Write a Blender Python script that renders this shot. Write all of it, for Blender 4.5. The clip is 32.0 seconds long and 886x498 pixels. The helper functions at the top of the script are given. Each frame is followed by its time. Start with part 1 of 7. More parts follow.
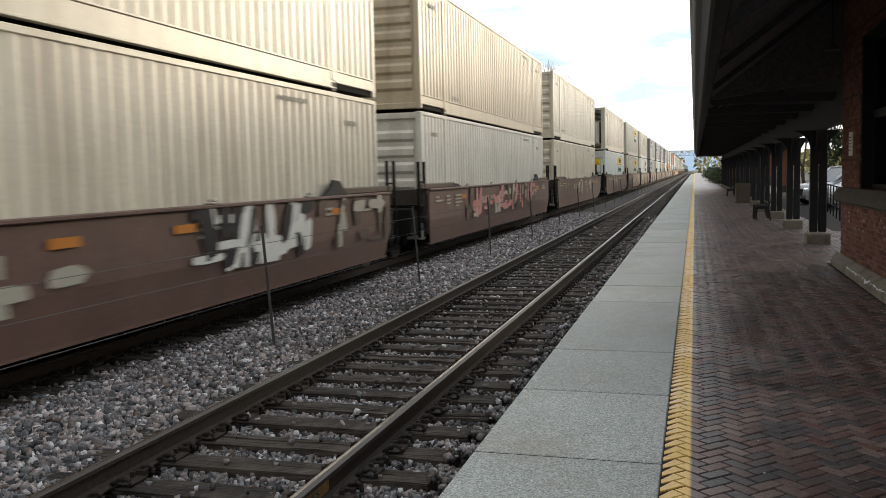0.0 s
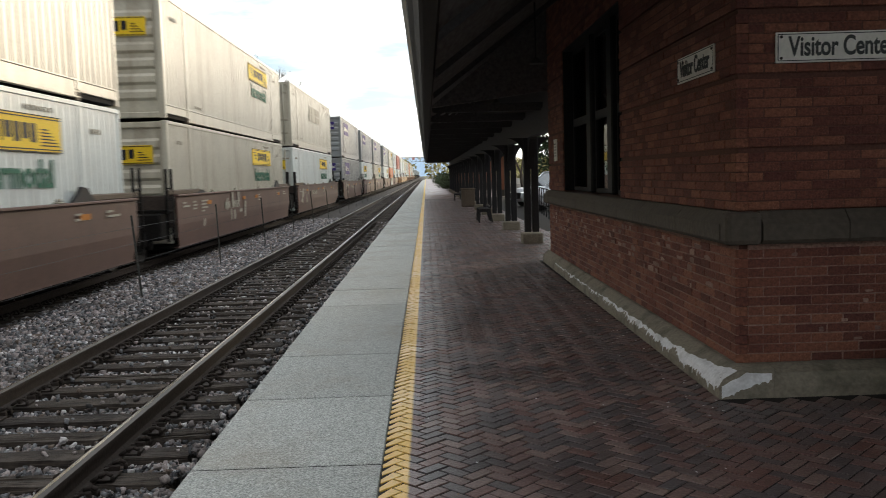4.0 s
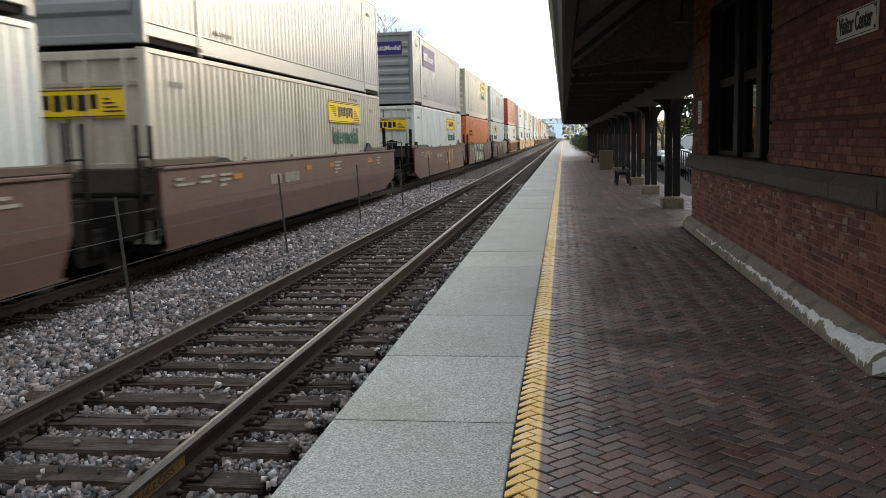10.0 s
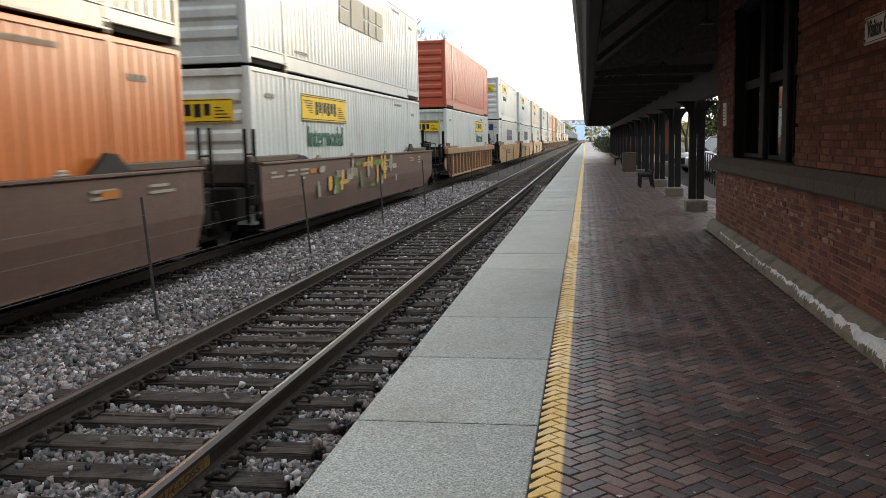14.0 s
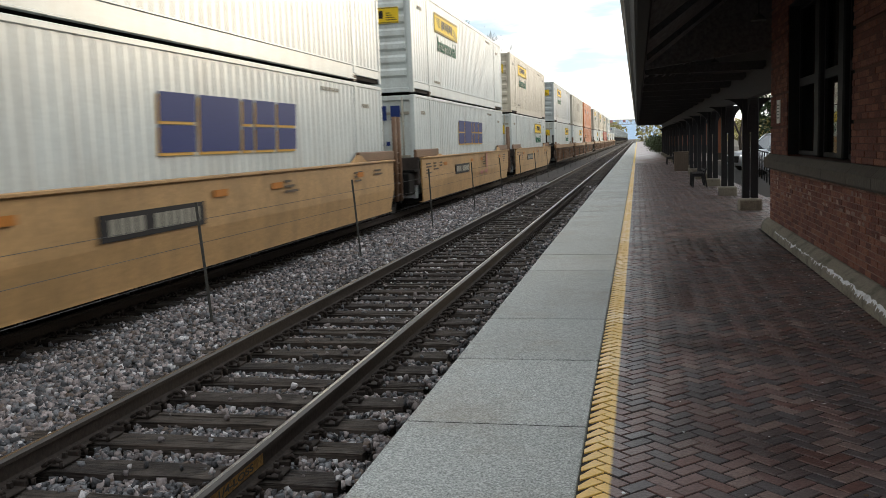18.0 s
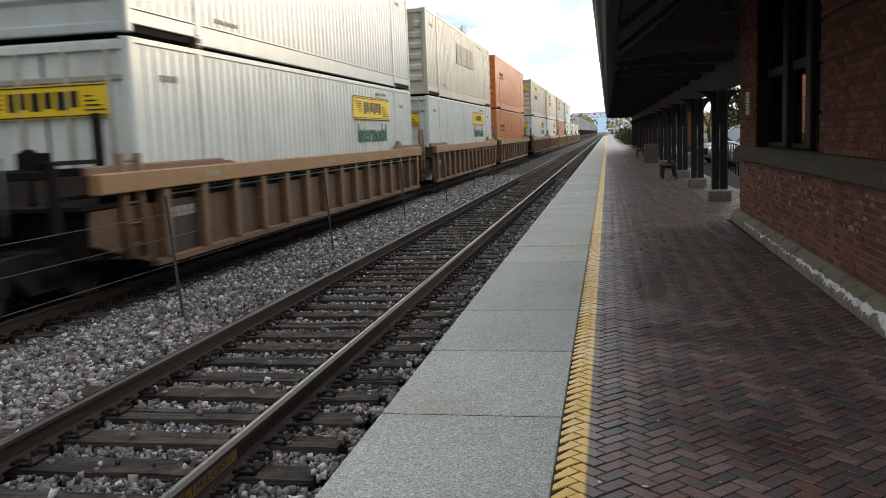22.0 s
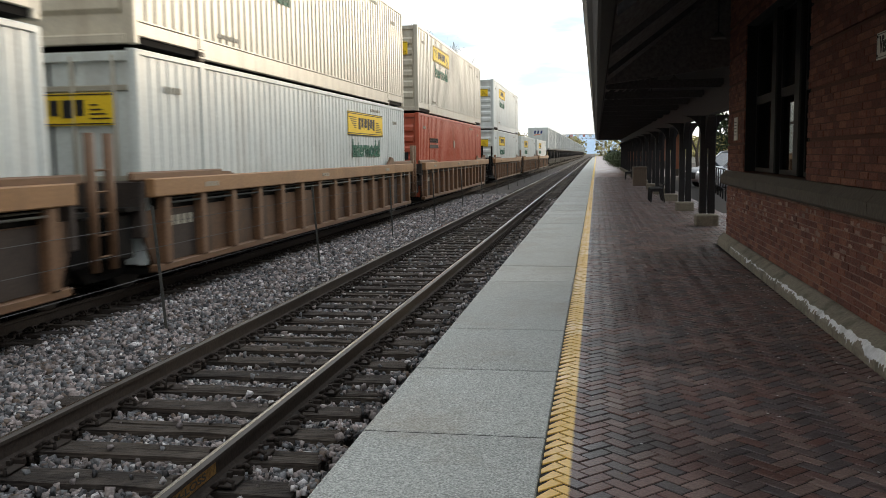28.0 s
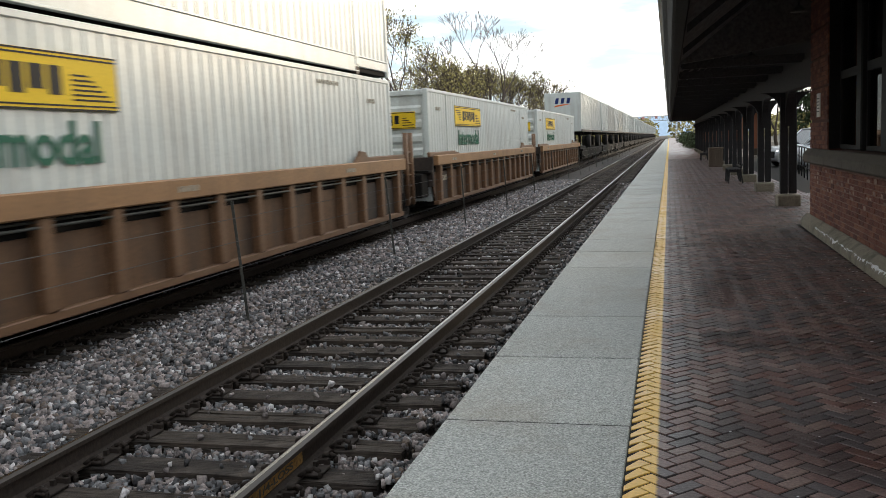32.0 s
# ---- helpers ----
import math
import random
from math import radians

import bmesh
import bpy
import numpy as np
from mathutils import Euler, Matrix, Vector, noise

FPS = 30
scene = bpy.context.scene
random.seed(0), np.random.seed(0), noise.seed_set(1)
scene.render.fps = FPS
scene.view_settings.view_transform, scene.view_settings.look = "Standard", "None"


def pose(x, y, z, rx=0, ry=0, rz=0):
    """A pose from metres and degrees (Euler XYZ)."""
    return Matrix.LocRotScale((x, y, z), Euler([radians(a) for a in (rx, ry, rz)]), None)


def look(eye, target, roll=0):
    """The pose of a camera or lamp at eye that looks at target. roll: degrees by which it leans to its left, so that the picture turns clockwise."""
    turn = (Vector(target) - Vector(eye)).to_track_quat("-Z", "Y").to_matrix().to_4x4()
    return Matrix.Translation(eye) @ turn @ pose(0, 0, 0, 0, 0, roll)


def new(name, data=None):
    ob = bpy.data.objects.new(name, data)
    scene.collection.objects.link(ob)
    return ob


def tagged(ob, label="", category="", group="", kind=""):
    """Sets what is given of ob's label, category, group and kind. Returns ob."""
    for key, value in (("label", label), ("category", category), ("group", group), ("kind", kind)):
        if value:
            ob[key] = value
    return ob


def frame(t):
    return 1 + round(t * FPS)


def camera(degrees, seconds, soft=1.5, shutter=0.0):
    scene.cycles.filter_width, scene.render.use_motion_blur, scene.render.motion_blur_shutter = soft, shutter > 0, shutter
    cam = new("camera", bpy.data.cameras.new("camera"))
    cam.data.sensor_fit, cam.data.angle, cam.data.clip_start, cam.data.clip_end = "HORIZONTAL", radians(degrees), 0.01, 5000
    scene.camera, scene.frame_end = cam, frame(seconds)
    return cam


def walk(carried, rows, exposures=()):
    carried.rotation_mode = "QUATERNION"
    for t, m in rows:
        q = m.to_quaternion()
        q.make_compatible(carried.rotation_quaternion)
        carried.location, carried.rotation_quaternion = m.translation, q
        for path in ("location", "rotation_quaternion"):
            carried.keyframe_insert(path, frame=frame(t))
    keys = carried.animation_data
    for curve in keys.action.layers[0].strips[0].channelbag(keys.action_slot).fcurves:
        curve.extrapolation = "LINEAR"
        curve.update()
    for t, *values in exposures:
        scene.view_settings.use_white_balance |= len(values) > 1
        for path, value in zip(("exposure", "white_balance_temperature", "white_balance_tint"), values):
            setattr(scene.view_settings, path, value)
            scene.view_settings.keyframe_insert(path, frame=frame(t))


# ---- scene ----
cam = camera(54.2, 32.0, soft=0.85, shutter=0.34)
# seconds, eye, target, roll
PATH = [
    (0, (2.19, 1.868, 1.8), (1.632, 3.781, 1.63), -1.3),
    (0.5, (2.212, 1.887, 1.79), (1.65, 3.798, 1.615), -1.8),
    (1, (2.22, 1.89, 1.791), (1.662, 3.804, 1.636), -2.3),
    (1.5, (2.244, 1.9, 1.795), (1.748, 3.834, 1.665), -2.5),
    (2, (2.256, 1.938, 1.789), (1.848, 3.892, 1.658), -2.4),
    (2.5, (2.255, 1.946, 1.779), (1.911, 3.91, 1.624), -1.5),
    (3, (2.285, 1.935, 1.778), (2.06, 3.915, 1.604), -0.9),
    (3.5, (2.295, 1.97, 1.775), (2.221, 3.961, 1.606), -1.4),
    (5.5, (2.409, 1.843, 1.821), (2.539, 3.831, 1.638), -1.4),
    (6, (2.388, 1.866, 1.807), (2.417, 3.856, 1.612), -1.0),
    (6.5, (2.359, 1.861, 1.811), (2.314, 3.851, 1.612), -0.8),
    (7, (2.338, 1.878, 1.799), (2.216, 3.864, 1.592), -0.9),
    (7.5, (2.313, 1.889, 1.797), (2.124, 3.867, 1.574), -1.1),
    (8, (2.304, 1.883, 1.797), (2.06, 3.853, 1.552), -1.3),
    (8.5, (2.304, 1.892, 1.793), (2.039, 3.858, 1.54), -1.5),
    (9, (2.31, 1.883, 1.798), (2.045, 3.85, 1.552), -1.5),
    (9.5, (2.308, 1.887, 1.799), (2.04, 3.854, 1.557), -1.4),
    (10, (2.305, 1.887, 1.796), (2.028, 3.852, 1.546), -1.4),
    (10.5, (2.297, 1.889, 1.797), (2.012, 3.852, 1.537), -1.2),
    (11, (2.298, 1.885, 1.8), (2.015, 3.847, 1.534), -1.1),
    (11.5, (2.303, 1.885, 1.799), (2.022, 3.847, 1.529), -1.3),
    (12, (2.308, 1.881, 1.798), (2.017, 3.842, 1.533), -1.6),
    (12.5, (2.313, 1.87, 1.804), (2.008, 3.831, 1.552), -1.8),
    (13, (2.315, 1.867, 1.804), (1.995, 3.827, 1.564), -1.7),
    (13.5, (2.305, 1.872, 1.801), (1.984, 3.831, 1.559), -1.4),
    (15.5, (2.28, 1.868, 1.805), (1.922, 3.819, 1.55), -1.2),
    (16, (2.288, 1.859, 1.802), (1.905, 3.805, 1.55), -1.3),
    (16.5, (2.276, 1.87, 1.797), (1.858, 3.81, 1.547), -1.2),
    (17, (2.295, 1.854, 1.808), (1.852, 3.789, 1.566), -1.6),
    (17.5, (2.307, 1.854, 1.807), (1.862, 3.789, 1.571), -2.1),
    (18, (2.316, 1.841, 1.807), (1.876, 3.778, 1.569), -2.1),
    (18.5, (2.302, 1.85, 1.806), (1.864, 3.786, 1.56), -2.2),
    (19, (2.302, 1.839, 1.819), (1.854, 3.772, 1.567), -2.4),
    (19.5, (2.305, 1.848, 1.805), (1.849, 3.779, 1.555), -2.5),
    (20, (2.304, 1.845, 1.805), (1.846, 3.776, 1.556), -2.6),
    (20.5, (2.308, 1.835, 1.806), (1.847, 3.765, 1.555), -2.7),
    (21, (2.301, 1.833, 1.801), (1.853, 3.764, 1.539), -2.9),
    (21.5, (2.295, 1.85, 1.797), (1.885, 3.789, 1.527), -2.4),
    (22, (2.299, 1.861, 1.791), (1.922, 3.808, 1.536), -2.3),
    (22.5, (2.3, 1.859, 1.8), (1.94, 3.811, 1.549), -2.5),
    (23, (2.3, 1.857, 1.799), (1.938, 3.808, 1.549), -2.7),
    (23.5, (2.298, 1.845, 1.806), (1.923, 3.793, 1.555), -2.6),
    (24, (2.293, 1.855, 1.802), (1.893, 3.798, 1.551), -2.7),
    (24.5, (2.293, 1.853, 1.805), (1.867, 3.791, 1.553), -3.0),
    (25, (2.297, 1.867, 1.806), (1.863, 3.803, 1.552), -3.3),
    (25.5, (2.306, 1.872, 1.802), (1.898, 3.814, 1.551), -3.3),
    (26, (2.304, 1.874, 1.798), (1.957, 3.828, 1.549), -2.8),
    (26.5, (2.305, 1.873, 1.804), (2.013, 3.836, 1.557), -2.3),
    (28.5, (2.283, 1.884, 1.78), (1.905, 3.836, 1.567), -0.1),
    (29, (2.266, 1.908, 1.775), (1.825, 3.845, 1.542), -0.8),
    (29.5, (2.262, 1.893, 1.787), (1.772, 3.816, 1.532), -1.8),
    (30, (2.252, 1.89, 1.805), (1.728, 3.801, 1.539), -2.5),
    (30.5, (2.259, 1.89, 1.787), (1.721, 3.799, 1.532), -2.8),
    (31, (2.26, 1.893, 1.787), (1.725, 3.804, 1.537), -2.5),
    (31.5, (2.251, 1.888, 1.79), (1.728, 3.802, 1.544), -2.3),
    (32, (2.252, 1.882, 1.793), (1.743, 3.802, 1.554), -2.6),
]
EXPOSURE = [(0, 0.15), (1, 0.2), (2, 0.15), (3, -0.15), (4.5, 0.45), (6, 0.76), (7, 0.5), (8, 0.5), (10, 0.42), (12, 0.5), (13, 0.42), (17, 0.38), (18, 0.14), (19, 0.12), (21, 0.3), (22, 0.16), (24, 0.22), (25, 0.05), (26, 0.38), (27.5, 0.25), (29, 0.18), (30, 0.16), (31, 0.0), (32, 0.22)]
walk(cam, [(t, look(eye, target, roll)) for t, eye, target, roll in PATH],
     exposures=EXPOSURE)

# ---- sky, sun, exposure ----
SUN_AZ, SUN_EL = 28.0, 10.0      # degrees from +y towards +x, and above the horizon
world = bpy.data.worlds.new("sky")
scene.world = world
world.use_nodes = True
_n, _l = world.node_tree.nodes, world.node_tree.links
_n.clear()
w_out = _n.new("ShaderNodeOutputWorld")
w_bg = _n.new("ShaderNodeBackground")
w_sky = _n.new("ShaderNodeTexSky")
w_sky.sky_type = "NISHITA"
w_sky.sun_disc = False
w_sky.sun_elevation = radians(SUN_EL)
w_sky.sun_rotation = radians(SUN_AZ)
w_sky.dust_density = 1.0
w_sky.air_density = 1.0
w_co = _n.new("ShaderNodeTexCoord")
w_sep = _n.new("ShaderNodeSeparateXYZ")
w_up = _n.new("ShaderNodeMath")
w_up.operation = "MAXIMUM"
w_up.inputs[1].default_value = 0.0
w_add = _n.new("ShaderNodeMath")
w_add.operation = "ADD"
w_add.inputs[1].default_value = 0.09
w_dx = _n.new("ShaderNodeMath")
w_dx.operation = "DIVIDE"
w_dy = _n.new("ShaderNodeMath")
w_dy.operation = "DIVIDE"
w_flat = _n.new("ShaderNodeCombineXYZ")
w_noise = _n.new("ShaderNodeTexNoise")
w_noise.inputs["Scale"].default_value = 1.0
w_noise.inputs["Detail"].default_value = 7.0
w_noise.inputs["Roughness"].default_value = 0.55
w_ramp = _n.new("ShaderNodeValToRGB")
w_ramp.color_ramp.elements[0].position = 0.36
w_ramp.color_ramp.elements[0].color = (0.05, 0.05, 0.05, 1)
w_ramp.color_ramp.interpolation = "EASE"
w_ramp.color_ramp.elements[1].position = 0.60
w_mix = _n.new("ShaderNodeMix")
w_mix.data_type = "RGBA"
w_mix.inputs["B"].default_value = (11.1, 11.0, 10.8, 1)     # bright thin overcast
_l.new(w_co.outputs["Generated"], w_sep.inputs["Vector"])
_l.new(w_sep.outputs["Z"], w_up.inputs[0])
_l.new(w_up.outputs["Value"], w_add.inputs[0])
_l.new(w_sep.outputs["X"], w_dx.inputs[0])
_l.new(w_add.outputs["Value"], w_dx.inputs[1])
_l.new(w_sep.outputs["Y"], w_dy.inputs[0])
_l.new(w_add.outputs["Value"], w_dy.inputs[1])
_l.new(w_dx.outputs["Value"], w_flat.inputs["X"])
_l.new(w_dy.outputs["Value"], w_flat.inputs["Y"])
_l.new(w_flat.outputs["Vector"], w_noise.inputs["Vector"])
_l.new(w_noise.outputs["Fac"], w_ramp.inputs["Fac"])
_l.new(w_ramp.outputs["Color"], w_mix.inputs["Factor"])
w_haze = _n.new("ShaderNodeMix")
w_haze.data_type = "RGBA"
w_haze.inputs["Factor"].default_value = 0.8
w_haze.inputs["B"].default_value = (3.3, 4.5, 5.6, 1)    # hazy blue between the clouds
_l.new(w_sky.outputs["Color"], w_haze.inputs["A"])
_l.new(w_haze.outputs["Result"], w_mix.inputs["A"])
# the evening sky is brightest towards the low sun and dims on the side away from it
w_sunward = _n.new("ShaderNodeVectorMath")
w_sunward.operation = "DOT_PRODUCT"
w_sunward.inputs[1].default_value = (math.sin(radians(SUN_AZ)), math.cos(radians(SUN_AZ)), 0.35)
w_dim = _n.new("ShaderNodeMapRange")
w_dim.interpolation_type = "SMOOTHSTEP"
w_dim.inputs["From Min"].default_value = -0.9
w_dim.inputs["From Max"].default_value = 0.65
w_dim.inputs["To Min"].default_value = 0.42
w_dim.inputs["To Max"].default_value = 1.08
w_all = _n.new("ShaderNodeMix")
w_all.data_type, w_all.blend_type = "RGBA", "MULTIPLY"
w_all.inputs["Factor"].default_value = 1.0
_l.new(w_co.outputs["Generated"], w_sunward.inputs[0])
_l.new(w_sunward.outputs["Value"], w_dim.inputs["Value"])
_l.new(w_mix.outputs["Result"], w_all.inputs["A"])
_l.new(w_dim.outputs["Result"], w_all.inputs["B"])
_l.new(w_all.outputs["Result"], w_bg.inputs["Color"])
_l.new(w_bg.outputs["Background"], w_out.inputs["Surface"])
w_bg.inputs["Strength"].default_value = 0.15

sun = new("sun", bpy.data.lights.new("sun", "SUN"))
sun.data.energy = 1.45
sun.data.angle = radians(14)
sun.data.color = (1.0, 0.82, 0.58)
_a, _e = radians(SUN_AZ), radians(SUN_EL)
sun.matrix_world = look((0, 0, 50), (-math.sin(_a) * 50 * math.cos(_e), -math.cos(_a) * 50 * math.cos(_e), 50 - 50 * math.sin(_e)))


# ---- materials ----
def material(name, color, rough=0.7, metal=0.0, vary=0.15, scale=4.0, bump=0.0, bump_scale=40.0, stain=None, stain_amount=0.3,
             stain_scale=1.2, stretch=(1, 1, 1), random=0.0, island=0.0, spec=0.5, coords="Object", streak=None, streak_amount=0.4):
    """Colour with fine grain, broad stains and, if asked, a shift for each object or island."""
    m = bpy.data.materials.new(name)
    m.use_nodes = True
    n, l = m.node_tree.nodes, m.node_tree.links
    b = n["Principled BSDF"]
    b.inputs["Roughness"].default_value = rough
    b.inputs["Metallic"].default_value = metal
    b.inputs["Specular IOR Level"].default_value = spec
    co = n.new("ShaderNodeTexCoord")
    mp = n.new("ShaderNodeMapping")
    mp.inputs["Scale"].default_value = stretch
    l.new(co.outputs[coords], mp.inputs["Vector"])
    fine = n.new("ShaderNodeTexNoise")
    fine.inputs["Scale"].default_value = scale * 12
    fine.inputs["Detail"].default_value = 5
    l.new(mp.outputs["Vector"], fine.inputs["Vector"])
    mr = n.new("ShaderNodeMapRange")
    mr.inputs["From Min"].default_value = 0.3
    mr.inputs["From Max"].default_value = 0.7
    mr.inputs["To Min"].default_value = 1 - vary
    mr.inputs["To Max"].default_value = 1 + vary
    l.new(fine.outputs["Fac"], mr.inputs["Value"])
    hsv = n.new("ShaderNodeHueSaturation")
    hsv.inputs["Color"].default_value = (*color, 1)
    value = mr.outputs["Result"]
    for amount, node, socket in ((random, "ShaderNodeObjectInfo", "Random"), (island, "ShaderNodeNewGeometry", "Random Per Island")):
        if amount:
            info = n.new(node)
            r = n.new("ShaderNodeMapRange")
            r.inputs["To Min"].default_value = 1 - amount
            r.inputs["To Max"].default_value = 1 + amount
            l.new(info.outputs[socket], r.inputs["Value"])
            mul = n.new("ShaderNodeMath")
            mul.operation = "MULTIPLY"
            l.new(value, mul.inputs[0])
            l.new(r.outputs["Result"], mul.inputs[1])
            value = mul.outputs["Value"]
            h = n.new("ShaderNodeMath")
            h.operation = "MULTIPLY_ADD"
            h.inputs[1].default_value = amount * 0.05
            h.inputs[2].default_value = 0.5 - amount * 0.025
            l.new(info.outputs[socket], h.inputs[0])
            l.new(h.outputs["Value"], hsv.inputs["Hue"])
    l.new(value, hsv.inputs["Value"])
    out = hsv.outputs["Color"]
    layers = []
    if stain:
        layers.append((stain, stain_amount, stain_scale, (1, 1, 1)))
    if streak:
        layers.append((streak, streak_amount, 1.0, (3.0, 3.0, 0.25)))
    for col, amount, sc, st in layers:
        mp2 = n.new("ShaderNodeMapping")
        mp2.inputs["Scale"].default_value = st
        l.new(co.outputs[coords], mp2.inputs["Vector"])
        broad = n.new("ShaderNodeTexNoise")
        broad.inputs["Scale"].default_value = sc
        broad.inputs["Detail"].default_value = 6
        broad.inputs["Roughness"].default_value = 0.65
        l.new(mp2.outputs["Vector"], broad.inputs["Vector"])
        r2 = n.new("ShaderNodeMapRange")
        r2.inputs["From Min"].default_value = 0.48
        r2.inputs["From Max"].default_value = 0.7
        r2.inputs["To Max"].default_value = amount
        l.new(broad.outputs["Fac"], r2.inputs["Value"])
        mx = n.new("ShaderNodeMix")
        mx.data_type = "RGBA"
        mx.inputs["B"].default_value = (*col, 1)
        l.new(r2.outputs["Result"], mx.inputs["Factor"])
        l.new(out, mx.inputs["A"])
        out = mx.outputs["Result"]
    l.new(out, b.inputs["Base Color"])
    if bump:
        bt = n.new("ShaderNodeTexNoise")
        bt.inputs["Scale"].default_value = bump_scale
        bt.inputs["Detail"].default_value = 4
        l.new(mp.outputs["Vector"], bt.inputs["Vector"])
        bp = n.new("ShaderNodeBump")
        bp.inputs["Strength"].default_value = bump
        bp.inputs["Distance"].default_value = 0.02
        l.new(bt.outputs["Fac"], bp.inputs["Height"])
        l.new(bp.outputs["Normal"], b.inputs["Normal"])
    return m


M = {
    "ground": material("dry_earth", (0.10, 0.095, 0.08), 0.95, vary=0.3, scale=1.0, bump=0.5, bump_scale=9, stain=(0.05, 0.07, 0.03), stain_scale=0.2),
    "asphalt": material("worn_pale_asphalt", (0.17, 0.165, 0.16), 0.85, vary=0.25, scale=3, bump=0.4, bump_scale=60),
    "ballast": material("ballast_bed", (0.045, 0.04, 0.038), 0.95, vary=0.5, scale=2.5, bump=1.0, bump_scale=30, stain=(0.06, 0.05, 0.045), stain_scale=1.5, stain_amount=0.6),
    "tie": material("creosoted_wood", (0.030, 0.0225, 0.018), 0.92, vary=0.8, scale=2.5, stretch=(0.08, 2, 2), bump=1.0, bump_scale=45, random=0.4, stain=(0.12, 0.10, 0.085), stain_scale=3.5, stain_amount=0.6),
    "rail_side": material("rusty_rail", (0.030, 0.021, 0.016), 0.85, metal=0.1, vary=0.35, scale=3, bump=0.2),
    "rail_top": material("worn_rail_head", (0.36, 0.35, 0.34), 0.24, metal=1.0, vary=0.12, scale=2, stretch=(8, 0.1, 1)),
    "rail_dark": material("rail_head_dark_reflection", (0.040, 0.031, 0.026), 0.55, metal=0.1, vary=0.2, scale=2, stretch=(8, 0.1, 1)),
    "iron": material("rusty_iron", (0.032, 0.024, 0.020), 0.8, metal=0.4, vary=0.3),
    "concrete": material("exposed_aggregate", (0.40, 0.42, 0.405), 0.9, vary=0.5, scale=8, bump=0.5, bump_scale=110, random=0.07, stain=(0.29, 0.25, 0.20), stain_scale=0.8, stain_amount=0.6),
    "concrete_old": material("stained_concrete", (0.23, 0.205, 0.16), 0.9, vary=0.2, scale=3, bump=0.3, bump_scale=25, stain=(0.075, 0.07, 0.05), stain_scale=3.0, stain_amount=0.9),
    "limewash": material("peeling_white_paint", (0.75, 0.76, 0.78), 0.8, vary=0.12, scale=3, bump=0.5, bump_scale=20, stain=(0.35, 0.35, 0.34), stain_scale=6, stain_amount=0.6),
    "yellow": material("yellow_line_paint", (0.72, 0.50, 0.11), 0.7, vary=0.15, scale=5, bump=0.2, bump_scale=50, stain=(0.5, 0.40, 0.16), stain_scale=4, stain_amount=0.5),
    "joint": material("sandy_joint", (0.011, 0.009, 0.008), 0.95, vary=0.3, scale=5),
    "brick": material("red_brick", (0.165, 0.060, 0.040), 0.85, vary=0.35, scale=4, bump=0.7, bump_scale=50, random=0.42, stain=(0.16, 0.05, 0.035), stain_scale=2.2, stain_amount=0.6),
    "brick_far": material("red_brick_joined", (0.165, 0.060, 0.040), 0.85, vary=0.35, scale=4, bump=0.7, bump_scale=50, island=0.42, stain=(0.16, 0.05, 0.035), stain_scale=2.2, stain_amount=0.6),
    "mortar": material("dark_mortar", (0.105, 0.046, 0.034), 0.95, vary=0.25, scale=4),
    "mortar_pale": material("pale_pink_mortar", (0.25, 0.155, 0.125), 0.95, vary=0.35, scale=4, stain=(0.09, 0.04, 0.03), stain_scale=2.5, stain_amount=0.8),
    "sandstone": material("weathered_stone_belt", (0.080, 0.067, 0.053), 0.85, vary=0.2, scale=2, bump=0.3, bump_scale=20, stain=(0.05, 0.042, 0.036), stain_scale=2.5, stain_amount=0.6),
    "dark_wood": material("dark_painted_wood", (0.060, 0.058, 0.060), 0.7, vary=0.25, scale=2, spec=0.2),
    "sash": material("blue_grey_sash_and_dark_room", (0.015, 0.0165, 0.0175), 0.6, vary=0.2, scale=2, spec=0.15),
    "soffit": material("dark_soffit_boards", (0.115, 0.110, 0.112), 0.9, vary=0.3, scale=1.5, stretch=(1, 0.2, 1), spec=0.2),
    "fascia": material("weathered_fascia", (0.020, 0.0175, 0.0155), 0.75, spec=0.15, vary=0.2, scale=2, stretch=(1, 0.15, 1), stain=(0.02, 0.018, 0.017), stain_scale=1.5),
    "black_iron": material("black_painted_iron", (0.027, 0.0275, 0.030), 0.6, vary=0.2, spec=0.2),
    "white_sign": material("enamel_sign_white", (0.72, 0.71, 0.66), 0.5, vary=0.06, scale=3, stain=(0.5, 0.48, 0.42), stain_scale=5, stain_amount=0.3),
    "sign_ink": material("dark_sign_letters", (0.03, 0.035, 0.035), 0.6, vary=0.1),
    "roof_tile": material("brown_roof_tile", (0.062, 0.034, 0.026), 0.85, vary=0.25, scale=3, island=0.3, bump=0.3),
    "post": material("galvanised_post", (0.075, 0.078, 0.072), 0.7, metal=0.3, vary=0.25, scale=4),
    "wire": material("fence_wire", (0.13, 0.13, 0.13), 0.6, metal=0.5, vary=0.1),
}


def glass(name, color=(0.9, 0.95, 0.95), rough=0.02):
    m = bpy.data.materials.new(name)
    m.use_nodes = True
    b = m.node_tree.nodes["Principled BSDF"]
    b.inputs["Base Color"].default_value = (*color, 1)
    b.inputs["Roughness"].default_value = rough
    b.inputs["Transmission Weight"].default_value = 1.0
    b.inputs["IOR"].default_value = 1.45
    return m


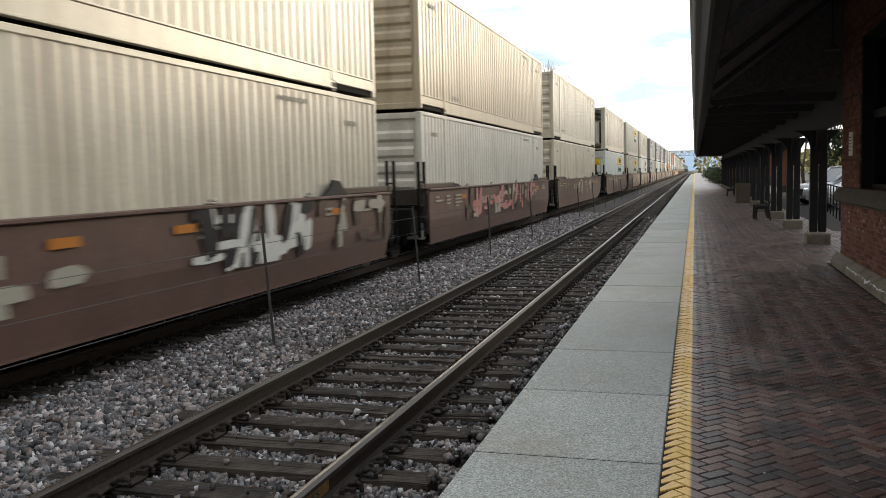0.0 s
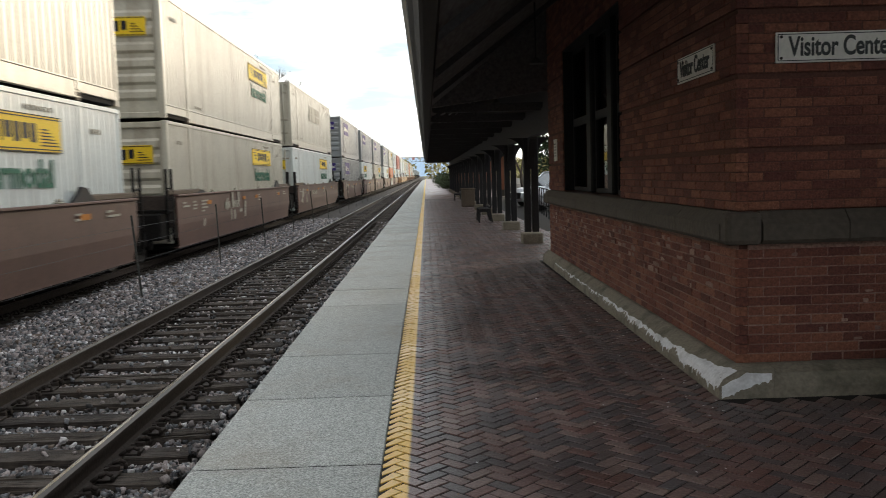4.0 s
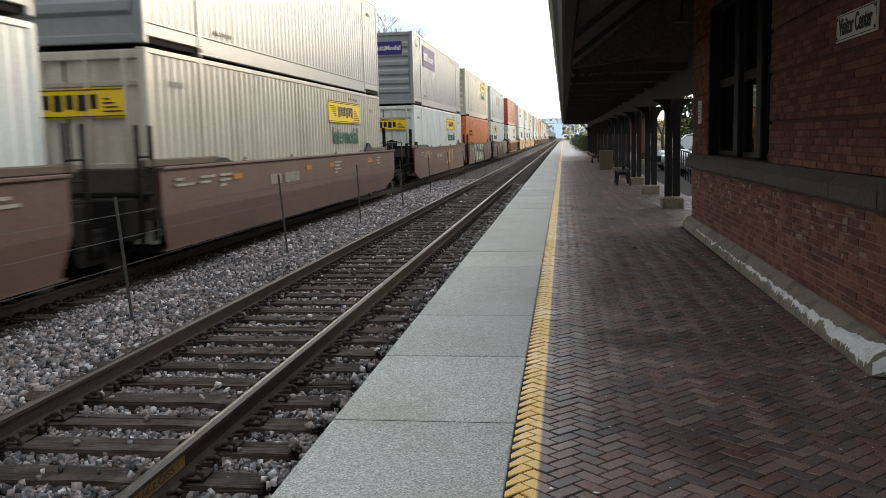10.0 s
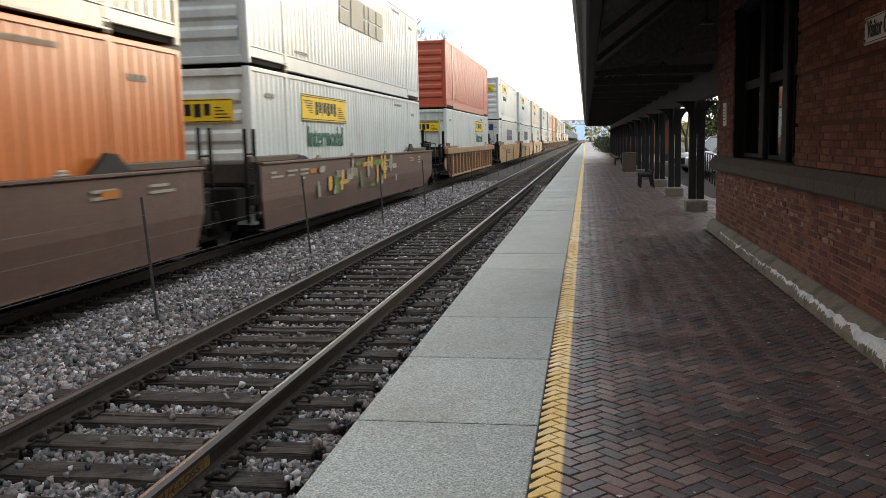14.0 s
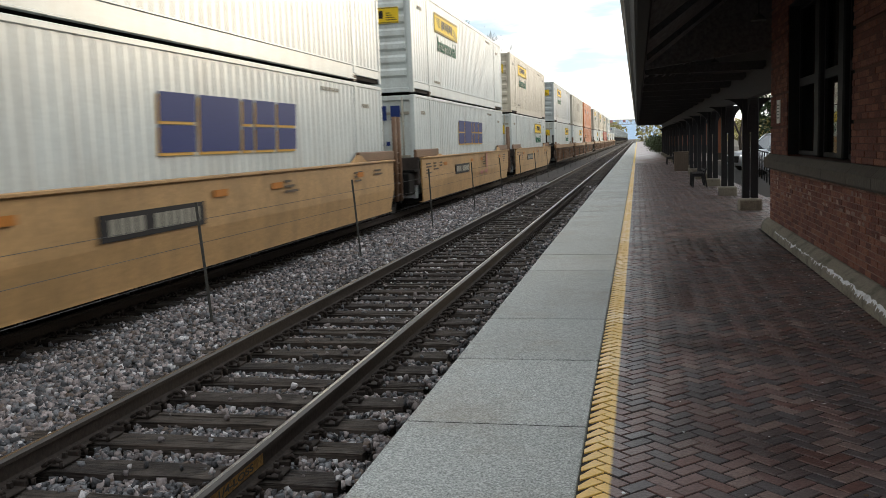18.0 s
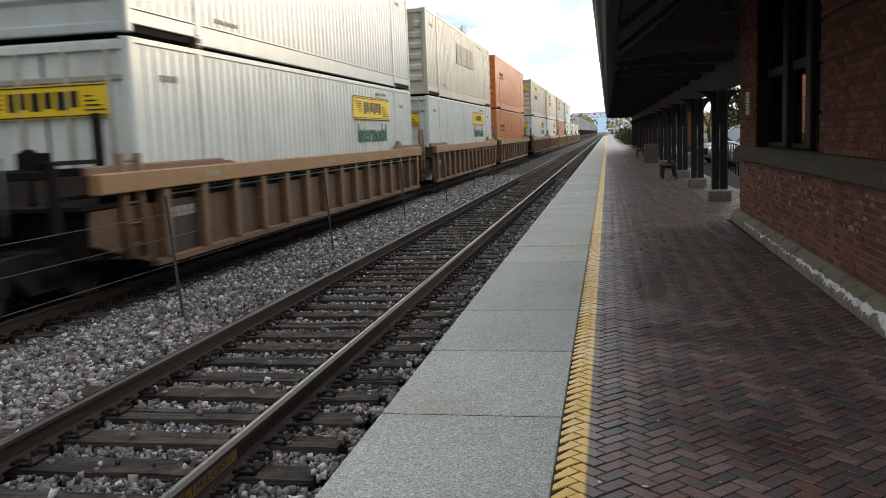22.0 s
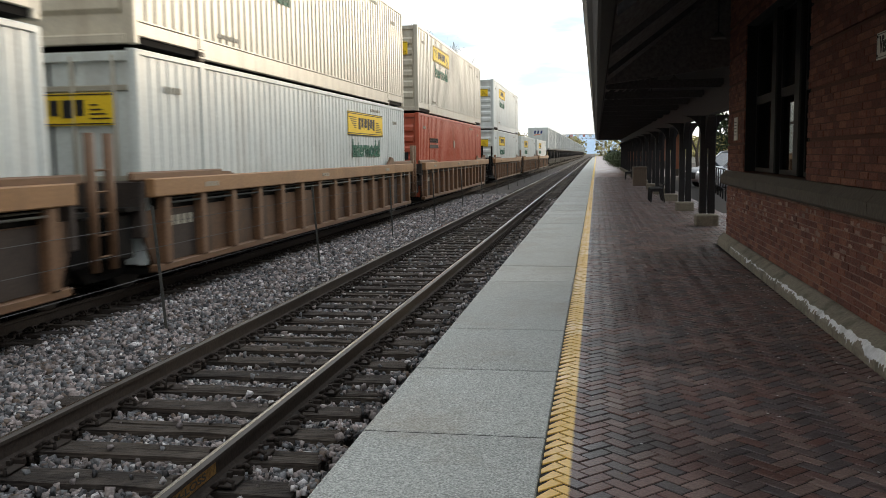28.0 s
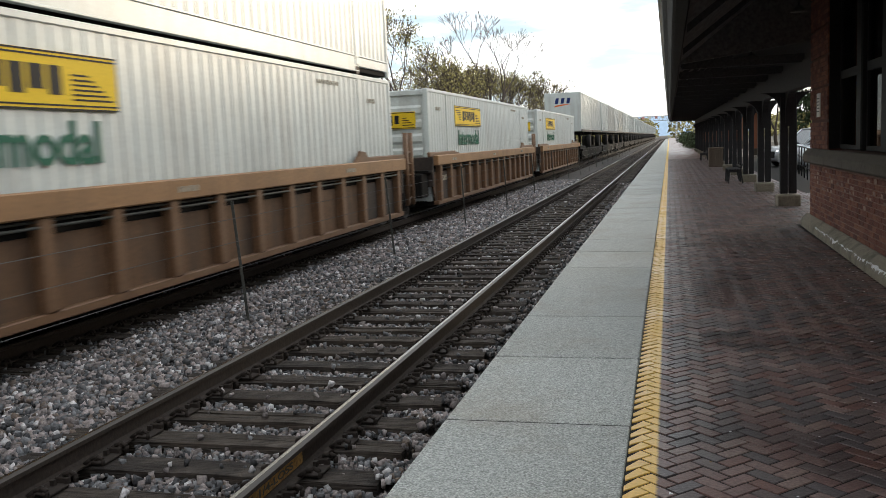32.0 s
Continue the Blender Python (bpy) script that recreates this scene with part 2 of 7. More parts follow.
def paver_material(name, socket_node, socket):
    """Old street brick: each brick its own shade; a band along the slabs is painted yellow, worn at its edge."""
    m = bpy.data.materials.new(name)
    m.use_nodes = True
    n, l = m.node_tree.nodes, m.node_tree.links
    b = n["Principled BSDF"]
    info = n.new(socket_node)
    ramp = n.new("ShaderNodeValToRGB")
    cr = ramp.color_ramp
    cr.interpolation = "CONSTANT"
    shades = ((0.0, (0.084, 0.072, 0.075)), (0.15, (0.148, 0.090, 0.083)), (0.33, (0.112, 0.085, 0.083)), (0.48, (0.172, 0.112, 0.102)), (0.62, (0.096, 0.082, 0.086)), (0.76, (0.146, 0.078, 0.067)), (0.90, (0.205, 0.145, 0.130)))
    cr.elements[0].position, cr.elements[0].color = shades[0][0], (*shades[0][1], 1)
    cr.elements[1].position, cr.elements[1].color = shades[1][0], (*shades[1][1], 1)
    for p, c in shades[2:]:
        e = cr.elements.new(p)
        e.color = (*c, 1)
    l.new(info.outputs[socket], ramp.inputs["Fac"])
    geo = n.new("ShaderNodeNewGeometry")
    fine = n.new("ShaderNodeTexNoise")
    fine.inputs["Scale"].default_value = 60
    fine.inputs["Detail"].default_value = 5
    l.new(geo.outputs["Position"], fine.inputs["Vector"])
    broad = n.new("ShaderNodeTexNoise")
    broad.inputs["Scale"].default_value = 1.3
    broad.inputs["Detail"].default_value = 5
    l.new(geo.outputs["Position"], broad.inputs["Vector"])
    shade = n.new("ShaderNodeMath")
    shade.operation = "MULTIPLY_ADD"
    shade.inputs[1].default_value = 1.3
    shade.inputs[2].default_value = 0.1
    l.new(fine.outputs["Fac"], shade.inputs[0])
    wide = n.new("ShaderNodeMath")
    wide.operation = "MULTIPLY_ADD"
    wide.inputs[1].default_value = 1.5
    wide.inputs[2].default_value = 0.38
    l.new(broad.outputs["Fac"], wide.inputs[0])
    both = n.new("ShaderNodeMath")
    both.operation = "MULTIPLY"
    l.new(shade.outputs["Value"], both.inputs[0])
    l.new(wide.outputs["Value"], both.inputs[1])
    hsv = n.new("ShaderNodeHueSaturation")
    l.new(ramp.outputs["Color"], hsv.inputs["Color"])
    l.new(both.outputs["Value"], hsv.inputs["Value"])
    sep = n.new("ShaderNodeSeparateXYZ")
    l.new(geo.outputs["Position"], sep.inputs["Vector"])
    edge = n.new("ShaderNodeMath")
    edge.operation = "MULTIPLY_ADD"
    edge.inputs[1].default_value = 0.03
    l.new(fine.outputs["Fac"], edge.inputs[0])
    l.new(sep.outputs["X"], edge.inputs[2])
    band = n.new("ShaderNodeMapRange")
    band.inputs["From Min"].default_value = 2.195
    band.inputs["From Max"].default_value = 2.178
    l.new(edge.outputs["Value"], band.inputs["Value"])
    paint = n.new("ShaderNodeHueSaturation")
    paint.inputs["Color"].default_value = (0.74, 0.47, 0.115, 1)
    l.new(shade.outputs["Value"], paint.inputs["Value"])
    pv = n.new("ShaderNodeMath")
    pv.operation = "MULTIPLY_ADD"
    pv.inputs[1].default_value = 0.5
    pv.inputs[2].default_value = 0.72
    l.new(fine.outputs["Fac"], pv.inputs[0])
    l.new(pv.outputs["Value"], paint.inputs["Value"])
    mx = n.new("ShaderNodeMix")
    mx.data_type = "RGBA"
    l.new(band.outputs["Result"], mx.inputs["Factor"])
    l.new(hsv.outputs["Color"], mx.inputs["A"])
    l.new(paint.outputs["Color"], mx.inputs["B"])
    l.new(mx.outputs["Result"], b.inputs["Base Color"])
    rough = n.new("ShaderNodeMapRange")
    rough.inputs["From Min"].default_value = 0.35
    rough.inputs["From Max"].default_value = 0.65
    rough.inputs["To Min"].default_value = 0.28
    rough.inputs["To Max"].default_value = 0.50
    l.new(broad.outputs["Fac"], rough.inputs["Value"])
    l.new(rough.outputs["Result"], b.inputs["Roughness"])
    bp = n.new("ShaderNodeBump")
    bp.inputs["Strength"].default_value = 0.45
    bp.inputs["Distance"].default_value = 0.008
    l.new(fine.outputs["Fac"], bp.inputs["Height"])
    l.new(bp.outputs["Normal"], b.inputs["Normal"])
    return m


def stone_material(name, gain, oil):
    """Broken stone: every stone its own shade from near black to pale pink, with oily patches."""
    m = material(name, (0.2, 0.2, 0.2), 0.9, vary=0.3, scale=4, stain=(0.03, 0.026, 0.022), stain_scale=0.7, stain_amount=oil, bump=0.4, bump_scale=60)
    n, l = m.node_tree.nodes, m.node_tree.links
    geo = n.new("ShaderNodeNewGeometry")
    ramp = n.new("ShaderNodeValToRGB")
    cr = ramp.color_ramp
    cr.interpolation = "CONSTANT"
    shades = ((0.0, (0.045, 0.046, 0.050)), (0.16, (0.13, 0.115, 0.115)), (0.32, (0.20, 0.175, 0.17)), (0.46, (0.085, 0.088, 0.095)), (0.60, (0.15, 0.155, 0.165)),
              (0.74, (0.28, 0.245, 0.24)), (0.86, (0.42, 0.41, 0.42)), (0.93, (0.11, 0.085, 0.07)))
    for i, (p, c) in enumerate(shades):
        e = cr.elements[i] if i < 2 else cr.elements.new(p)
        e.position, e.color = p, (*[gain * q for q in c], 1)
    l.new(geo.outputs["Random Per Island"], ramp.inputs["Fac"])
    hsv = [q for q in n if q.bl_idname == "ShaderNodeHueSaturation"][0]
    l.new(ramp.outputs["Color"], hsv.inputs["Color"])
    return m


def pebbled(m, scale, low, high):
    """Exposed pebbles: every cell of the surface its own shade."""
    n, l = m.node_tree.nodes, m.node_tree.links
    b = n["Principled BSDF"]
    old = b.inputs["Base Color"].links[0].from_socket
    co = n.new("ShaderNodeTexCoord")
    cells = n.new("ShaderNodeTexVoronoi")
    cells.inputs["Scale"].default_value = scale
    l.new(co.outputs["Object"], cells.inputs["Vector"])
    grey = n.new("ShaderNodeSeparateColor")
    l.new(cells.outputs["Color"], grey.inputs["Color"])
    tone = n.new("ShaderNodeMapRange")
    tone.inputs["To Min"].default_value = low
    tone.inputs["To Max"].default_value = high
    l.new(grey.outputs["Red"], tone.inputs["Value"])
    mul = n.new("ShaderNodeMix")
    mul.data_type, mul.blend_type = "RGBA", "MULTIPLY"
    mul.inputs["Factor"].default_value = 1.0
    l.new(old, mul.inputs["A"])
    l.new(tone.outputs["Result"], mul.inputs["B"])
    l.new(mul.outputs["Result"], b.inputs["Base Color"])


pebbled(M["concrete"], 120, 0.78, 1.24)
M["stone"] = stone_material("ballast_stone", 1.3, 0.4)
M["stone_dark"] = stone_material("oily_ballast_stone", 1.25, 0.55)
M["paver"] = paver_material("street_brick", "ShaderNodeObjectInfo", "Random")
M["paver_far"] = paver_material("street_brick_joined", "ShaderNodeNewGeometry", "Random Per Island")
M["lime"] = material("lime_bloom", (0.27, 0.175, 0.145), 0.9, vary=0.25, scale=5, island=0.3)
M["curtain"] = material("dim_curtain", (0.07, 0.065, 0.05), 0.9, vary=0.1)
M["glass"] = glass("window_glass", (0.6, 0.65, 0.62), 0.0)
M["glass"].node_tree.nodes["Principled BSDF"].inputs["IOR"].default_value = 1.2


# ---- mesh helpers ----
def part(name, bm, mat, parent=None, label="", smooth=False):
    me = bpy.data.meshes.new(name)
    if smooth:
        for f in bm.faces:
            f.smooth = True
    bm.to_mesh(me)
    bm.free()
    for one in (mat if isinstance(mat, (list, tuple)) else [mat]):
        me.materials.append(one)
    ob = new(name, me)
    ob.parent = parent
    if label:
        ob["label"] = label
    return ob


def bm_new():
    return bmesh.new()


def box(bm, x0, x1, y0, y1, z0, z1, bevel=0.0, mi=0, segments=1):
    c = bmesh.ops.create_cube(bm, size=1.0, matrix=Matrix.Translation(((x0 + x1) / 2, (y0 + y1) / 2, (z0 + z1) / 2)) @ Matrix.Diagonal((x1 - x0, y1 - y0, z1 - z0, 1)))
    vs = c["verts"]
    fs = {f for v in vs for f in v.link_faces}
    if bevel:
        es = list({e for v in vs for e in v.link_edges})
        r = bmesh.ops.bevel(bm, geom=es, offset=bevel, segments=segments, affect="EDGES", profile=0.5)
        fs = {f for f in fs if f.is_valid} | set(r["faces"])
    for f in fs:
        if f.is_valid:
            f.material_index = mi
    return bm


def cyl(bm, a, b, r, r2=None, seg=12, mi=0):
    a, b = Vector(a), Vector(b)
    d = b - a
    m = Matrix.Translation((a + b) / 2) @ d.to_track_quat("Z", "Y").to_matrix().to_4x4()
    c = bmesh.ops.create_cone(bm, cap_ends=True, segments=seg, radius1=r, radius2=r if r2 is None else r2, depth=d.length, matrix=m)
    for f in {f for v in c["verts"] for f in v.link_faces}:
        f.material_index = mi
        f.smooth = len(f.verts) == 4
    return bm


def prism(bm, pts, axis, a, b, mi=0):
    """A polygon of 2D points, drawn out along an axis from a to b."""
    def put(p, v):
        return {"x": (v, p[0], p[1]), "y": (p[0], v, p[1]), "z": (p[0], p[1], v)}[axis]
    lo = [bm.verts.new(put(p, a)) for p in pts]
    hi = [bm.verts.new(put(p, b)) for p in pts]
    k = len(pts)
    fs = [bm.faces.new(lo[::-1]), bm.faces.new(hi)]
    for i in range(k):
        fs.append(bm.faces.new((lo[i], lo[(i + 1) % k], hi[(i + 1) % k], hi[i])))
    for f in fs:
        f.material_index = mi
    bmesh.ops.recalc_face_normals(bm, faces=fs)
    return bm


def empty(name, m=None):
    ob = new(name)
    ob.empty_display_size = 0.3
    if m is not None:
        ob.matrix_basis = m
    return ob


def mesh_from(name, verts, faces, mats, parent=None, index=None):
    me = bpy.data.meshes.new(name)
    me.from_pydata(verts, [], faces)
    for one in (mats if isinstance(mats, (list, tuple)) else [mats]):
        me.materials.append(one)
    if index is not None:
        me.polygons.foreach_set("material_index", index)
    me.update()
    ob = new(name, me)
    ob.parent = parent
    return ob

# ---- setting: ground, tracks, platform ----
PZ = 0.13            # platform surface above the rail tops (z = 0)
FAR_X = -4.95        # centre of the far track
NEAR_X = -0.7425     # centre of the near track
GAUGE = 0.7525       # half the distance between rail centres
rng = random.Random(7)


def ground():
    bm = bm_new()
    bmesh.ops.create_grid(bm, x_segments=40, y_segments=40, size=2500)
    for v in bm.verts:
        v.co.z = -0.75
        v.co.y += 1000
    tagged(part("ground", bm, M["ground"]), "dry earth and grass around the railway station", "ground", kind="structure")


def ballast():
    """The bed of broken stone under both tracks, uneven, with a shoulder on the far side."""
    xs = np.linspace(-8.2, 0.88, 60)
    ys = np.r_[np.linspace(-6, 30, 150), np.linspace(31, 900, 160)]
    verts, faces = [], []
    for y in ys:
        for x in xs:
            z = -0.295 + 0.02 * noise.noise((x * 2.2, y * 2.2, 0)) + 0.012 * noise.noise((x * 9, y * 9, 3))
            if x < -6.6:
                z -= (-6.6 - x) * 0.33
            if abs(x + 2.75) < 0.75:
                z += 0.035
            verts.append((x, y, z))
    k = len(xs)
    for j in range(len(ys) - 1):
        for i in range(k - 1):
            faces.append((j * k + i, j * k + i + 1, (j + 1) * k + i + 1, (j + 1) * k + i))
    tagged(mesh_from("ballast_bed", verts, faces, M["ballast"]), "grey crushed stone ballast bed under two tracks", "ballast", kind="structure")


def stones():
    """Loose broken stones on the bed: squashed, skewed little blocks, pale between the tracks and oily in the cribs."""
    r = np.random.RandomState(3)
    base = np.array([(-1, -1, -1), (1, -1, -1), (1, 1, -1), (-1, 1, -1), (-0.7, -0.6, 1), (0.8, -0.7, 0.8), (0.6, 0.7, 1), (-0.8, 0.6, 0.7)], float)
    tri = np.array([(0, 3, 2), (0, 2, 1), (4, 5, 6), (4, 6, 7), (0, 1, 5), (0, 5, 4), (1, 2, 6), (1, 6, 5), (2, 3, 7), (2, 7, 6), (3, 0, 4), (3, 4, 7)])

    def lay(name, count, x, y, z, size, mat, label):
        n = len(x)
        a, b2 = r.rand(2, n) * 2 * np.pi
        sh = base[None] * (1 + 0.7 * (r.rand(n, 8, 3) - 0.5)) * size[:, None, None] * r.uniform(0.55, 1.4, (n, 1, 3))
        ca, sa, cb, sb = np.cos(a), np.sin(a), np.cos(b2), np.sin(b2)
        X, Y, Z = sh[..., 0], sh[..., 1], sh[..., 2]
        X, Z = X * cb[:, None] - Z * sb[:, None], X * sb[:, None] + Z * cb[:, None]
        X, Y = X * ca[:, None] - Y * sa[:, None], X * sa[:, None] + Y * ca[:, None]
        v = np.stack([X + x[:, None], Y + y[:, None], Z + z[:, None]], -1).reshape(-1, 3)
        f = (tri[None] + 8 * np.arange(n)[:, None, None]).reshape(-1, 3)
        me = bpy.data.meshes.new(name)
        me.vertices.add(len(v))
        me.vertices.foreach_set("co", v.ravel())
        me.loops.add(f.size)
        me.loops.foreach_set("vertex_index", f.ravel().astype(np.int32))
        me.polygons.add(len(f))
        me.polygons.foreach_set("loop_start", np.arange(0, f.size, 3, dtype=np.int32))
        me.update(calc_edges=True)
        me.materials.append(mat)
        tagged(new(name, me), label, "gravel", kind="stuff")

    def at_tie(y, half=0.135):
        return np.abs(((y - 2.0) / TIE + 0.5) % 1 - 0.5) * TIE < half
    n = 66000
    y = 4.0 + 40 * r.rand(n) ** 1.7
    x = r.uniform(-3.85, -1.64, n)
    over = at_tie(y, 0.10) & ((x > -2.06) | (x < -3.64)) & (r.rand(n) < 0.8)
    x, y = x[~over], y[~over]
    n = len(x)
    hump = 0.05 * np.cos((x + 2.75) / 0.95 * np.pi / 2).clip(0)
    lay("pale_stones", n, x, y, -0.245 + hump + r.uniform(0, 0.05, n), r.uniform(0.010, 0.027, n) * np.where(y > 16, 1.3, 1), M["stone"], "loose grey and pinkish crushed stones between the tracks")
    n = 100000
    y = 3.6 + 36 * r.rand(n) ** 1.8
    x = np.where(r.rand(n) < 0.78, r.uniform(-1.7, 0.9, n), r.uniform(-6.4, -3.8, n))
    on_rail = np.minimum(np.abs(np.abs(x - NEAR_X) - GAUGE), np.abs(np.abs(x - FAR_X) - GAUGE)) < 0.085
    keep = ~on_rail & (~at_tie(y, 0.112) | ((x > 0.52) & (r.rand(n) < 0.6)) | (r.rand(n) < 0.012))
    x, y = x[keep], y[keep]
    n = len(x)
    lay("oily_stones", n, x, y, np.where(at_tie(y, 0.112), -0.172, -0.250) + r.uniform(-0.012, 0.026, n), r.uniform(0.009, 0.024, n) * np.where(y > 16, 1.3, 1), M["stone_dark"], "dark oily crushed stones between the ties")
    n = 260
    y = 4.0 + 16 * r.rand(n) ** 1.4
    x = r.uniform(-1.95, 0.85, n)
    keep = np.abs(np.abs(x - NEAR_X) - GAUGE) > 0.11
    x, y = x[keep], y[keep]
    n = len(x)
    lay("loose_stones", n, x, y, np.full(n, -0.17) + r.uniform(-0.008, 0.008, n), r.uniform(0.012, 0.024, n), M["stone"], "pale stones strewn between the rails")


TIE = 0.515


def rail(parent, x, y0, y1):
    bm = bm_new()
    h = 0.171
    half = [(0.036, -0.010), (0.037, -0.034), (0.010, -0.048), (0.009, -0.135), (0.030, -0.152), (0.070, -0.160), (0.070, -h)]
    pts = [(x - 0.030, -0.004), (x - 0.020, 0.0), (x + 0.004, 0.0), (x + 0.018, -0.002), (x + 0.030, -0.007)] + [(x + a, b) for a, b in half] + [(x - a, b) for a, b in reversed(half)]
    prism(bm, pts, "y", y0, y1)
    # narrow polished band; the rest carries the dark roof's reflection in its colour
    for f in bm.faces:
        if f.normal.z > 0.5 and f.calc_center_median().z > -0.02:
            f.material_index = 1 if abs(f.calc_center_median().x - x + 0.008) < 0.01 else 2
    return part("rail", bm, [M["rail_side"], M["rail_top"], M["rail_dark"]], parent, "rusty steel rail with a polished running surface")


def tie_mesh(seed):
    """A weathered tie: rounded arrises, long drying cracks and split ends."""
    R = random.Random(seed + 50)
    bm = bm_new()
    ys = [-0.115] + sorted(R.uniform(-0.1, 0.1) for _ in range(9)) + [0.115]
    deep = [-0.016] + [R.choice((0.0, 0.002, -0.003, -0.008, -0.02)) for _ in range(9)] + [-0.016]
    xs = np.linspace(-1.295, 1.295, 19)
    top = []
    for i, x in enumerate(xs):
        end = 0.5 + 0.9 * abs(x) / 1.295
        line = []
        for j, (y, d) in enumerate(zip(ys, deep)):
            wear = 0.5 + noise.noise((x * 2.1 + seed * 7, j * 3.3, 1.0))
            line.append(bm.verts.new((x + R.uniform(-0.012, 0.012) * (i in (0, 18)), y + 0.006 * noise.noise((x * 3, j * 2.0, seed)), d * wear * end + 0.006 * noise.noise((x * 2.5, y * 9, seed * 5.0)))))
        top.append(line)
    low = [[bm.verts.new((x, y, -0.18)) for y in (ys[0], ys[-1])] for x in xs]
    for i in range(18):
        for j in range(10):
            bm.faces.new((top[i][j], top[i + 1][j], top[i + 1][j + 1], top[i][j + 1]))
        bm.faces.new((low[i][0], low[i + 1][0], top[i + 1][0], top[i][0]))
        bm.faces.new((top[i][10], top[i + 1][10], low[i + 1][1], low[i][1]))
    for i, turn in ((0, 1), (18, -1)):
        ring = [low[i][0]] + top[i] + [low[i][1]]
        bm.faces.new(ring[::turn])
    me = bpy.data.meshes.new("tie")
    bm.to_mesh(me)
    bm.free()
    me.materials.append(M["tie"])
    return me


def plate_mesh():
    """A tie plate with its two spikes and a rail anchor, for one rail seat."""
    bm = bm_new()
    box(bm, -0.17, 0.17, -0.09, 0.09, 0.0, 0.015, bevel=0.004)
    for sx in (-1, 1):
        for sy in (-0.05, 0.05):
            box(bm, sx * 0.085 - 0.014, sx * 0.085 + 0.014, sy - 0.014, sy + 0.014, 0.015, 0.05)
        box(bm, sx * 0.10 - 0.05, sx * 0.10 + 0.05, 0.10, 0.135, 0.0, 0.045, bevel=0.006)
        for y in (0.128, -0.128):
            bow = [(sx * 0.05, y, 0.02), (sx * 0.10, y, 0.055), (sx * 0.15, y, 0.075), (sx * 0.19, y, 0.055), (sx * 0.185, y, 0.015)]
            for p, q in zip(bow, bow[1:]):
                cyl(bm, p, q, 0.015, seg=6)
    me = bpy.data.meshes.new("tie_plate")
    bm.to_mesh(me)
    bm.free()
    me.materials.append(M["iron"])
    return me


def track(name, cx, singles, label):
    t = empty(name)
    tagged(t, label, "railway track", kind="structure")
    for s in (-1, 1):
        rail(t, cx + s * GAUGE, -12, 900)
    ties = [tie_mesh(i) for i in range(6)]
    plate = plate_mesh()
    joined, pl = bm_new(), 0
    y, i = 2.0, 0
    while y < 420:
        wob = rng.uniform(-0.02, 0.02)
        if i < singles:
            ob = new("tie", ties[i % 6])
            ob.matrix_basis = pose(cx + rng.uniform(-0.03, 0.03), y + wob, -0.178 + rng.uniform(-0.008, 0.004), 0, 0, rng.uniform(-0.7, 0.7))
            ob.parent = t
            if i < 70:
                for s in (-1, 1):
                    p = new("tie_plate", plate)
                    p.matrix_basis = pose(cx + s * GAUGE, y + wob, -0.176)
                    p.parent = t
        else:
            box(joined, cx - 1.295, cx + 1.295, y - 0.115, y + 0.115, -0.33, -0.178)
        y += TIE
        i += 1
    me = part("far_ties", joined, M["tie"], t)
    tagged(me, kind="stuff")
    return t


def slabs():
    p = empty("platform_edge")
    tagged(p, "row of exposed-aggregate concrete slabs along the track", "platform", kind="structure")
    box_bm = bm_new()
    box(box_bm, 0.92, 2.0, -8, 420, -0.6, PZ - 0.12)
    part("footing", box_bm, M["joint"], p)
    y, i = 6.843 - 8 * 1.565, 0
    while y < 330:
        y1 = y + 1.565 * (2 if i in (10, 13, 14) else 1)
        bm = bm_new()
        box(bm, 0.905, 2.012, y + 0.010, y1 - 0.010, PZ - 0.16, PZ, bevel=0.008)
        ob = part("slab", bm, M["concrete"], p)
        ob.matrix_basis = pose(0, 0, rng.uniform(-0.003, 0.003))
        bm = bm_new()
        box(bm, 0.915, 2.006, y1 - 0.0095, y1 + 0.0095, PZ - 0.14, PZ - 0.007)
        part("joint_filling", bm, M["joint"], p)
        y = y1
        i += 1
    return p


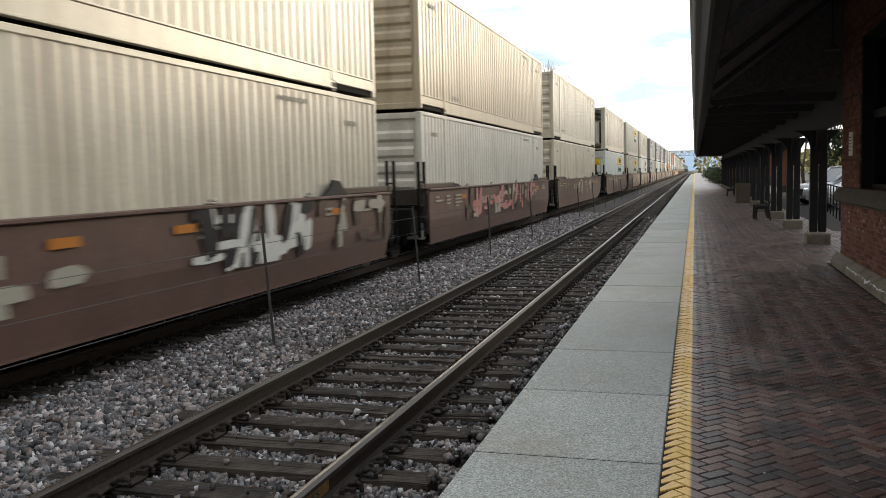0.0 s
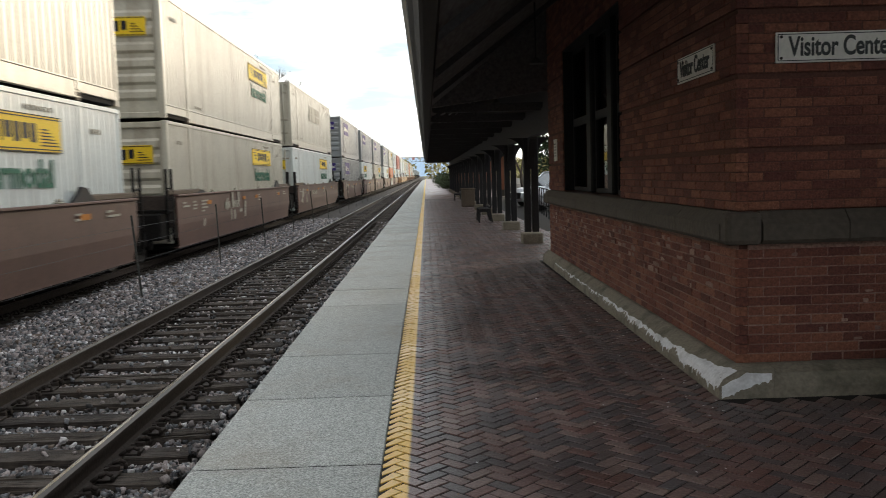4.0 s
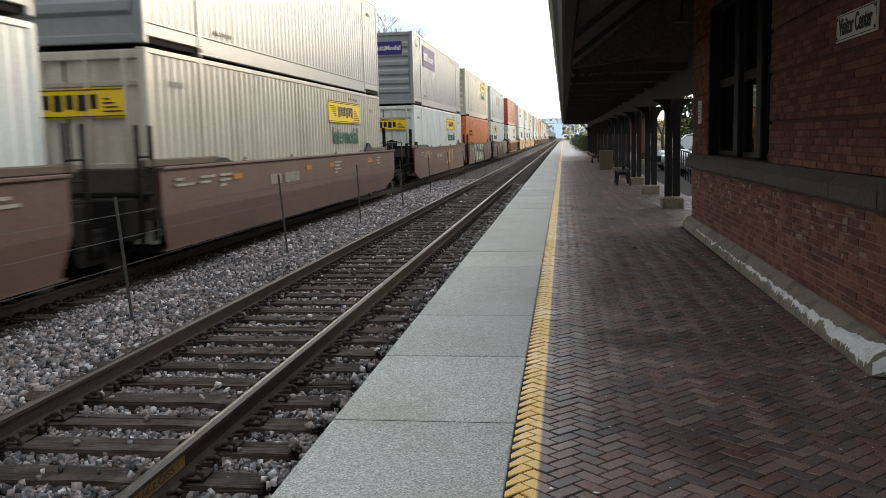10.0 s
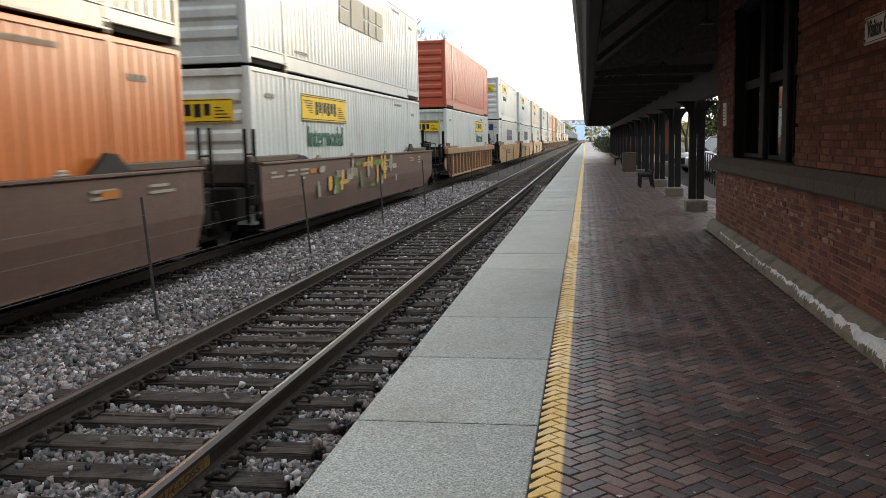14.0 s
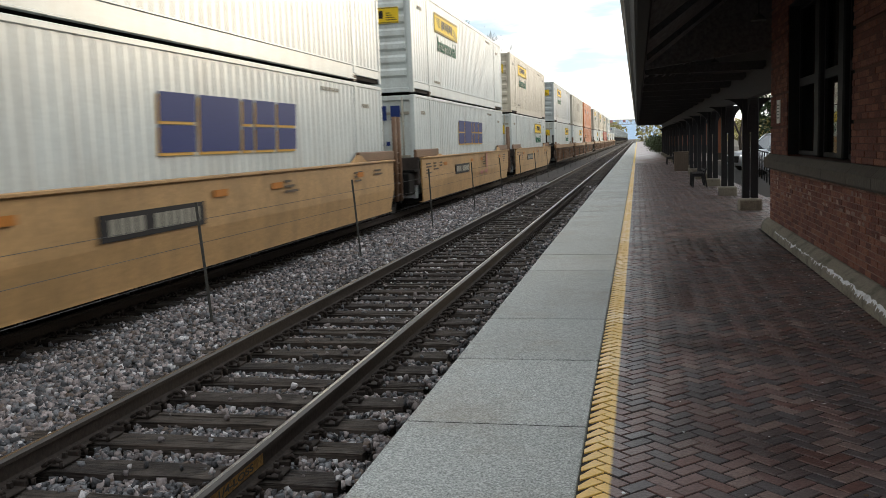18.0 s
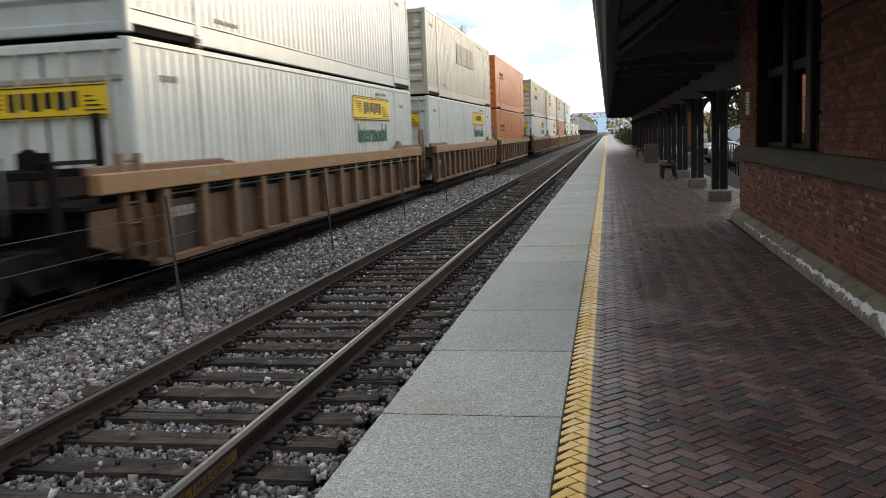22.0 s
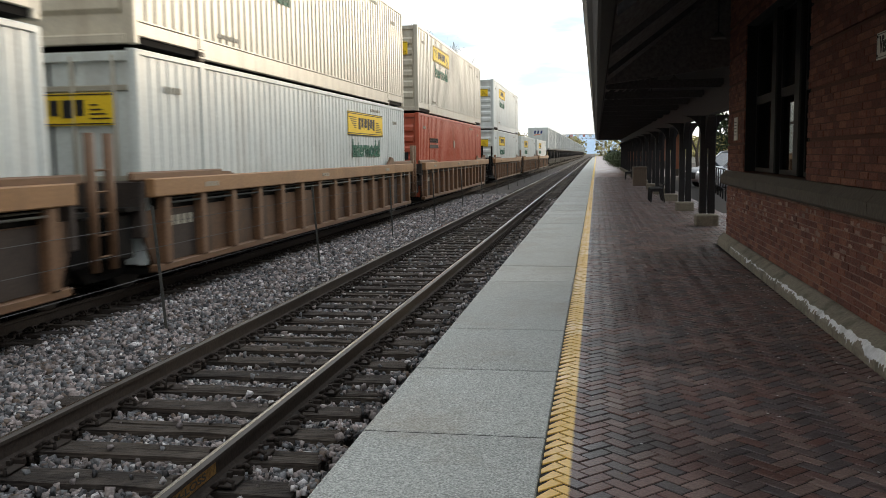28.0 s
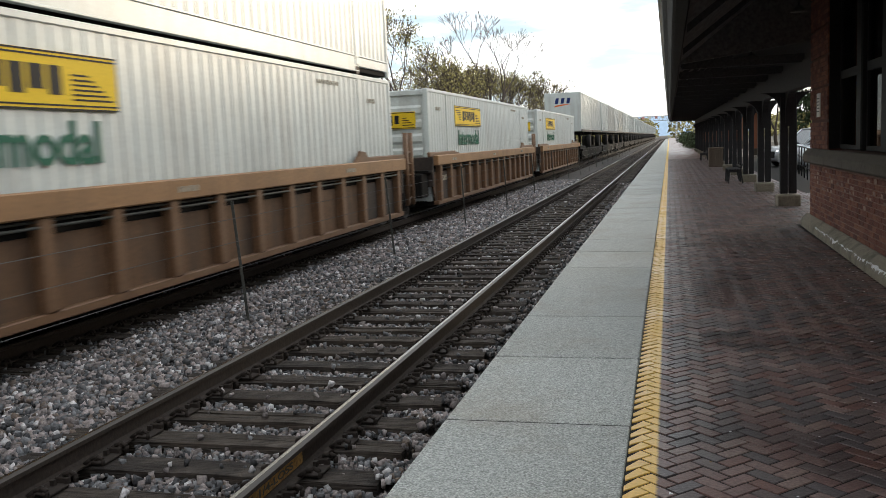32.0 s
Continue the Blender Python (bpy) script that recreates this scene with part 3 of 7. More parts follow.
def pavers():
    """Herringbone brick paving, laid at 45 degrees to the track; its edge along the slabs is painted yellow."""
    p = empty("brick_paving")
    tagged(p, "dark red and grey herringbone brick paving, worn and damp", "paving", kind="structure")
    bm = bm_new()
    box(bm, 2.016, 16.0, -8, 420, -0.6, PZ - 0.0065)
    part("bedding", bm, M["joint"], p)
    L, W, g = 0.178, 0.089, 0.0125
    c = math.sqrt(0.5)

    def brick(l, w, h, bev):
        b = bm_new()
        vs = []
        for z, s in ((-0.04, 0.0), (h - bev, 0.0), (h, bev)):
            vs.append([b.verts.new((sx * (l / 2 - s), sy * (w / 2 - s), z)) for sx, sy in ((-1, -1), (1, -1), (1, 1), (-1, 1))])
        b.faces.new(vs[2])
        for q in (0, 1):
            for k in range(4):
                b.faces.new((vs[q][k], vs[q][(k + 1) % 4], vs[q + 1][(k + 1) % 4], vs[q + 1][k]))
        return b
    one = bpy.data.meshes.new("brick")
    b = brick(L - g, W - g, 0.0, 0.0022)
    b.to_mesh(one)
    b.free()
    one.materials.append(M["paver"])
    # rotated frame: u along (1,1), v along (-1,1)
    verts, faces = [], []
    singles = 0
    tmpl = [tuple(v.co) for v in one.vertices]
    polys = [tuple(q.vertices) for q in one.polygons]
    R = random.Random(11)

    def place(cu, cv, turned):
        nonlocal singles
        x, y = 2.02 + (cu - cv) * c, 5.0 + (cu + cv) * c
        if not (1.94 < x < 9.0 and 3.2 < y < 62.0):
            return
        if x > 4.33 and 7.9 < y < 18.1:
            return
        if y > 26 and x > 5.6:
            return
        ang = radians(135 if turned else 45) + R.uniform(-0.02, 0.02)
        z = PZ + R.uniform(-0.003, 0.002)
        ca, sa = math.cos(ang), math.sin(ang)
        cut = x < 2.10
        if not cut and singles < 300 and 2.11 < x < 3.6 and 5.0 < y < 7.6:
            ob = new("brick", one)
            ob.matrix_basis = Matrix.Translation((x, y, z)) @ Matrix.Rotation(ang, 4, "Z") @ Matrix.Rotation(R.uniform(-0.02, 0.02), 4, "X")
            ob.parent = p
            singles += 1
            return
        V, F = verts, faces
        k = len(V)
        tilt = R.uniform(-0.014, 0.014)
        for vx, vy, vz in tmpl:
            wx, wy = x + vx * ca - vy * sa, y + vx * sa + vy * ca
            V.append((max(wx, 2.018), wy, z + vz + vy * tilt))
        F.extend(tuple(k + q for q in f) for f in polys)
    n = 700
    for i in range(-n, n):
        for j in range(-n, n):
            # each pair: one brick along u, one along v
            if (i - j) % 4 == 0:
                place((i + 1) * W, (j + 0.5) * W, False)
            if (i - j) % 4 == 3:
                place((i + 0.5) * W, (j + 1) * W, True)
    rest = mesh_from("brick_field", verts, faces, M["paver_far"], p)
    tagged(rest, kind="stuff")
    far = bm_new()
    box(far, 2.018, 2.17, 62.1, 420, PZ - 0.02, PZ)
    part("yellow_line", far, M["yellow"], p)
    far = bm_new()
    box(far, 2.174, 9.0, 62.1, 420, PZ - 0.02, PZ - 0.002)
    part("far_paving", far, M["paver_far"], p)


ground()
ballast()
stones()
track("near_track", NEAR_X, 150, "near track with wooden ties and rusty rails")
track("far_track", FAR_X, 60, "far track with wooden ties, under the train")
slabs()

# ---- the brick station, its roof and what stands on the platform ----
WX, WY0, WY1 = 4.56, 8.2, 17.75       # wall towards the track, its near and far ends
BX = 4.36                              # face of the concrete plinth
WIN = (11.95, 16.1, 1.47, 3.72)        # window opening: y0, y1, z0, z1
GROOVES = (1.905, 2.385, 2.865, 3.345, 3.825)


def text(body, size, m, mat, parent, name, depth=0.002):
    cu = bpy.data.curves.new(name, "FONT")
    cu.body, cu.size, cu.extrude, cu.align_x, cu.align_y = body, size, depth, "CENTER", "CENTER"
    cu.offset = size * 0.02
    cu.materials.append(mat)
    ob = new(name, cu)
    ob.matrix_basis = m
    ob.parent = parent
    return ob


def brick_courses(spans, z_from, z_to, axis, face, out, singles, parent, holes=(), seed=1):
    """Running-bond bricks on one wall face. spans: (from, to) along the wall; out: the sign of the outward normal; returns joined geometry."""
    R = random.Random(seed)
    BL, BH, g, dep = 0.236, 0.0705, 0.0065, 0.09
    verts, faces, raked = [], [], []
    count = 0
    z, row = z_from, 0
    while z + BH <= z_to + 0.01:
        if any(abs(z - q) < 0.03 for q in GROOVES):
            raked.append((z - 0.006, z + 0.034))          # a deep raked joint
            z += 0.034
        parts = []
        for a0, a1 in spans:
            cut = [h for h in holes if h[2] - 0.03 < z + BH / 2 < h[3] and a0 < h[0] < a1]
            parts += [(a0, cut[0][0]), (cut[0][1], a1)] if cut else [(a0, a1)]
        for a0, a1 in parts:
            a = a0 - (BL / 2 if row % 2 else 0)
            while a < a1 - 0.02:
                p, q = max(a, a0), min(a + BL - g, a1)
                a += BL
                if q - p < 0.03:
                    continue
                mid = (p + q) / 2
                proud = R.uniform(-0.004, 0.004)
                if singles and count < singles[0] and singles[1] <= mid <= singles[2] and singles[3] <= z <= singles[4]:
                    me = kept_brick(round(q - p, 2))
                    ob = new("brick", me)
                    if axis == "y":
                        ob.matrix_basis = pose(face + out * proud, mid, z + BH / 2, 0, 0, 90 if out > 0 else -90)
                    else:
                        ob.matrix_basis = pose(mid, face + out * proud, z + BH / 2, 0, 0, 180 if out > 0 else 0)
                    ob.parent = parent
                    count += 1
                    continue
                k = len(verts)
                d0, d1, c = face + out * proud, face - out * dep, 0.006
                for d, s in ((d1, 0.0), (d0 - out * c, 0.0), (d0, c)):
                    for u, w in ((p + s, z + s), (q - s, z + s), (q - s, z + BH - g - s), (p + s, z + BH - g - s)):
                        verts.append((d, u, w) if axis == "y" else (u, d, w))
                quad = [(8, 9, 10, 11)] + [(i, (i + 1) % 4, 4 + (i + 1) % 4, 4 + i) for i in range(4)] + [(4 + i, 4 + (i + 1) % 4, 8 + (i + 1) % 4, 8 + i) for i in range(4)]
                flip = (axis == "y" and out < 0) or (axis == "x" and out > 0)
                faces.extend(tuple(k + v for v in (f[::-1] if flip else f)) for f in quad)
        z += BH
        row += 1
    # mortar almost flush with the bricks, left out at the raked joints
    edges = [z_from] + [q for pair in raked for q in pair] + [z_to]
    bed = bm_new()
    for lo, hi in zip(edges[::2], edges[1::2]):
        for a0, a1 in spans:
            cut = [h for h in holes if a0 < h[0] < a1 and h[2] - 0.05 < hi and lo < h[3]]
            for p, q in [(a0, cut[0][0]), (cut[0][1], a1)] if cut else [(a0, a1)]:
                d = sorted((face - out * 0.005, face - out * 0.024))
                if axis == "y":
                    box(bed, d[0], d[1], p + 0.006, q - 0.006, lo, hi)
                else:
                    box(bed, p, q, d[0], d[1], lo, hi)
    tagged(part("mortar_joints", bed, M["mortar_pale"] if z_to < 1.3 else M["mortar"], parent, "flush mortar"), kind="stuff")
    return verts, faces


_bricks = {}


def kept_brick(length):
    """A brick whose face looks along -y, its face at y = 0."""
    if length not in _bricks:
        b = bm_new()
        c, h, l = 0.005, 0.0625, length
        vs = []
        for y, s in ((0.09, 0.0), (c, 0.0), (0.0, c)):
            vs.append([b.verts.new((sx * (l / 2 - s), y, sz * (h / 2 - s) - 0.005)) for sx, sz in ((-1, -1), (1, -1), (1, 1), (-1, 1))])
        b.faces.new(vs[2])
        for q in (0, 1):
            for k in range(4):
                b.faces.new((vs[q][k], vs[q][(k + 1) % 4], vs[q + 1][(k + 1) % 4], vs[q + 1][k]))
        me = bpy.data.meshes.new("brick")
        b.to_mesh(me)
        b.free()
        me.materials.append(M["brick"])
        _bricks[length] = me
    return _bricks[length]


def ragged_coat(bm, prof, a0, a1, upper, lower, place, seed, step=0.04):
    """A flaking coat over a folded profile: torn along both edges. upper, lower: how far down the profile it runs (0 to 1)."""
    lens = [0.0]
    for p, q in zip(prof, prof[1:]):
        lens.append(lens[-1] + math.hypot(q[0] - p[0], q[1] - p[1]))

    def at(u):
        d = max(0.0, min(1.0, u)) * lens[-1]
        for i in range(len(prof) - 1):
            if d <= lens[i + 1] + 1e-9:
                f = (d - lens[i]) / max(1e-9, lens[i + 1] - lens[i])
                return tuple(prof[i][k] + (prof[i + 1][k] - prof[i][k]) * f for k in (0, 1))
        return prof[-1]
    n, rows = int(abs(a1 - a0) / step), []
    for i in range(n + 1):
        a = a0 + (a1 - a0) * i / n
        q = i / n
        u0 = upper(q) + 0.10 * noise.noise((a * 5, seed, 0)) + 0.05 * noise.noise((a * 19, seed, 5))
        u1 = max(u0 + 0.01, lower(q) + 0.22 * noise.noise((a * 3.1, seed, 9)) + 0.12 * noise.noise((a * 15, seed, 2)) + 0.30 * max(0.0, noise.noise((a * 33, seed, 4))))
        rows.append([bm.verts.new(place(a, *at(u0 + (u1 - u0) * k / 6))) for k in range(7)])
    for r0, r1 in zip(rows, rows[1:]):
        for k in range(6):
            bm.faces.new((r0[k], r0[k + 1], r1[k + 1], r1[k]))


def station():
    s = empty("station_house")
    tagged(s, "red brick station house with stone belt and dark windows", "building")
    wy0, wy1, wz0, wz1 = WIN
    x0, x1 = WX + 0.026, WX + 0.36
    top = 5.2

    def piece(name, *b):
        bm = bm_new()
        box(bm, *b)
        return part(name, bm, M["mortar"], s)
    track_wall = piece("wall", x0, x1, WY0 + 0.026, wy0, 0.2, top)
    piece("wall", x0, x1, wy1, WY1 - 0.012, 0.2, top)
    piece("wall", x0, x1, wy0, wy1, 0.2, wz0 - 0.02)
    piece("wall", x0, x1, wy0, wy1, wz1, top)
    end_wall = piece("wall", x1, 6.13, WY0 + 0.026, WY0 + 0.36, 0.2, top)
    piece("wall", 7.25, 12.0, WY0 + 0.012, WY0 + 0.36, 0.2, top)
    piece("wall", 6.13, 7.25, WY0 + 0.012, WY0 + 0.36, 2.75, top)
    piece("wall", x1, 12.0, WY1 - 0.36, WY1 - 0.012, 0.2, top)
    piece("wall", 11.7, 12.0, WY0 + 0.36, WY1 - 0.36, 0.2, top)
    # plinth in cast lengths, with a sloping top
    prof = [(BX, PZ - 0.3), (BX, 0.20), (BX + 0.04, 0.265), (WX - 0.03, 0.335), (WX + 0.2, 0.335), (WX + 0.2, PZ - 0.3)]

    def taper(x, y):
        return x + 0.085 * max(0.0, y - 8.0) / 10.0 * max(0.0, min(1.0, (WX - x) / 0.2))
    cuts = [WY0 - 0.22, 10.4, 12.9, 15.3, WY1 + 0.22]
    for a, b2 in zip(cuts, cuts[1:]):
        bm = bm_new()
        prism(bm, prof, "y", a + 0.004, b2 - 0.004)
        for v in bm.verts:
            v.co.x = taper(v.co.x, v.co.y)
        part("plinth", bm, M["concrete_old"], s, "stained concrete plinth")
    bm = bm_new()
    prism(bm, [(WY0 - 0.22, PZ - 0.3), (WY0 - 0.22, 0.20), (WY0 - 0.16, 0.29), (WY0 - 0.03, 0.335), (WY0 + 0.1, 0.335), (WY0 + 0.1, PZ - 0.3)], "x", WX + 0.2, 5.72)
    part("plinth", bm, M["concrete_old"], s, "stained concrete plinth")
    bm = bm_new()
    down = [(WX - 0.033, 0.339), (BX + 0.037, 0.269), (BX - 0.004, 0.202), (BX - 0.004, 0.13)]
    ragged_coat(bm, down, WY0 - 0.2, 12.6, lambda q: 0.52 - 0.42 * (1 - q) ** 7, lambda q: 0.60 + 0.16 * (1 - q) ** 2, lambda a, x, z: (taper(x, a), a, z), 3, 0.02)
    ragged_coat(bm, down, 12.7, 16.4, lambda q: 0.58, lambda q: 0.60, lambda a, x, z: (taper(x, a), a, z), 13)
    down2 = [(WY0 - 0.2205, 0.325), (WY0 - 0.2205, 0.13)]
    ragged_coat(bm, down2, BX + 0.02, 4.74, lambda q: 0.52 - 0.9 * min(0.5, q), lambda q: 0.92 - 0.55 * q, lambda a, y, z: (a, y, z), 6, 0.012)
    part("flaking_paint", bm, M["limewash"], s, "flaking white paint on the plinth")
    # belt course, one stone after another
    pr = [(WX - 0.10, 1.245), (WX - 0.10, 1.36), (WX - 0.02, 1.452), (WX + 0.03, 1.452), (WX + 0.03, 1.215), (WX - 0.07, 1.215)]
    cuts = [WY0 + 0.06, 9.4, 10.7, 11.7, 13.0, 14.4, 15.8, 16.4, 17.2, WY1 + 0.1]
    for i, (a, b2) in enumerate(zip(cuts, cuts[1:])):
        bm = bm_new()
        prism(bm, pr, "y", a + 0.004, b2 - 0.004)
        part("belt_stone", bm, M["sandstone"], s)
    cor = bm_new()
    box(cor, WX - 0.105, WX + 0.16, WY0 - 0.105, WY0 + 0.06, 1.212, 1.45, bevel=0.035, segments=2)
    part("belt_stone", cor, M["sandstone"], s)
    pr2 = [(WY0 - 0.10, 1.245), (WY0 - 0.10, 1.36), (WY0 - 0.02, 1.452), (WY0 + 0.03, 1.452), (WY0 + 0.03, 1.215), (WY0 - 0.07, 1.215)]
    for a, b2 in ((WX + 0.16, 5.35), (5.35, 6.1)):
        bm = bm_new()
        prism(bm, pr2, "x", a + 0.004, b2 - 0.004)
        part("belt_stone", bm, M["sandstone"], s)
    # bricks: the corner towards the platform singly, the rest joined
    hole = [(wy0, wy1, wz0, wz1)]
    all_v, all_f = [], []
    for args in (([(WX + 0.092, 6.12)], 0.335, 1.21, "x", WY0, -1, (110, 4.5, 6.2, 0.3, 1.3), end_wall, (), 2),
                 ([(WX + 0.092, 6.12)], 1.46, top, "x", WY0, -1, (90, 4.5, 6.2, 1.4, 2.7), end_wall, (), 3),
                 ([(WY0, WY1)], 0.335, 1.21, "y", WX, -1, (60, 8.2, 9.9, 0.3, 1.3), track_wall, (), 4),
                 ([(WY0, WY1)], 1.46, top, "y", WX, -1, (40, 8.2, 9.4, 1.4, 2.6), track_wall, hole, 5)):
        v, f = brick_courses(*args)
        k = len(all_v)
        all_v += v
        all_f += [tuple(k + q for q in one) for one in f]
    tagged(mesh_from("brickwork", all_v, all_f, M["brick_far"], s), kind="stuff")
    # pale patches of lime on some brick faces
    bm = bm_new()
    R = random.Random(21)
    for k in range(70):
        y, z = R.uniform(8.4, 17.4), R.uniform(0.75, 1.2)
        w, h = R.uniform(0.04, 0.2), R.uniform(0.025, 0.056)
        z = 0.335 + round((z - 0.335) / 0.0705) * 0.0705 + 0.004
        ring = [bm.verts.new((WX - 0.005 - 0.0001 * k, y + w * a + R.uniform(-0.01, 0.01), z + h * b2 + R.uniform(-0.008, 0.008))) for a, b2 in ((0, 0), (0.5, -0.05), (1, 0.1), (1, 0.9), (0.45, 1.0), (0, 0.9))]
        bm.faces.new(ring)
    for k in range(20):
        line = k % 2 == 0        # mortar smears along the joints, and stains on brick faces
        xx, z = R.uniform(WX + 0.03, 5.95), 0.335 + R.randint(1, 11) * 0.0705 + (-0.006 if line else 0.006)
        w, h = (R.uniform(0.06, 0.2), 0.007) if line else (R.uniform(0.02, 0.08), R.uniform(0.015, 0.04))
        ring = [bm.verts.new((xx + w * a + R.uniform(-0.008, 0.008), WY0 - 0.0055 - 0.0003 * k, z + h * b2 + R.uniform(-0.003, 0.003))) for a, b2 in ((0, 0), (0.5, -0.05), (1, 0.1), (1, 0.9), (0.45, 1.0), (0, 0.9))]
        bm.faces.new(ring)
    tagged(part("lime_bloom", bm, M["lime"], s, "pale lime stains on bricks"), kind="stuff")
    # window: reveal, frame, mullions, panes
    w = bm_new()
    box(w, WX + 0.02, WX + 0.36, wy0 + 0.03, wy1 - 0.03, wz1 - 0.03, wz1 + 0.001)
    win = part("window", w, M["sash"], s, "dark timber three-light window")
    for a, b2 in ((wy0 - 0.001, wy0 + 0.03), (wy1 - 0.03, wy1 + 0.001)):
        w = bm_new()
        box(w, WX + 0.02, WX + 0.36, a, b2, wz0, wz1)
        part("jamb", w, M["sash"], win)
    fx0, fx1 = WX + 0.17, WX + 0.25
    lights = [(wy0 + 0.03, 12.85), (13.14, 14.25), (14.56, wy1 - 0.03)]
    for a, b2 in ((12.85, 13.14), (14.25, 14.56)):
        bm = bm_new()
        box(bm, WX + 0.10, WX + 0.27, a, b2, wz0, wz1 - 0.03, bevel=0.02)
        part("mullion", bm, M["sash"], win)
    for a, b2 in lights:
        for z0, z1 in ((wz0, 2.55), (2.55, wz1 - 0.03)):
            bm = bm_new()
            t = 0.06
            for q in ((fx0, fx1, a, a + t, z0, z1), (fx0, fx1, b2 - t, b2, z0, z1), (fx0, fx1, a + t, b2 - t, z0, z0 + t), (fx0, fx1, a + t, b2 - t, z1 - t, z1)):
                box(bm, *q)
            part("sash", bm, M["sash"], win)
            bm = bm_new()
            box(bm, fx0 + 0.03, fx0 + 0.036, a + t - 0.005, b2 - t + 0.005, z0 + t - 0.005, z1 - t + 0.005)
            part("pane", bm, M["glass"], win).visible_shadow = False
    bm = bm_new()
    for k in range(5):
        box(bm, 5.2 + 0.012 * (k % 2), 5.23 + 0.012 * (k % 2), 14.55 + 0.03 * k, 14.58 + 0.03 * k, 1.5, 2.45)
    part("curtain", bm, M["curtain"], s, "pale curtain edge behind the window")
    # wall and ceiling in near-black sash colour, added so the room reads unlit
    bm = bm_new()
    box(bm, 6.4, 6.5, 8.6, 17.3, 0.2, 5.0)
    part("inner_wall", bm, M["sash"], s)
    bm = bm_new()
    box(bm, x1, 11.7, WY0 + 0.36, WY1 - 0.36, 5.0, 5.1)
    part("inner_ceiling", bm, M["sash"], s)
    # door and its frame on the end wall
    bm = bm_new()
    for q in ((6.13, 6.22, WY0 + 0.05, WY0 + 0.25, 0.6, 2.75), (7.16, 7.25, WY0 + 0.05, WY0 + 0.25, 0.6, 2.75), (6.22, 7.16, WY0 + 0.05, WY0 + 0.25, 2.66, 2.75)):
        box(bm, *q)
    frame_ob = part("door_frame", bm, M["dark_wood"], s)
    bm = bm_new()
    box(bm, 6.22, 7.16, WY0 + 0.15, WY0 + 0.2, 0.6, 2.66, bevel=0.01)
    part("door", bm, M["dark_wood"], frame_ob)
    return s


def signs():
    for m, turn in (((WX - 0.012, 9.11, 2.615), -90), ((5.32, WY0 - 0.012, 2.615), 0)):
        e = empty("sign_board", pose(*m, 0, 0, turn))
        tagged(e, "white enamel sign board with dark serif lettering", "sign", "visitor centre signs")
        bm = bm_new()
        box(bm, -0.478, 0.478, -0.006, 0.012, -0.108, 0.108, bevel=0.004)
        part("plate", bm, M["white_sign"], e)
        bm = bm_new()
        for q in ((-0.465, 0.465, 0.090, 0.096), (-0.465, 0.465, -0.096, -0.090), (-0.465, -0.459, -0.090, 0.090), (0.459, 0.465, -0.090, 0.090)):
            box(bm, q[0], q[1], -0.008, -0.004, q[2], q[3])
        part("border", bm, M["sign_ink"], e)
        t = text("Visitor Center", 0.172, pose(0, -0.009, 0.0, 90, 0, 0) @ Matrix.Diagonal((0.76, 1.12, 1, 1)), M["sign_ink"], e, "lettering")
        for x in (-0.44, 0.44):
            for z in (-0.075, 0.075):
                bm = bm_new()
                cyl(bm, (x, -0.012, z), (x, -0.004, z), 0.011, seg=8)
                part("screw", bm, M["iron"], e)
    n = empty("notice_plate")
    tagged(n, "narrow pale notice plate fixed to the brick wall", "notice")
    bm = bm_new()
    box(bm, WX - 0.022, WX - 0.004, 16.66, 16.96, 1.96, 2.33, bevel=0.004)
    part("plate", bm, M["white_sign"], n)
    bm = bm_new()
    for k in range(5):
        box(bm, WX - 0.026, WX - 0.020, 16.71, 16.71 + 0.2 - 0.03 * (k % 2), 2.24 - 0.05 * k, 2.255 - 0.05 * k)
    part("print", bm, M["sign_ink"], n)


def steps():
    e = empty("entrance_steps")
    tagged(e, "concrete entrance steps with a cheek wall", "steps")
    for i in range(3):
        bm = bm_new()
        box(bm, 6.0, 7.4, 6.85 + i * 0.3, 7.99, PZ + i * 0.157, PZ + (i + 1) * 0.157, bevel=0.01)
        part("step", bm, M["concrete_old"], e)
    bm = bm_new()
    prism(bm, [(7.98, PZ - 0.05), (7.98, 0.57), (7.5, 0.57), (7.1, 0.36), (7.1, PZ - 0.05)], "x", 5.70, 5.99)
    part("cheek_wall", bm, M["concrete"], e)
    r = empty("stair_railing")
    tagged(r, "black iron railing beside the entrance steps", "railing")
    for y, z0, z1 in ((7.85, 0.57, 1.72), (7.2, 0.41, 1.40)):
        bm = bm_new()
        cyl(bm, (5.80, y, z0), (5.80, y, z1), 0.022)
        part("post", bm, M["black_iron"], r)
    for dz in (0.0, -0.5):
        bm = bm_new()
        cyl(bm, (5.80, 7.9, 1.72 + dz), (5.80, 7.1, 1.36 + dz), 0.024)
        part("rail", bm, M["black_iron"], r)


COLS = [22.2 + 4.95 * i for i in range(14)]
CX = 4.76


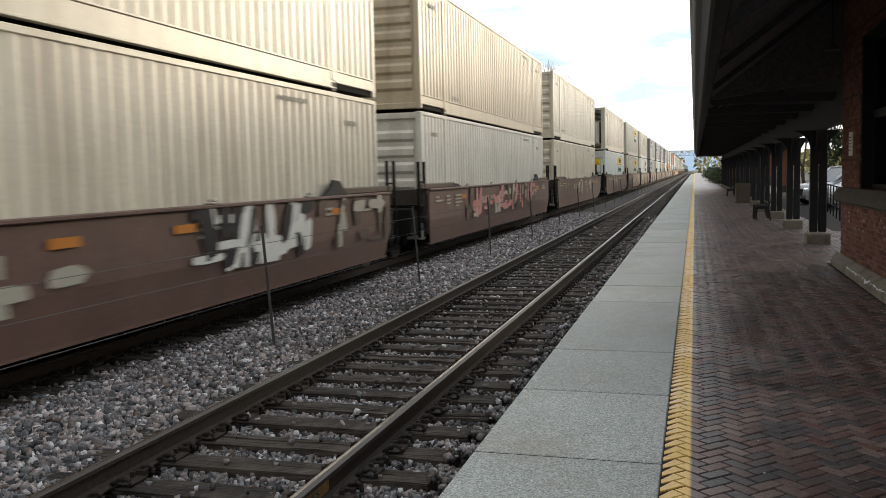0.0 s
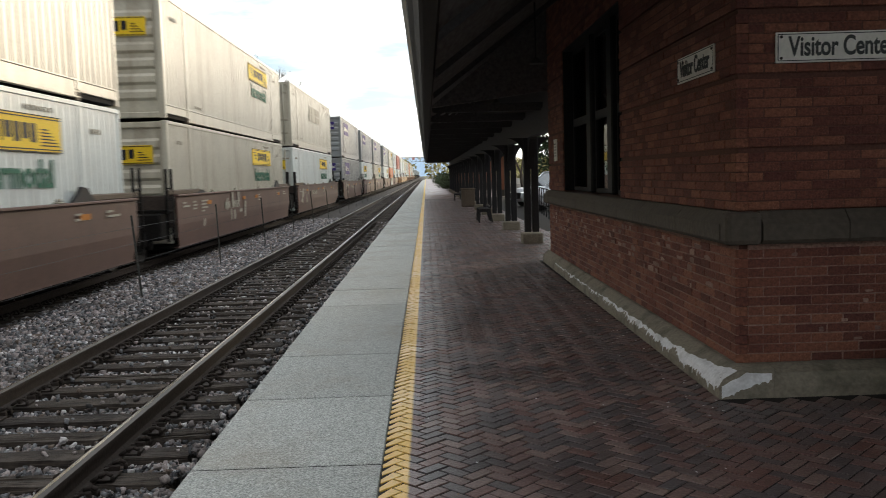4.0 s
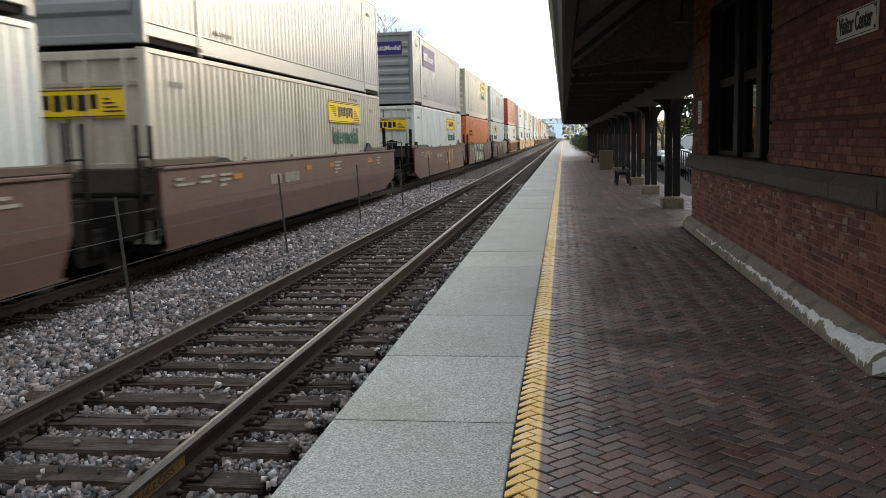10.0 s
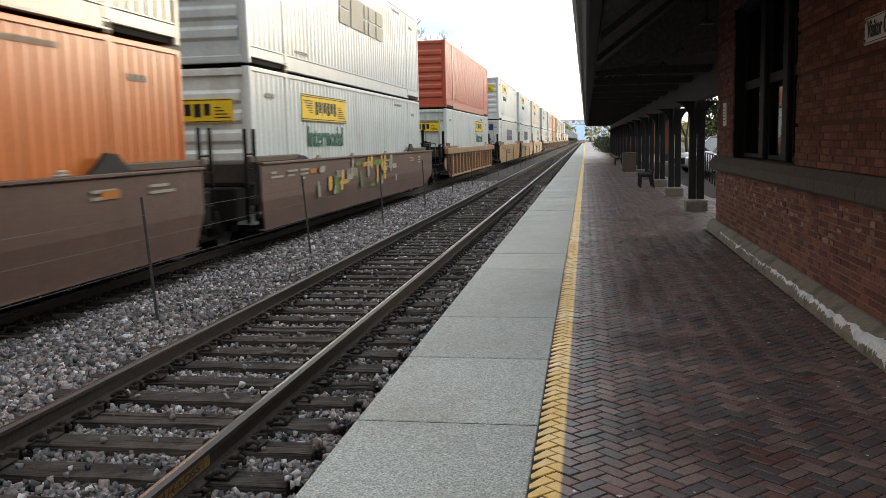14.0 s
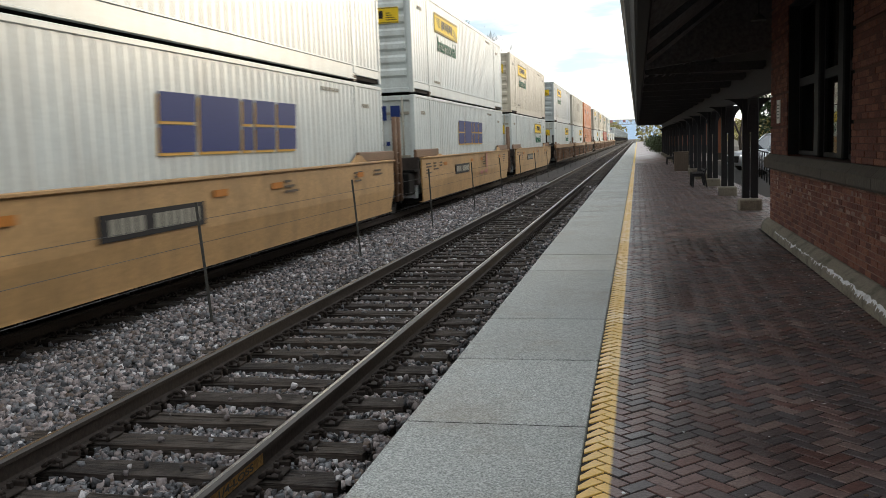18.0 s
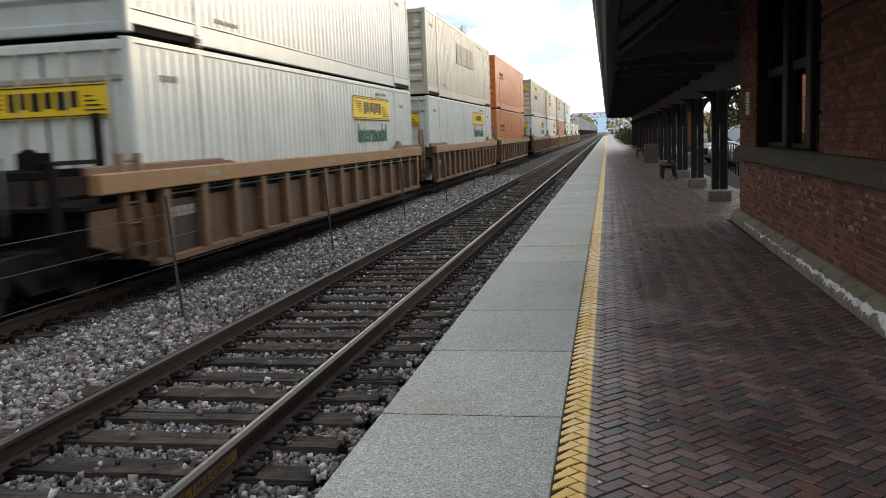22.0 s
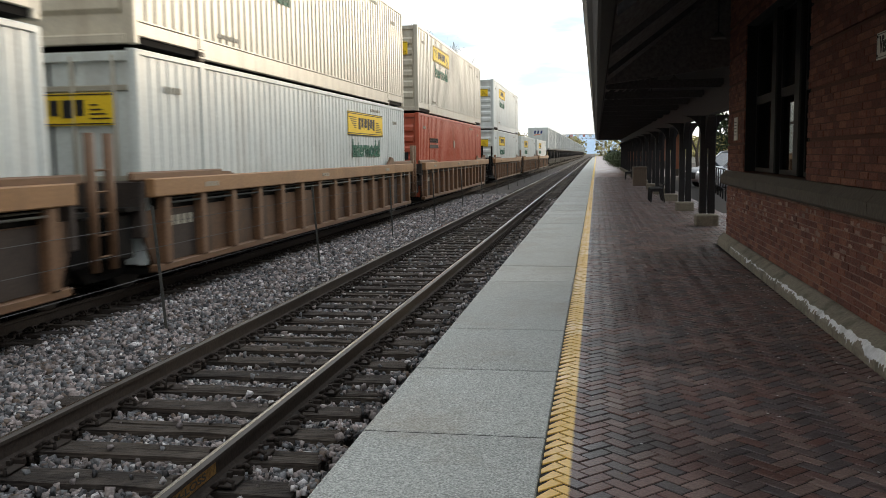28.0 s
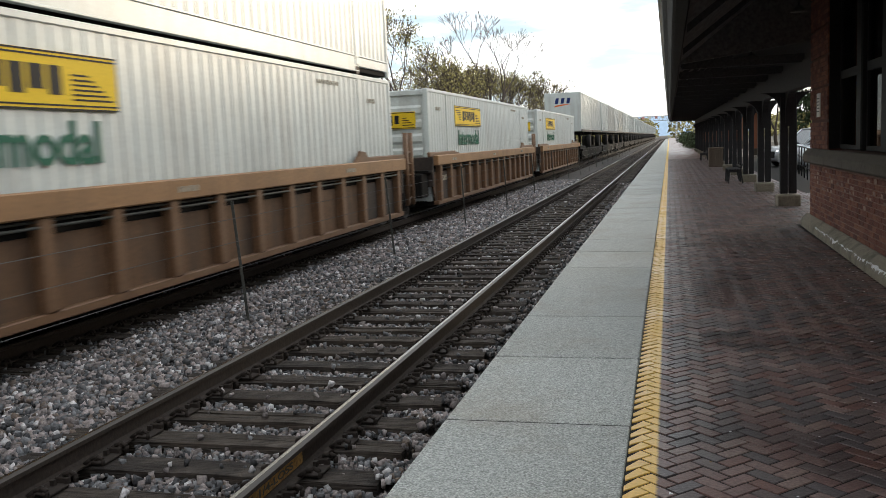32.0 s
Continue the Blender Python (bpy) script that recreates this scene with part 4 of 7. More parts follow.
def canopy():
    c = empty("platform_roof")
    tagged(c, "dark boarded platform roof with a weathered box gutter", "roof")
    # near end Y0 is out of view, set to hold back light from behind
    Y0, Y1 = 1.6, 89.0
    lean = 0.74

    def slope(name, pts, a, b2, mat):
        bm = bm_new()
        prism(bm, pts, "y", a, b2)
        return part(name, bm, mat, c)
    zr = 3.12 + (CX - 2.45) * lean
    slope("roof_slope", [(2.40, 3.12), (CX, zr), (CX, zr + 0.2), (2.30, 3.42)], Y0, Y1, M["soffit"])
    # out of view: eave shortened and raised to let light in from the lot
    slope("roof_slope", [(6.35, 3.66), (6.42, 3.96), (CX, zr + 0.2), (CX, zr)], WY1 + 0.5, Y1, M["soffit"])
    slope("roof_slope", [(CX, zr), (9.0, zr + 3.0), (9.0, zr + 3.2), (CX, zr + 0.2)], Y0, WY1 + 0.5, M["soffit"])
    slope("roof_slope", [(9.0, zr + 3.0), (13.6, 3.3), (13.6, 3.5), (9.0, zr + 3.2)], Y0, WY1 + 0.5, M["soffit"])
    slope("gable", [(2.42, 3.02), (CX, zr), (9.0, zr + 3.0), (13.5, 3.3), (12.0, 3.3), (9.0, 3.9), (CX, 3.3)], WY1 + 0.40, WY1 + 0.5, M["soffit"])
    slope("gable", [(2.42, 3.0), (CX, zr), (6.3, 3.6), (6.3, 3.0)], Y1 - 0.12, Y1, M["soffit"])
    for i in range(17):
        a, b2 = Y0 + (Y1 - Y0) * i / 17, Y0 + (Y1 - Y0) * (i + 1) / 17
        bm = bm_new()
        prism(bm, [(2.30, 3.02), (2.33, 3.00), (2.44, 3.00), (2.47, 3.10), (2.42, 3.40), (2.20, 3.40), (2.185, 3.34), (2.20, 3.27), (2.25, 3.20), (2.275, 3.12)], "y", a + 0.003, b2 - 0.003)
        part("gutter", bm, M["fascia"], c, "weathered metal gutter")
        # widened white strip: the drip edge's bright reflection is put into its colour
        bm = bm_new()
        prism(bm, [(2.140, 3.378), (2.188, 3.357), (2.188, 3.366), (2.140, 3.387)], "y", a, b2 - 0.003)
        part("gutter_lip", bm, M["white_sign"], c, "white drip edge, reflection put into its paint")
    for k in range(31):
        y = -2.2 + 3.1 * k
        if y < Y0 or y > Y1 - 0.5:
            continue
        bm = bm_new()
        prism(bm, [(2.48, 3.03), (CX, zr - 0.10), (CX, zr), (2.48, 3.13)], "y", y - 0.04, y + 0.04)
        part("rafter", bm, M["dark_wood"], c)
        if y > WY1 + 0.6:
            bm = bm_new()
            prism(bm, [(6.3, 3.58), (CX, zr - 0.10), (CX, zr), (6.3, 3.68)], "y", y - 0.04, y + 0.04)
            part("rafter", bm, M["dark_wood"], c)
            bm = bm_new()
            box(bm, 2.5, 6.3, y - 0.05, y + 0.05, 3.02, 3.18)
            part("tie_beam", bm, M["dark_wood"], c)
    # arcade beam over the columns, with curved knee braces
    bm = bm_new()
    box(bm, CX - 0.10, CX + 0.10, WY1 + 0.5, Y1 - 0.13, 2.58, 3.05)
    part("arcade_beam", bm, M["dark_wood"], c)
    bm = bm_new()
    box(bm, CX - 0.06, CX + 0.06, WY1 + 0.52, Y1 - 0.14, 3.05, zr - 0.1)
    part("arcade_boarding", bm, M["dark_wood"], c)
    arc = [(0.10 + 0.75 * (1 - math.cos(a)), 1.85 + 0.73 * math.sin(a)) for a in np.linspace(0, math.pi / 2, 9)]

    def brace(bm, y, s):
        prism(bm, [(y + s * 0.09, 1.85)] + [(y + s * p, q) for p, q in arc[1:]] + [(y + s * 0.09, 2.585)], "x", CX - 0.07, CX + 0.07)
    for i, y in enumerate(COLS):
        k = empty("roof_column")
        tagged(k, "black paired column with curved braces on concrete footing", "column", "platform columns")
        bm = bm_new()
        box(bm, CX - 0.24, CX + 0.24, y - 0.24, y + 0.24, PZ - 0.05, PZ + 0.24, bevel=0.025)
        part("footing", bm, M["concrete_old"], k, "grey concrete footing")
        for dx in (-0.09, 0.09):
            bm = bm_new()
            box(bm, CX + dx - 0.078, CX + dx + 0.078, y - 0.09, y + 0.09, PZ + 0.26, 2.58, bevel=0.01)
            part("post", bm, M["black_iron"], k)
        for s in (-1, 1):
            bm = bm_new()
            brace(bm, y, s)
            part("brace", bm, M["black_iron"], k)
            bm = bm_new()
            prism(bm, [(CX + s * (0.16 + 0.55 * (p - 0.10)), 2.585 + 0.62 * (q - 2.58)) for p, q in arc] + [(CX + s * 0.16, 2.585)], "y", y - 0.05, y + 0.05)
            part("brace", bm, M["black_iron"], k)
    bm = bm_new()
    brace(bm, WY1 + 0.35, 1)
    part("wall_brace", bm, M["black_iron"], c)
    for y in (14.6, 21.6, 29.5, 38.0, 47.0, 58.0, 70.0):
        e = empty("hanging_lamp")
        tagged(e, "small unlit round lamp hung under the dark roof", "lamp", "roof lamps")
        zt = 3.12 + (3.95 - 2.45) * lean - 0.02
        bm = bm_new()
        cyl(bm, (3.95, y, 3.40), (3.95, y, zt), 0.012, seg=8)
        part("stem", bm, M["black_iron"], e)
        bm = bm_new()
        cyl(bm, (3.95, y, 3.34), (3.95, y, 3.42), 0.11, 0.04, seg=18)
        part("shade", bm, M["post"], e, "dull metal shade")


def bench(x, y):
    e = empty("bench", pose(x, y, PZ))
    tagged(e, "black iron bench with slats, facing the track", "bench", "platform benches")
    for sy in (-0.75, 0.0, 0.75):
        bm = bm_new()
        pts = [(-0.24, 0.0), (-0.20, 0.0), (-0.17, 0.36), (0.12, 0.36), (0.20, 0.0), (0.24, 0.0), (0.17, 0.42), (0.22, 0.62), (0.18, 0.63), (0.13, 0.44), (-0.22, 0.44)]
        prism(bm, pts, "y", sy - 0.03, sy + 0.03)
        part("end_frame", bm, M["black_iron"], e)
    for k in range(5):
        bm = bm_new()
        box(bm, -0.21 + k * 0.08, -0.15 + k * 0.08, -0.85, 0.85, 0.44, 0.465)
        part("seat_slat", bm, M["black_iron"], e)
    bm = bm_new()
    box(bm, 0.14, 0.16, -0.85, 0.85, 0.52, 0.58)
    part("back_slat", bm, M["black_iron"], e)


def litter_bin(x, y):
    e = empty("litter_bin", pose(x, y, PZ))
    tagged(e, "square pebbled concrete litter bin on the platform", "litter bin", "litter bins")
    bm = bm_new()
    box(bm, -0.33, 0.33, -0.33, 0.33, 0.0, 0.86, bevel=0.02)
    part("body", bm, M["bin"], e)
    bm = bm_new()
    box(bm, -0.35, 0.35, -0.35, 0.35, 0.86, 0.94, bevel=0.02)
    part("lid", bm, M["bin"], e)
    for k in range(6):
        bm = bm_new()
        box(bm, -0.31 + k * 0.107, -0.22 + k * 0.107, -0.35, -0.328, 0.05, 0.83, bevel=0.006)
        part("front_slat", bm, M["bin"], e)


def ramp_railing():
    e = empty("ramp_railing")
    tagged(e, "black iron railing along the parking lot", "railing")
    a, b2 = Vector((6.15, 26.5, 0)), Vector((7.6, 46.0, 0))
    n = 14
    for i in range(n + 1):
        p = a.lerp(b2, i / n)
        bm = bm_new()
        cyl(bm, (p.x, p.y, PZ - 0.02), (p.x, p.y, PZ + 1.02), 0.022, seg=8)
        part("post", bm, M["black_iron"], e)
    for z in (1.02, 0.68, 0.36):
        bm = bm_new()
        cyl(bm, (a.x, a.y, PZ + z), (b2.x, b2.y, PZ + z), 0.02, seg=8)
        part("rail", bm, M["black_iron"], e)


def parked_car(x, y, turn, paint, words, tall):
    """A parked car; it faces +y before it is turned."""
    e = empty("parked_car", pose(x, y, PZ - 0.02, 0, 0, turn))
    tagged(e, words, "car", "parked cars")
    h = 1.68 if tall else 1.42
    low = [(-2.25, 0.35), (-2.28, 0.75), (-2.15, 0.98), (0.95, 1.0), (1.95, 0.90), (2.25, 0.72), (2.28, 0.38), (1.9, 0.25), (-1.9, 0.25)]
    cabin = [(-2.1 if tall else -1.7, 0.96), (-1.85 if tall else -0.95, h - 0.04), (-0.1, h), (0.25, h - 0.03), (1.05, 0.98)]
    bm = bm_new()
    prism(bm, low, "x", -0.9, 0.9)
    bmesh.ops.bevel(bm, geom=[g for g in bm.edges if abs(g.verts[0].co.x - g.verts[1].co.x) < 0.1], offset=0.09, segments=3, affect="EDGES")
    part("body", bm, paint, e, smooth=True)
    bm = bm_new()
    prism(bm, cabin, "x", -0.72, 0.72)
    for v in bm.verts:
        if v.co.z < 1.1:
            v.co.x *= 1.16
    part("cabin_glass", bm, M["car_glass"], e, "dark window glass")
    bm = bm_new()
    prism(bm, [(cabin[1][0] - 0.02, h - 0.05), (cabin[1][0], h + 0.01), (-0.1, h + 0.03), (0.3, h - 0.01), (0.28, h - 0.07)], "x", -0.74, 0.74)
    part("roof", bm, paint, e)
    for sx in (-1, 1):
        for p, q in ((cabin[1], cabin[0]), (cabin[3], cabin[4]), ((-0.35, h - 0.02), (-0.4, 0.98))):
            bm = bm_new()
            cyl(bm, (sx * 0.73, p[0], p[1]), (sx * 0.84, q[0], q[1]), 0.045, seg=6)
            part("pillar", bm, paint, e)
        for wy in (-1.38, 1.38):
            bm = bm_new()
            cyl(bm, (sx * 0.70, wy, 0.33), (sx * 0.92, wy, 0.33), 0.33, seg=20)
            w = part("wheel", bm, M["rubber_car"], e)
            bm = bm_new()
            cyl(bm, (sx * 0.91, wy, 0.33), (sx * 0.935, wy, 0.33), 0.21, seg=14)
            part("rim", bm, M["post"], w)
        bm = bm_new()
        box(bm, sx * 0.66 - 0.12, sx * 0.66 + 0.12, 2.12, 2.25, 0.66, 0.75, bevel=0.03)
        part("headlight", bm, M["lamp_on"] if tall else M["white_sign"], e, "headlight")
    bm = bm_new()
    box(bm, -0.5, 0.5, 2.2, 2.30, 0.42, 0.72, bevel=0.02)
    part("grille", bm, M["black_iron"], e)


def lane_fence():
    """Steel posts with three wires, between the two tracks."""
    e = empty("wire_fence")
    tagged(e, "thin steel posts with three wires between the tracks", "fence")
    R = random.Random(4)
    tops = []
    ys = [5.3 + 5.62 * i for i in range(20)]
    for y in ys:
        lx, ly = R.uniform(-0.10, -0.05), R.uniform(-0.06, 0.02)
        bm = bm_new()
        h = 1.46
        for q in ((-0.017, 0.017, -0.004, 0.004), (-0.004, 0.004, 0.004, 0.028)):
            box(bm, q[0], q[1], q[2], q[3], 0, h)
        for k in range(14):
            box(bm, -0.006, 0.006, -0.010, -0.004, 0.3 + k * 0.08, 0.32 + k * 0.08)
        for v in bm.verts:
            v.co.x += lx * v.co.z / h
            v.co.y += ly * v.co.z / h
        ob = part("post", bm, M["post"], e)
        ob.matrix_basis = pose(-2.53, y, -0.2)
    for z in (0.50, 0.805, 1.07):
        bm = bm_new()
        cyl(bm, (-2.52, ys[0], z), (-2.52, ys[-1], z), 0.0032, seg=5)
        part("wire", bm, M["wire"], e)


def flakes():
    """Paint flakes, grit and dry leaf bits strewn on the paving, thickest along the plinth."""
    R = random.Random(61)
    for name, mat, count, label in (("paint_flakes", M["limewash"], 150, "white paint flakes fallen on the paving"), ("leaf_bits", M["dry_leaf"], 120, "dry brown leaf bits on the paving")):
        verts, faces = [], []
        for _ in range(count):
            if R.random() < 0.6:
                x, y = BX - abs(R.gauss(0, 0.25)) - 0.03, R.uniform(7.6, 14.5)
            else:
                x, y = R.uniform(2.2, 4.2), R.uniform(4.5, 16)
            w, turn = R.uniform(0.006, 0.016), R.uniform(0, 6.28)
            k = len(verts)
            for i in range(5):
                q = turn + i * 1.257
                verts.append((x + w * math.cos(q) * R.uniform(0.5, 1.3), y + w * math.sin(q) * R.uniform(0.5, 1.3), PZ + 0.004 + R.uniform(0, 0.004)))
            verts.append((x, y, PZ + 0.009))
            faces += [(k + i, k + (i + 1) % 5, k + 5) for i in range(5)]
        tagged(mesh_from(name, verts, faces, mat), label, "litter", kind="stuff")


def rail_mark():
    e = empty("rail_stamp")
    tagged(e, "ochre painted patch with stencilled figures on the rail", "marking")
    bm = bm_new()
    box(bm, 0.0205, 0.0225, 5.72, 6.66, -0.125, -0.055)
    m = part("patch", bm, M["ochre_patch"], e)
    text("132-1/4-LOSS", 0.075, pose(0.0235, 6.17, -0.09, 90, 0, 90) @ Matrix.Diagonal((1.65, 0.8, 1, 1)), M["sign_ink"], e, "figures", 0.0005)


M["dry_leaf"] = material("dry_leaf", (0.16, 0.10, 0.05), 0.9, vary=0.3, island=0.4)
M["bin"] = material("pebbled_bin", (0.13, 0.10, 0.075), 0.9, vary=0.3, scale=8, bump=0.4, bump_scale=60)
M["car_silver"] = material("silver_car_paint", (0.62, 0.66, 0.72), 0.25, metal=0.2, vary=0.04)
M["car_white"] = material("white_car_paint", (0.72, 0.75, 0.80), 0.22, vary=0.03)
M["car_dark"] = material("dark_car_paint", (0.03, 0.035, 0.045), 0.2, vary=0.05)
M["car_glass"] = material("tinted_car_glass", (0.03, 0.04, 0.05), 0.05, vary=0.02)
M["rubber_car"] = material("car_tyre", (0.02, 0.02, 0.02), 0.9, vary=0.2)
M["ochre_patch"] = material("ochre_chalk_patch", (0.30, 0.17, 0.05), 0.9, vary=0.4, scale=5, stain=(0.12, 0.07, 0.04), stain_scale=9, stain_amount=0.8)
M["lamp_on"] = material("lit_headlight", (0.9, 0.9, 0.9), 0.3)
M["lamp_on"].node_tree.nodes["Principled BSDF"].inputs["Emission Color"].default_value = (1, 1, 1, 1)
M["lamp_on"].node_tree.nodes["Principled BSDF"].inputs["Emission Strength"].default_value = 2.5

station()
signs()
steps()
canopy()
for bx, by in ((4.30, 32.0), (4.30, 57.0)):
    bench(bx, by)
litter_bin(4.42, 46.2)
ramp_railing()
parked_car(8.7, 44.5, 112, M["car_white"], "white car parked in the lot with its headlight lit", True)
parked_car(8.9, 39.5, 112, M["car_silver"], "silver sedan parked in the lot", False)
parked_car(10.6, 50.5, 120, M["car_dark"], "dark car parked at the back of the lot", False)
lane_fence()
rail_mark()
flakes()

# ---- the train ----
SPEED = (14.6887, 0.01811, -0.0017342, 0.0000106413)     # metres travelled: powers of t from 1


def travelled(t):
    return sum(c * t ** (i + 1) for i, c in enumerate(SPEED))


PAINT = {
    "white": (0.63, 0.68, 0.665), "ivory": (0.64, 0.62, 0.55), "cream": (0.62, 0.57, 0.46), "beige": (0.50, 0.48, 0.40), "tan": (0.50, 0.42, 0.29), "grey": (0.235, 0.255, 0.265),
    "orange": (0.60, 0.165, 0.035), "red": (0.44, 0.075, 0.035), "salmon": (0.58, 0.20, 0.075), "pale": (0.46, 0.51, 0.52),
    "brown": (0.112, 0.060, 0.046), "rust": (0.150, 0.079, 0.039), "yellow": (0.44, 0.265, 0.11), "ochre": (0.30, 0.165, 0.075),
}
for key, col in PAINT.items():
    car_paint = key in ("brown", "rust", "yellow", "ochre")
    M["c_" + key] = material(key + "_paint", col, 0.6 if car_paint else 0.36, vary=0.22 if car_paint else 0.08, scale=2, bump=0.06, bump_scale=15,
                             stain=tuple(0.55 * a for a in col), stain_scale=0.9, stain_amount=0.55 if car_paint else 0.3,
                             streak=(0.20, 0.13, 0.08) if not car_paint else (0.05, 0.035, 0.03), streak_amount=0.42 if key in ("cream", "tan", "beige") else 0.22)
for key, col in {"banner": (0.80, 0.55, 0.03), "green": (0.025, 0.13, 0.085), "navy": (0.02, 0.04, 0.16), "gold": (0.60, 0.36, 0.08), "purple": (0.045, 0.03, 0.165), "black": (0.02, 0.02, 0.022),
                 "light": (0.60, 0.60, 0.56), "amber": (0.45, 0.17, 0.03), "pink": (0.45, 0.20, 0.18), "leaf": (0.13, 0.22, 0.06), "cyan": (0.16, 0.40, 0.46), "magenta": (0.30, 0.10, 0.19),
                 "grime": (0.10, 0.075, 0.055), "ghost": (0.36, 0.34, 0.28), "flare": (0.75, 0.16, 0.03)}.items():
    M["g_" + key] = material(key + "_marking", col, 0.6, vary=0.12, scale=3, spec=0.2)
M["wheel"] = material("worn_wheel_steel", (0.02, 0.017, 0.015), 0.7, metal=0.2, vary=0.3)
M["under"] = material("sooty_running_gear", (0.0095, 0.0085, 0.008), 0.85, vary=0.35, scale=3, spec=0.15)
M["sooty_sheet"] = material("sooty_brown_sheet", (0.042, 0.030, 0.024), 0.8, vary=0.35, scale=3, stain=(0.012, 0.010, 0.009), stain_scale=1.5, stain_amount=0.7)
# grimy copies of two paints, darkened a fifth for shade under the top chord
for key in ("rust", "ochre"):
    M["shaded_grimy_" + key] = material("shaded_grimy_" + key + "_sheet", tuple(0.8 * q for q in PAINT[key]), 0.75, vary=0.25, scale=2, stain=(0.035, 0.027, 0.022), stain_scale=0.8, stain_amount=0.85, streak=(0.02, 0.016, 0.014), streak_amount=0.7)
M["rubber"] = material("tyre_rubber", (0.02, 0.02, 0.02), 0.9, vary=0.2)

BOX_L, BOX_W, BOX_H, BOX_Z = 16.15, 2.59, 2.896, 0.34
HW = BOX_W / 2
moving = []     # things that travel with the train: object, front end at the start, height
_kept = {}


def kept(key, build, mats):
    """A mesh built once and shared by all alike parts."""
    if key not in _kept:
        bm = bm_new()
        build(bm)
        me = bpy.data.meshes.new(key[0])
        bm.to_mesh(me)
        bm.free()
        for one in mats:
            me.materials.append(one)
        _kept[key] = me
    return _kept[key]


def put(key, build, mats, parent, label="", m=None):
    ob = new(key[0], kept(key, build, mats))
    ob.parent = parent
    if m is not None:
        ob.matrix_basis = m
    if label:
        ob["label"] = label
    if key[0] in SMALL_MARKS:
        tagged(ob, label, kind="stuff")
    return ob


SMALL_MARKS = ("banner_lettering", "side_lettering", "end_lettering", "stencil", "number_mark", "pale_lettering", "side_shape", "letter_shadow", "end_shape")


def folded_side(bm, x, y0, y1, z0, z1, pitch, depth, out):
    """A sheet with shallow upright folds."""
    n = max(2, int(round((y1 - y0) / pitch)))
    prof = []
    for i in range(n):
        a = y0 + (y1 - y0) * i / n
        w = (y1 - y0) / n
        prof += [(a, 0), (a + 0.58 * w, 0), (a + 0.66 * w, -depth), (a + 0.92 * w, -depth)]
    prof.append((y1, 0))
    lo = [bm.verts.new((x + out * d, y, z0)) for y, d in prof]
    hi = [bm.verts.new((x + out * d, y, z1)) for y, d in prof]
    for i in range(len(prof) - 1):
        f = (lo[i], lo[i + 1], hi[i + 1], hi[i])
        bm.faces.new(f if out > 0 else f[::-1])


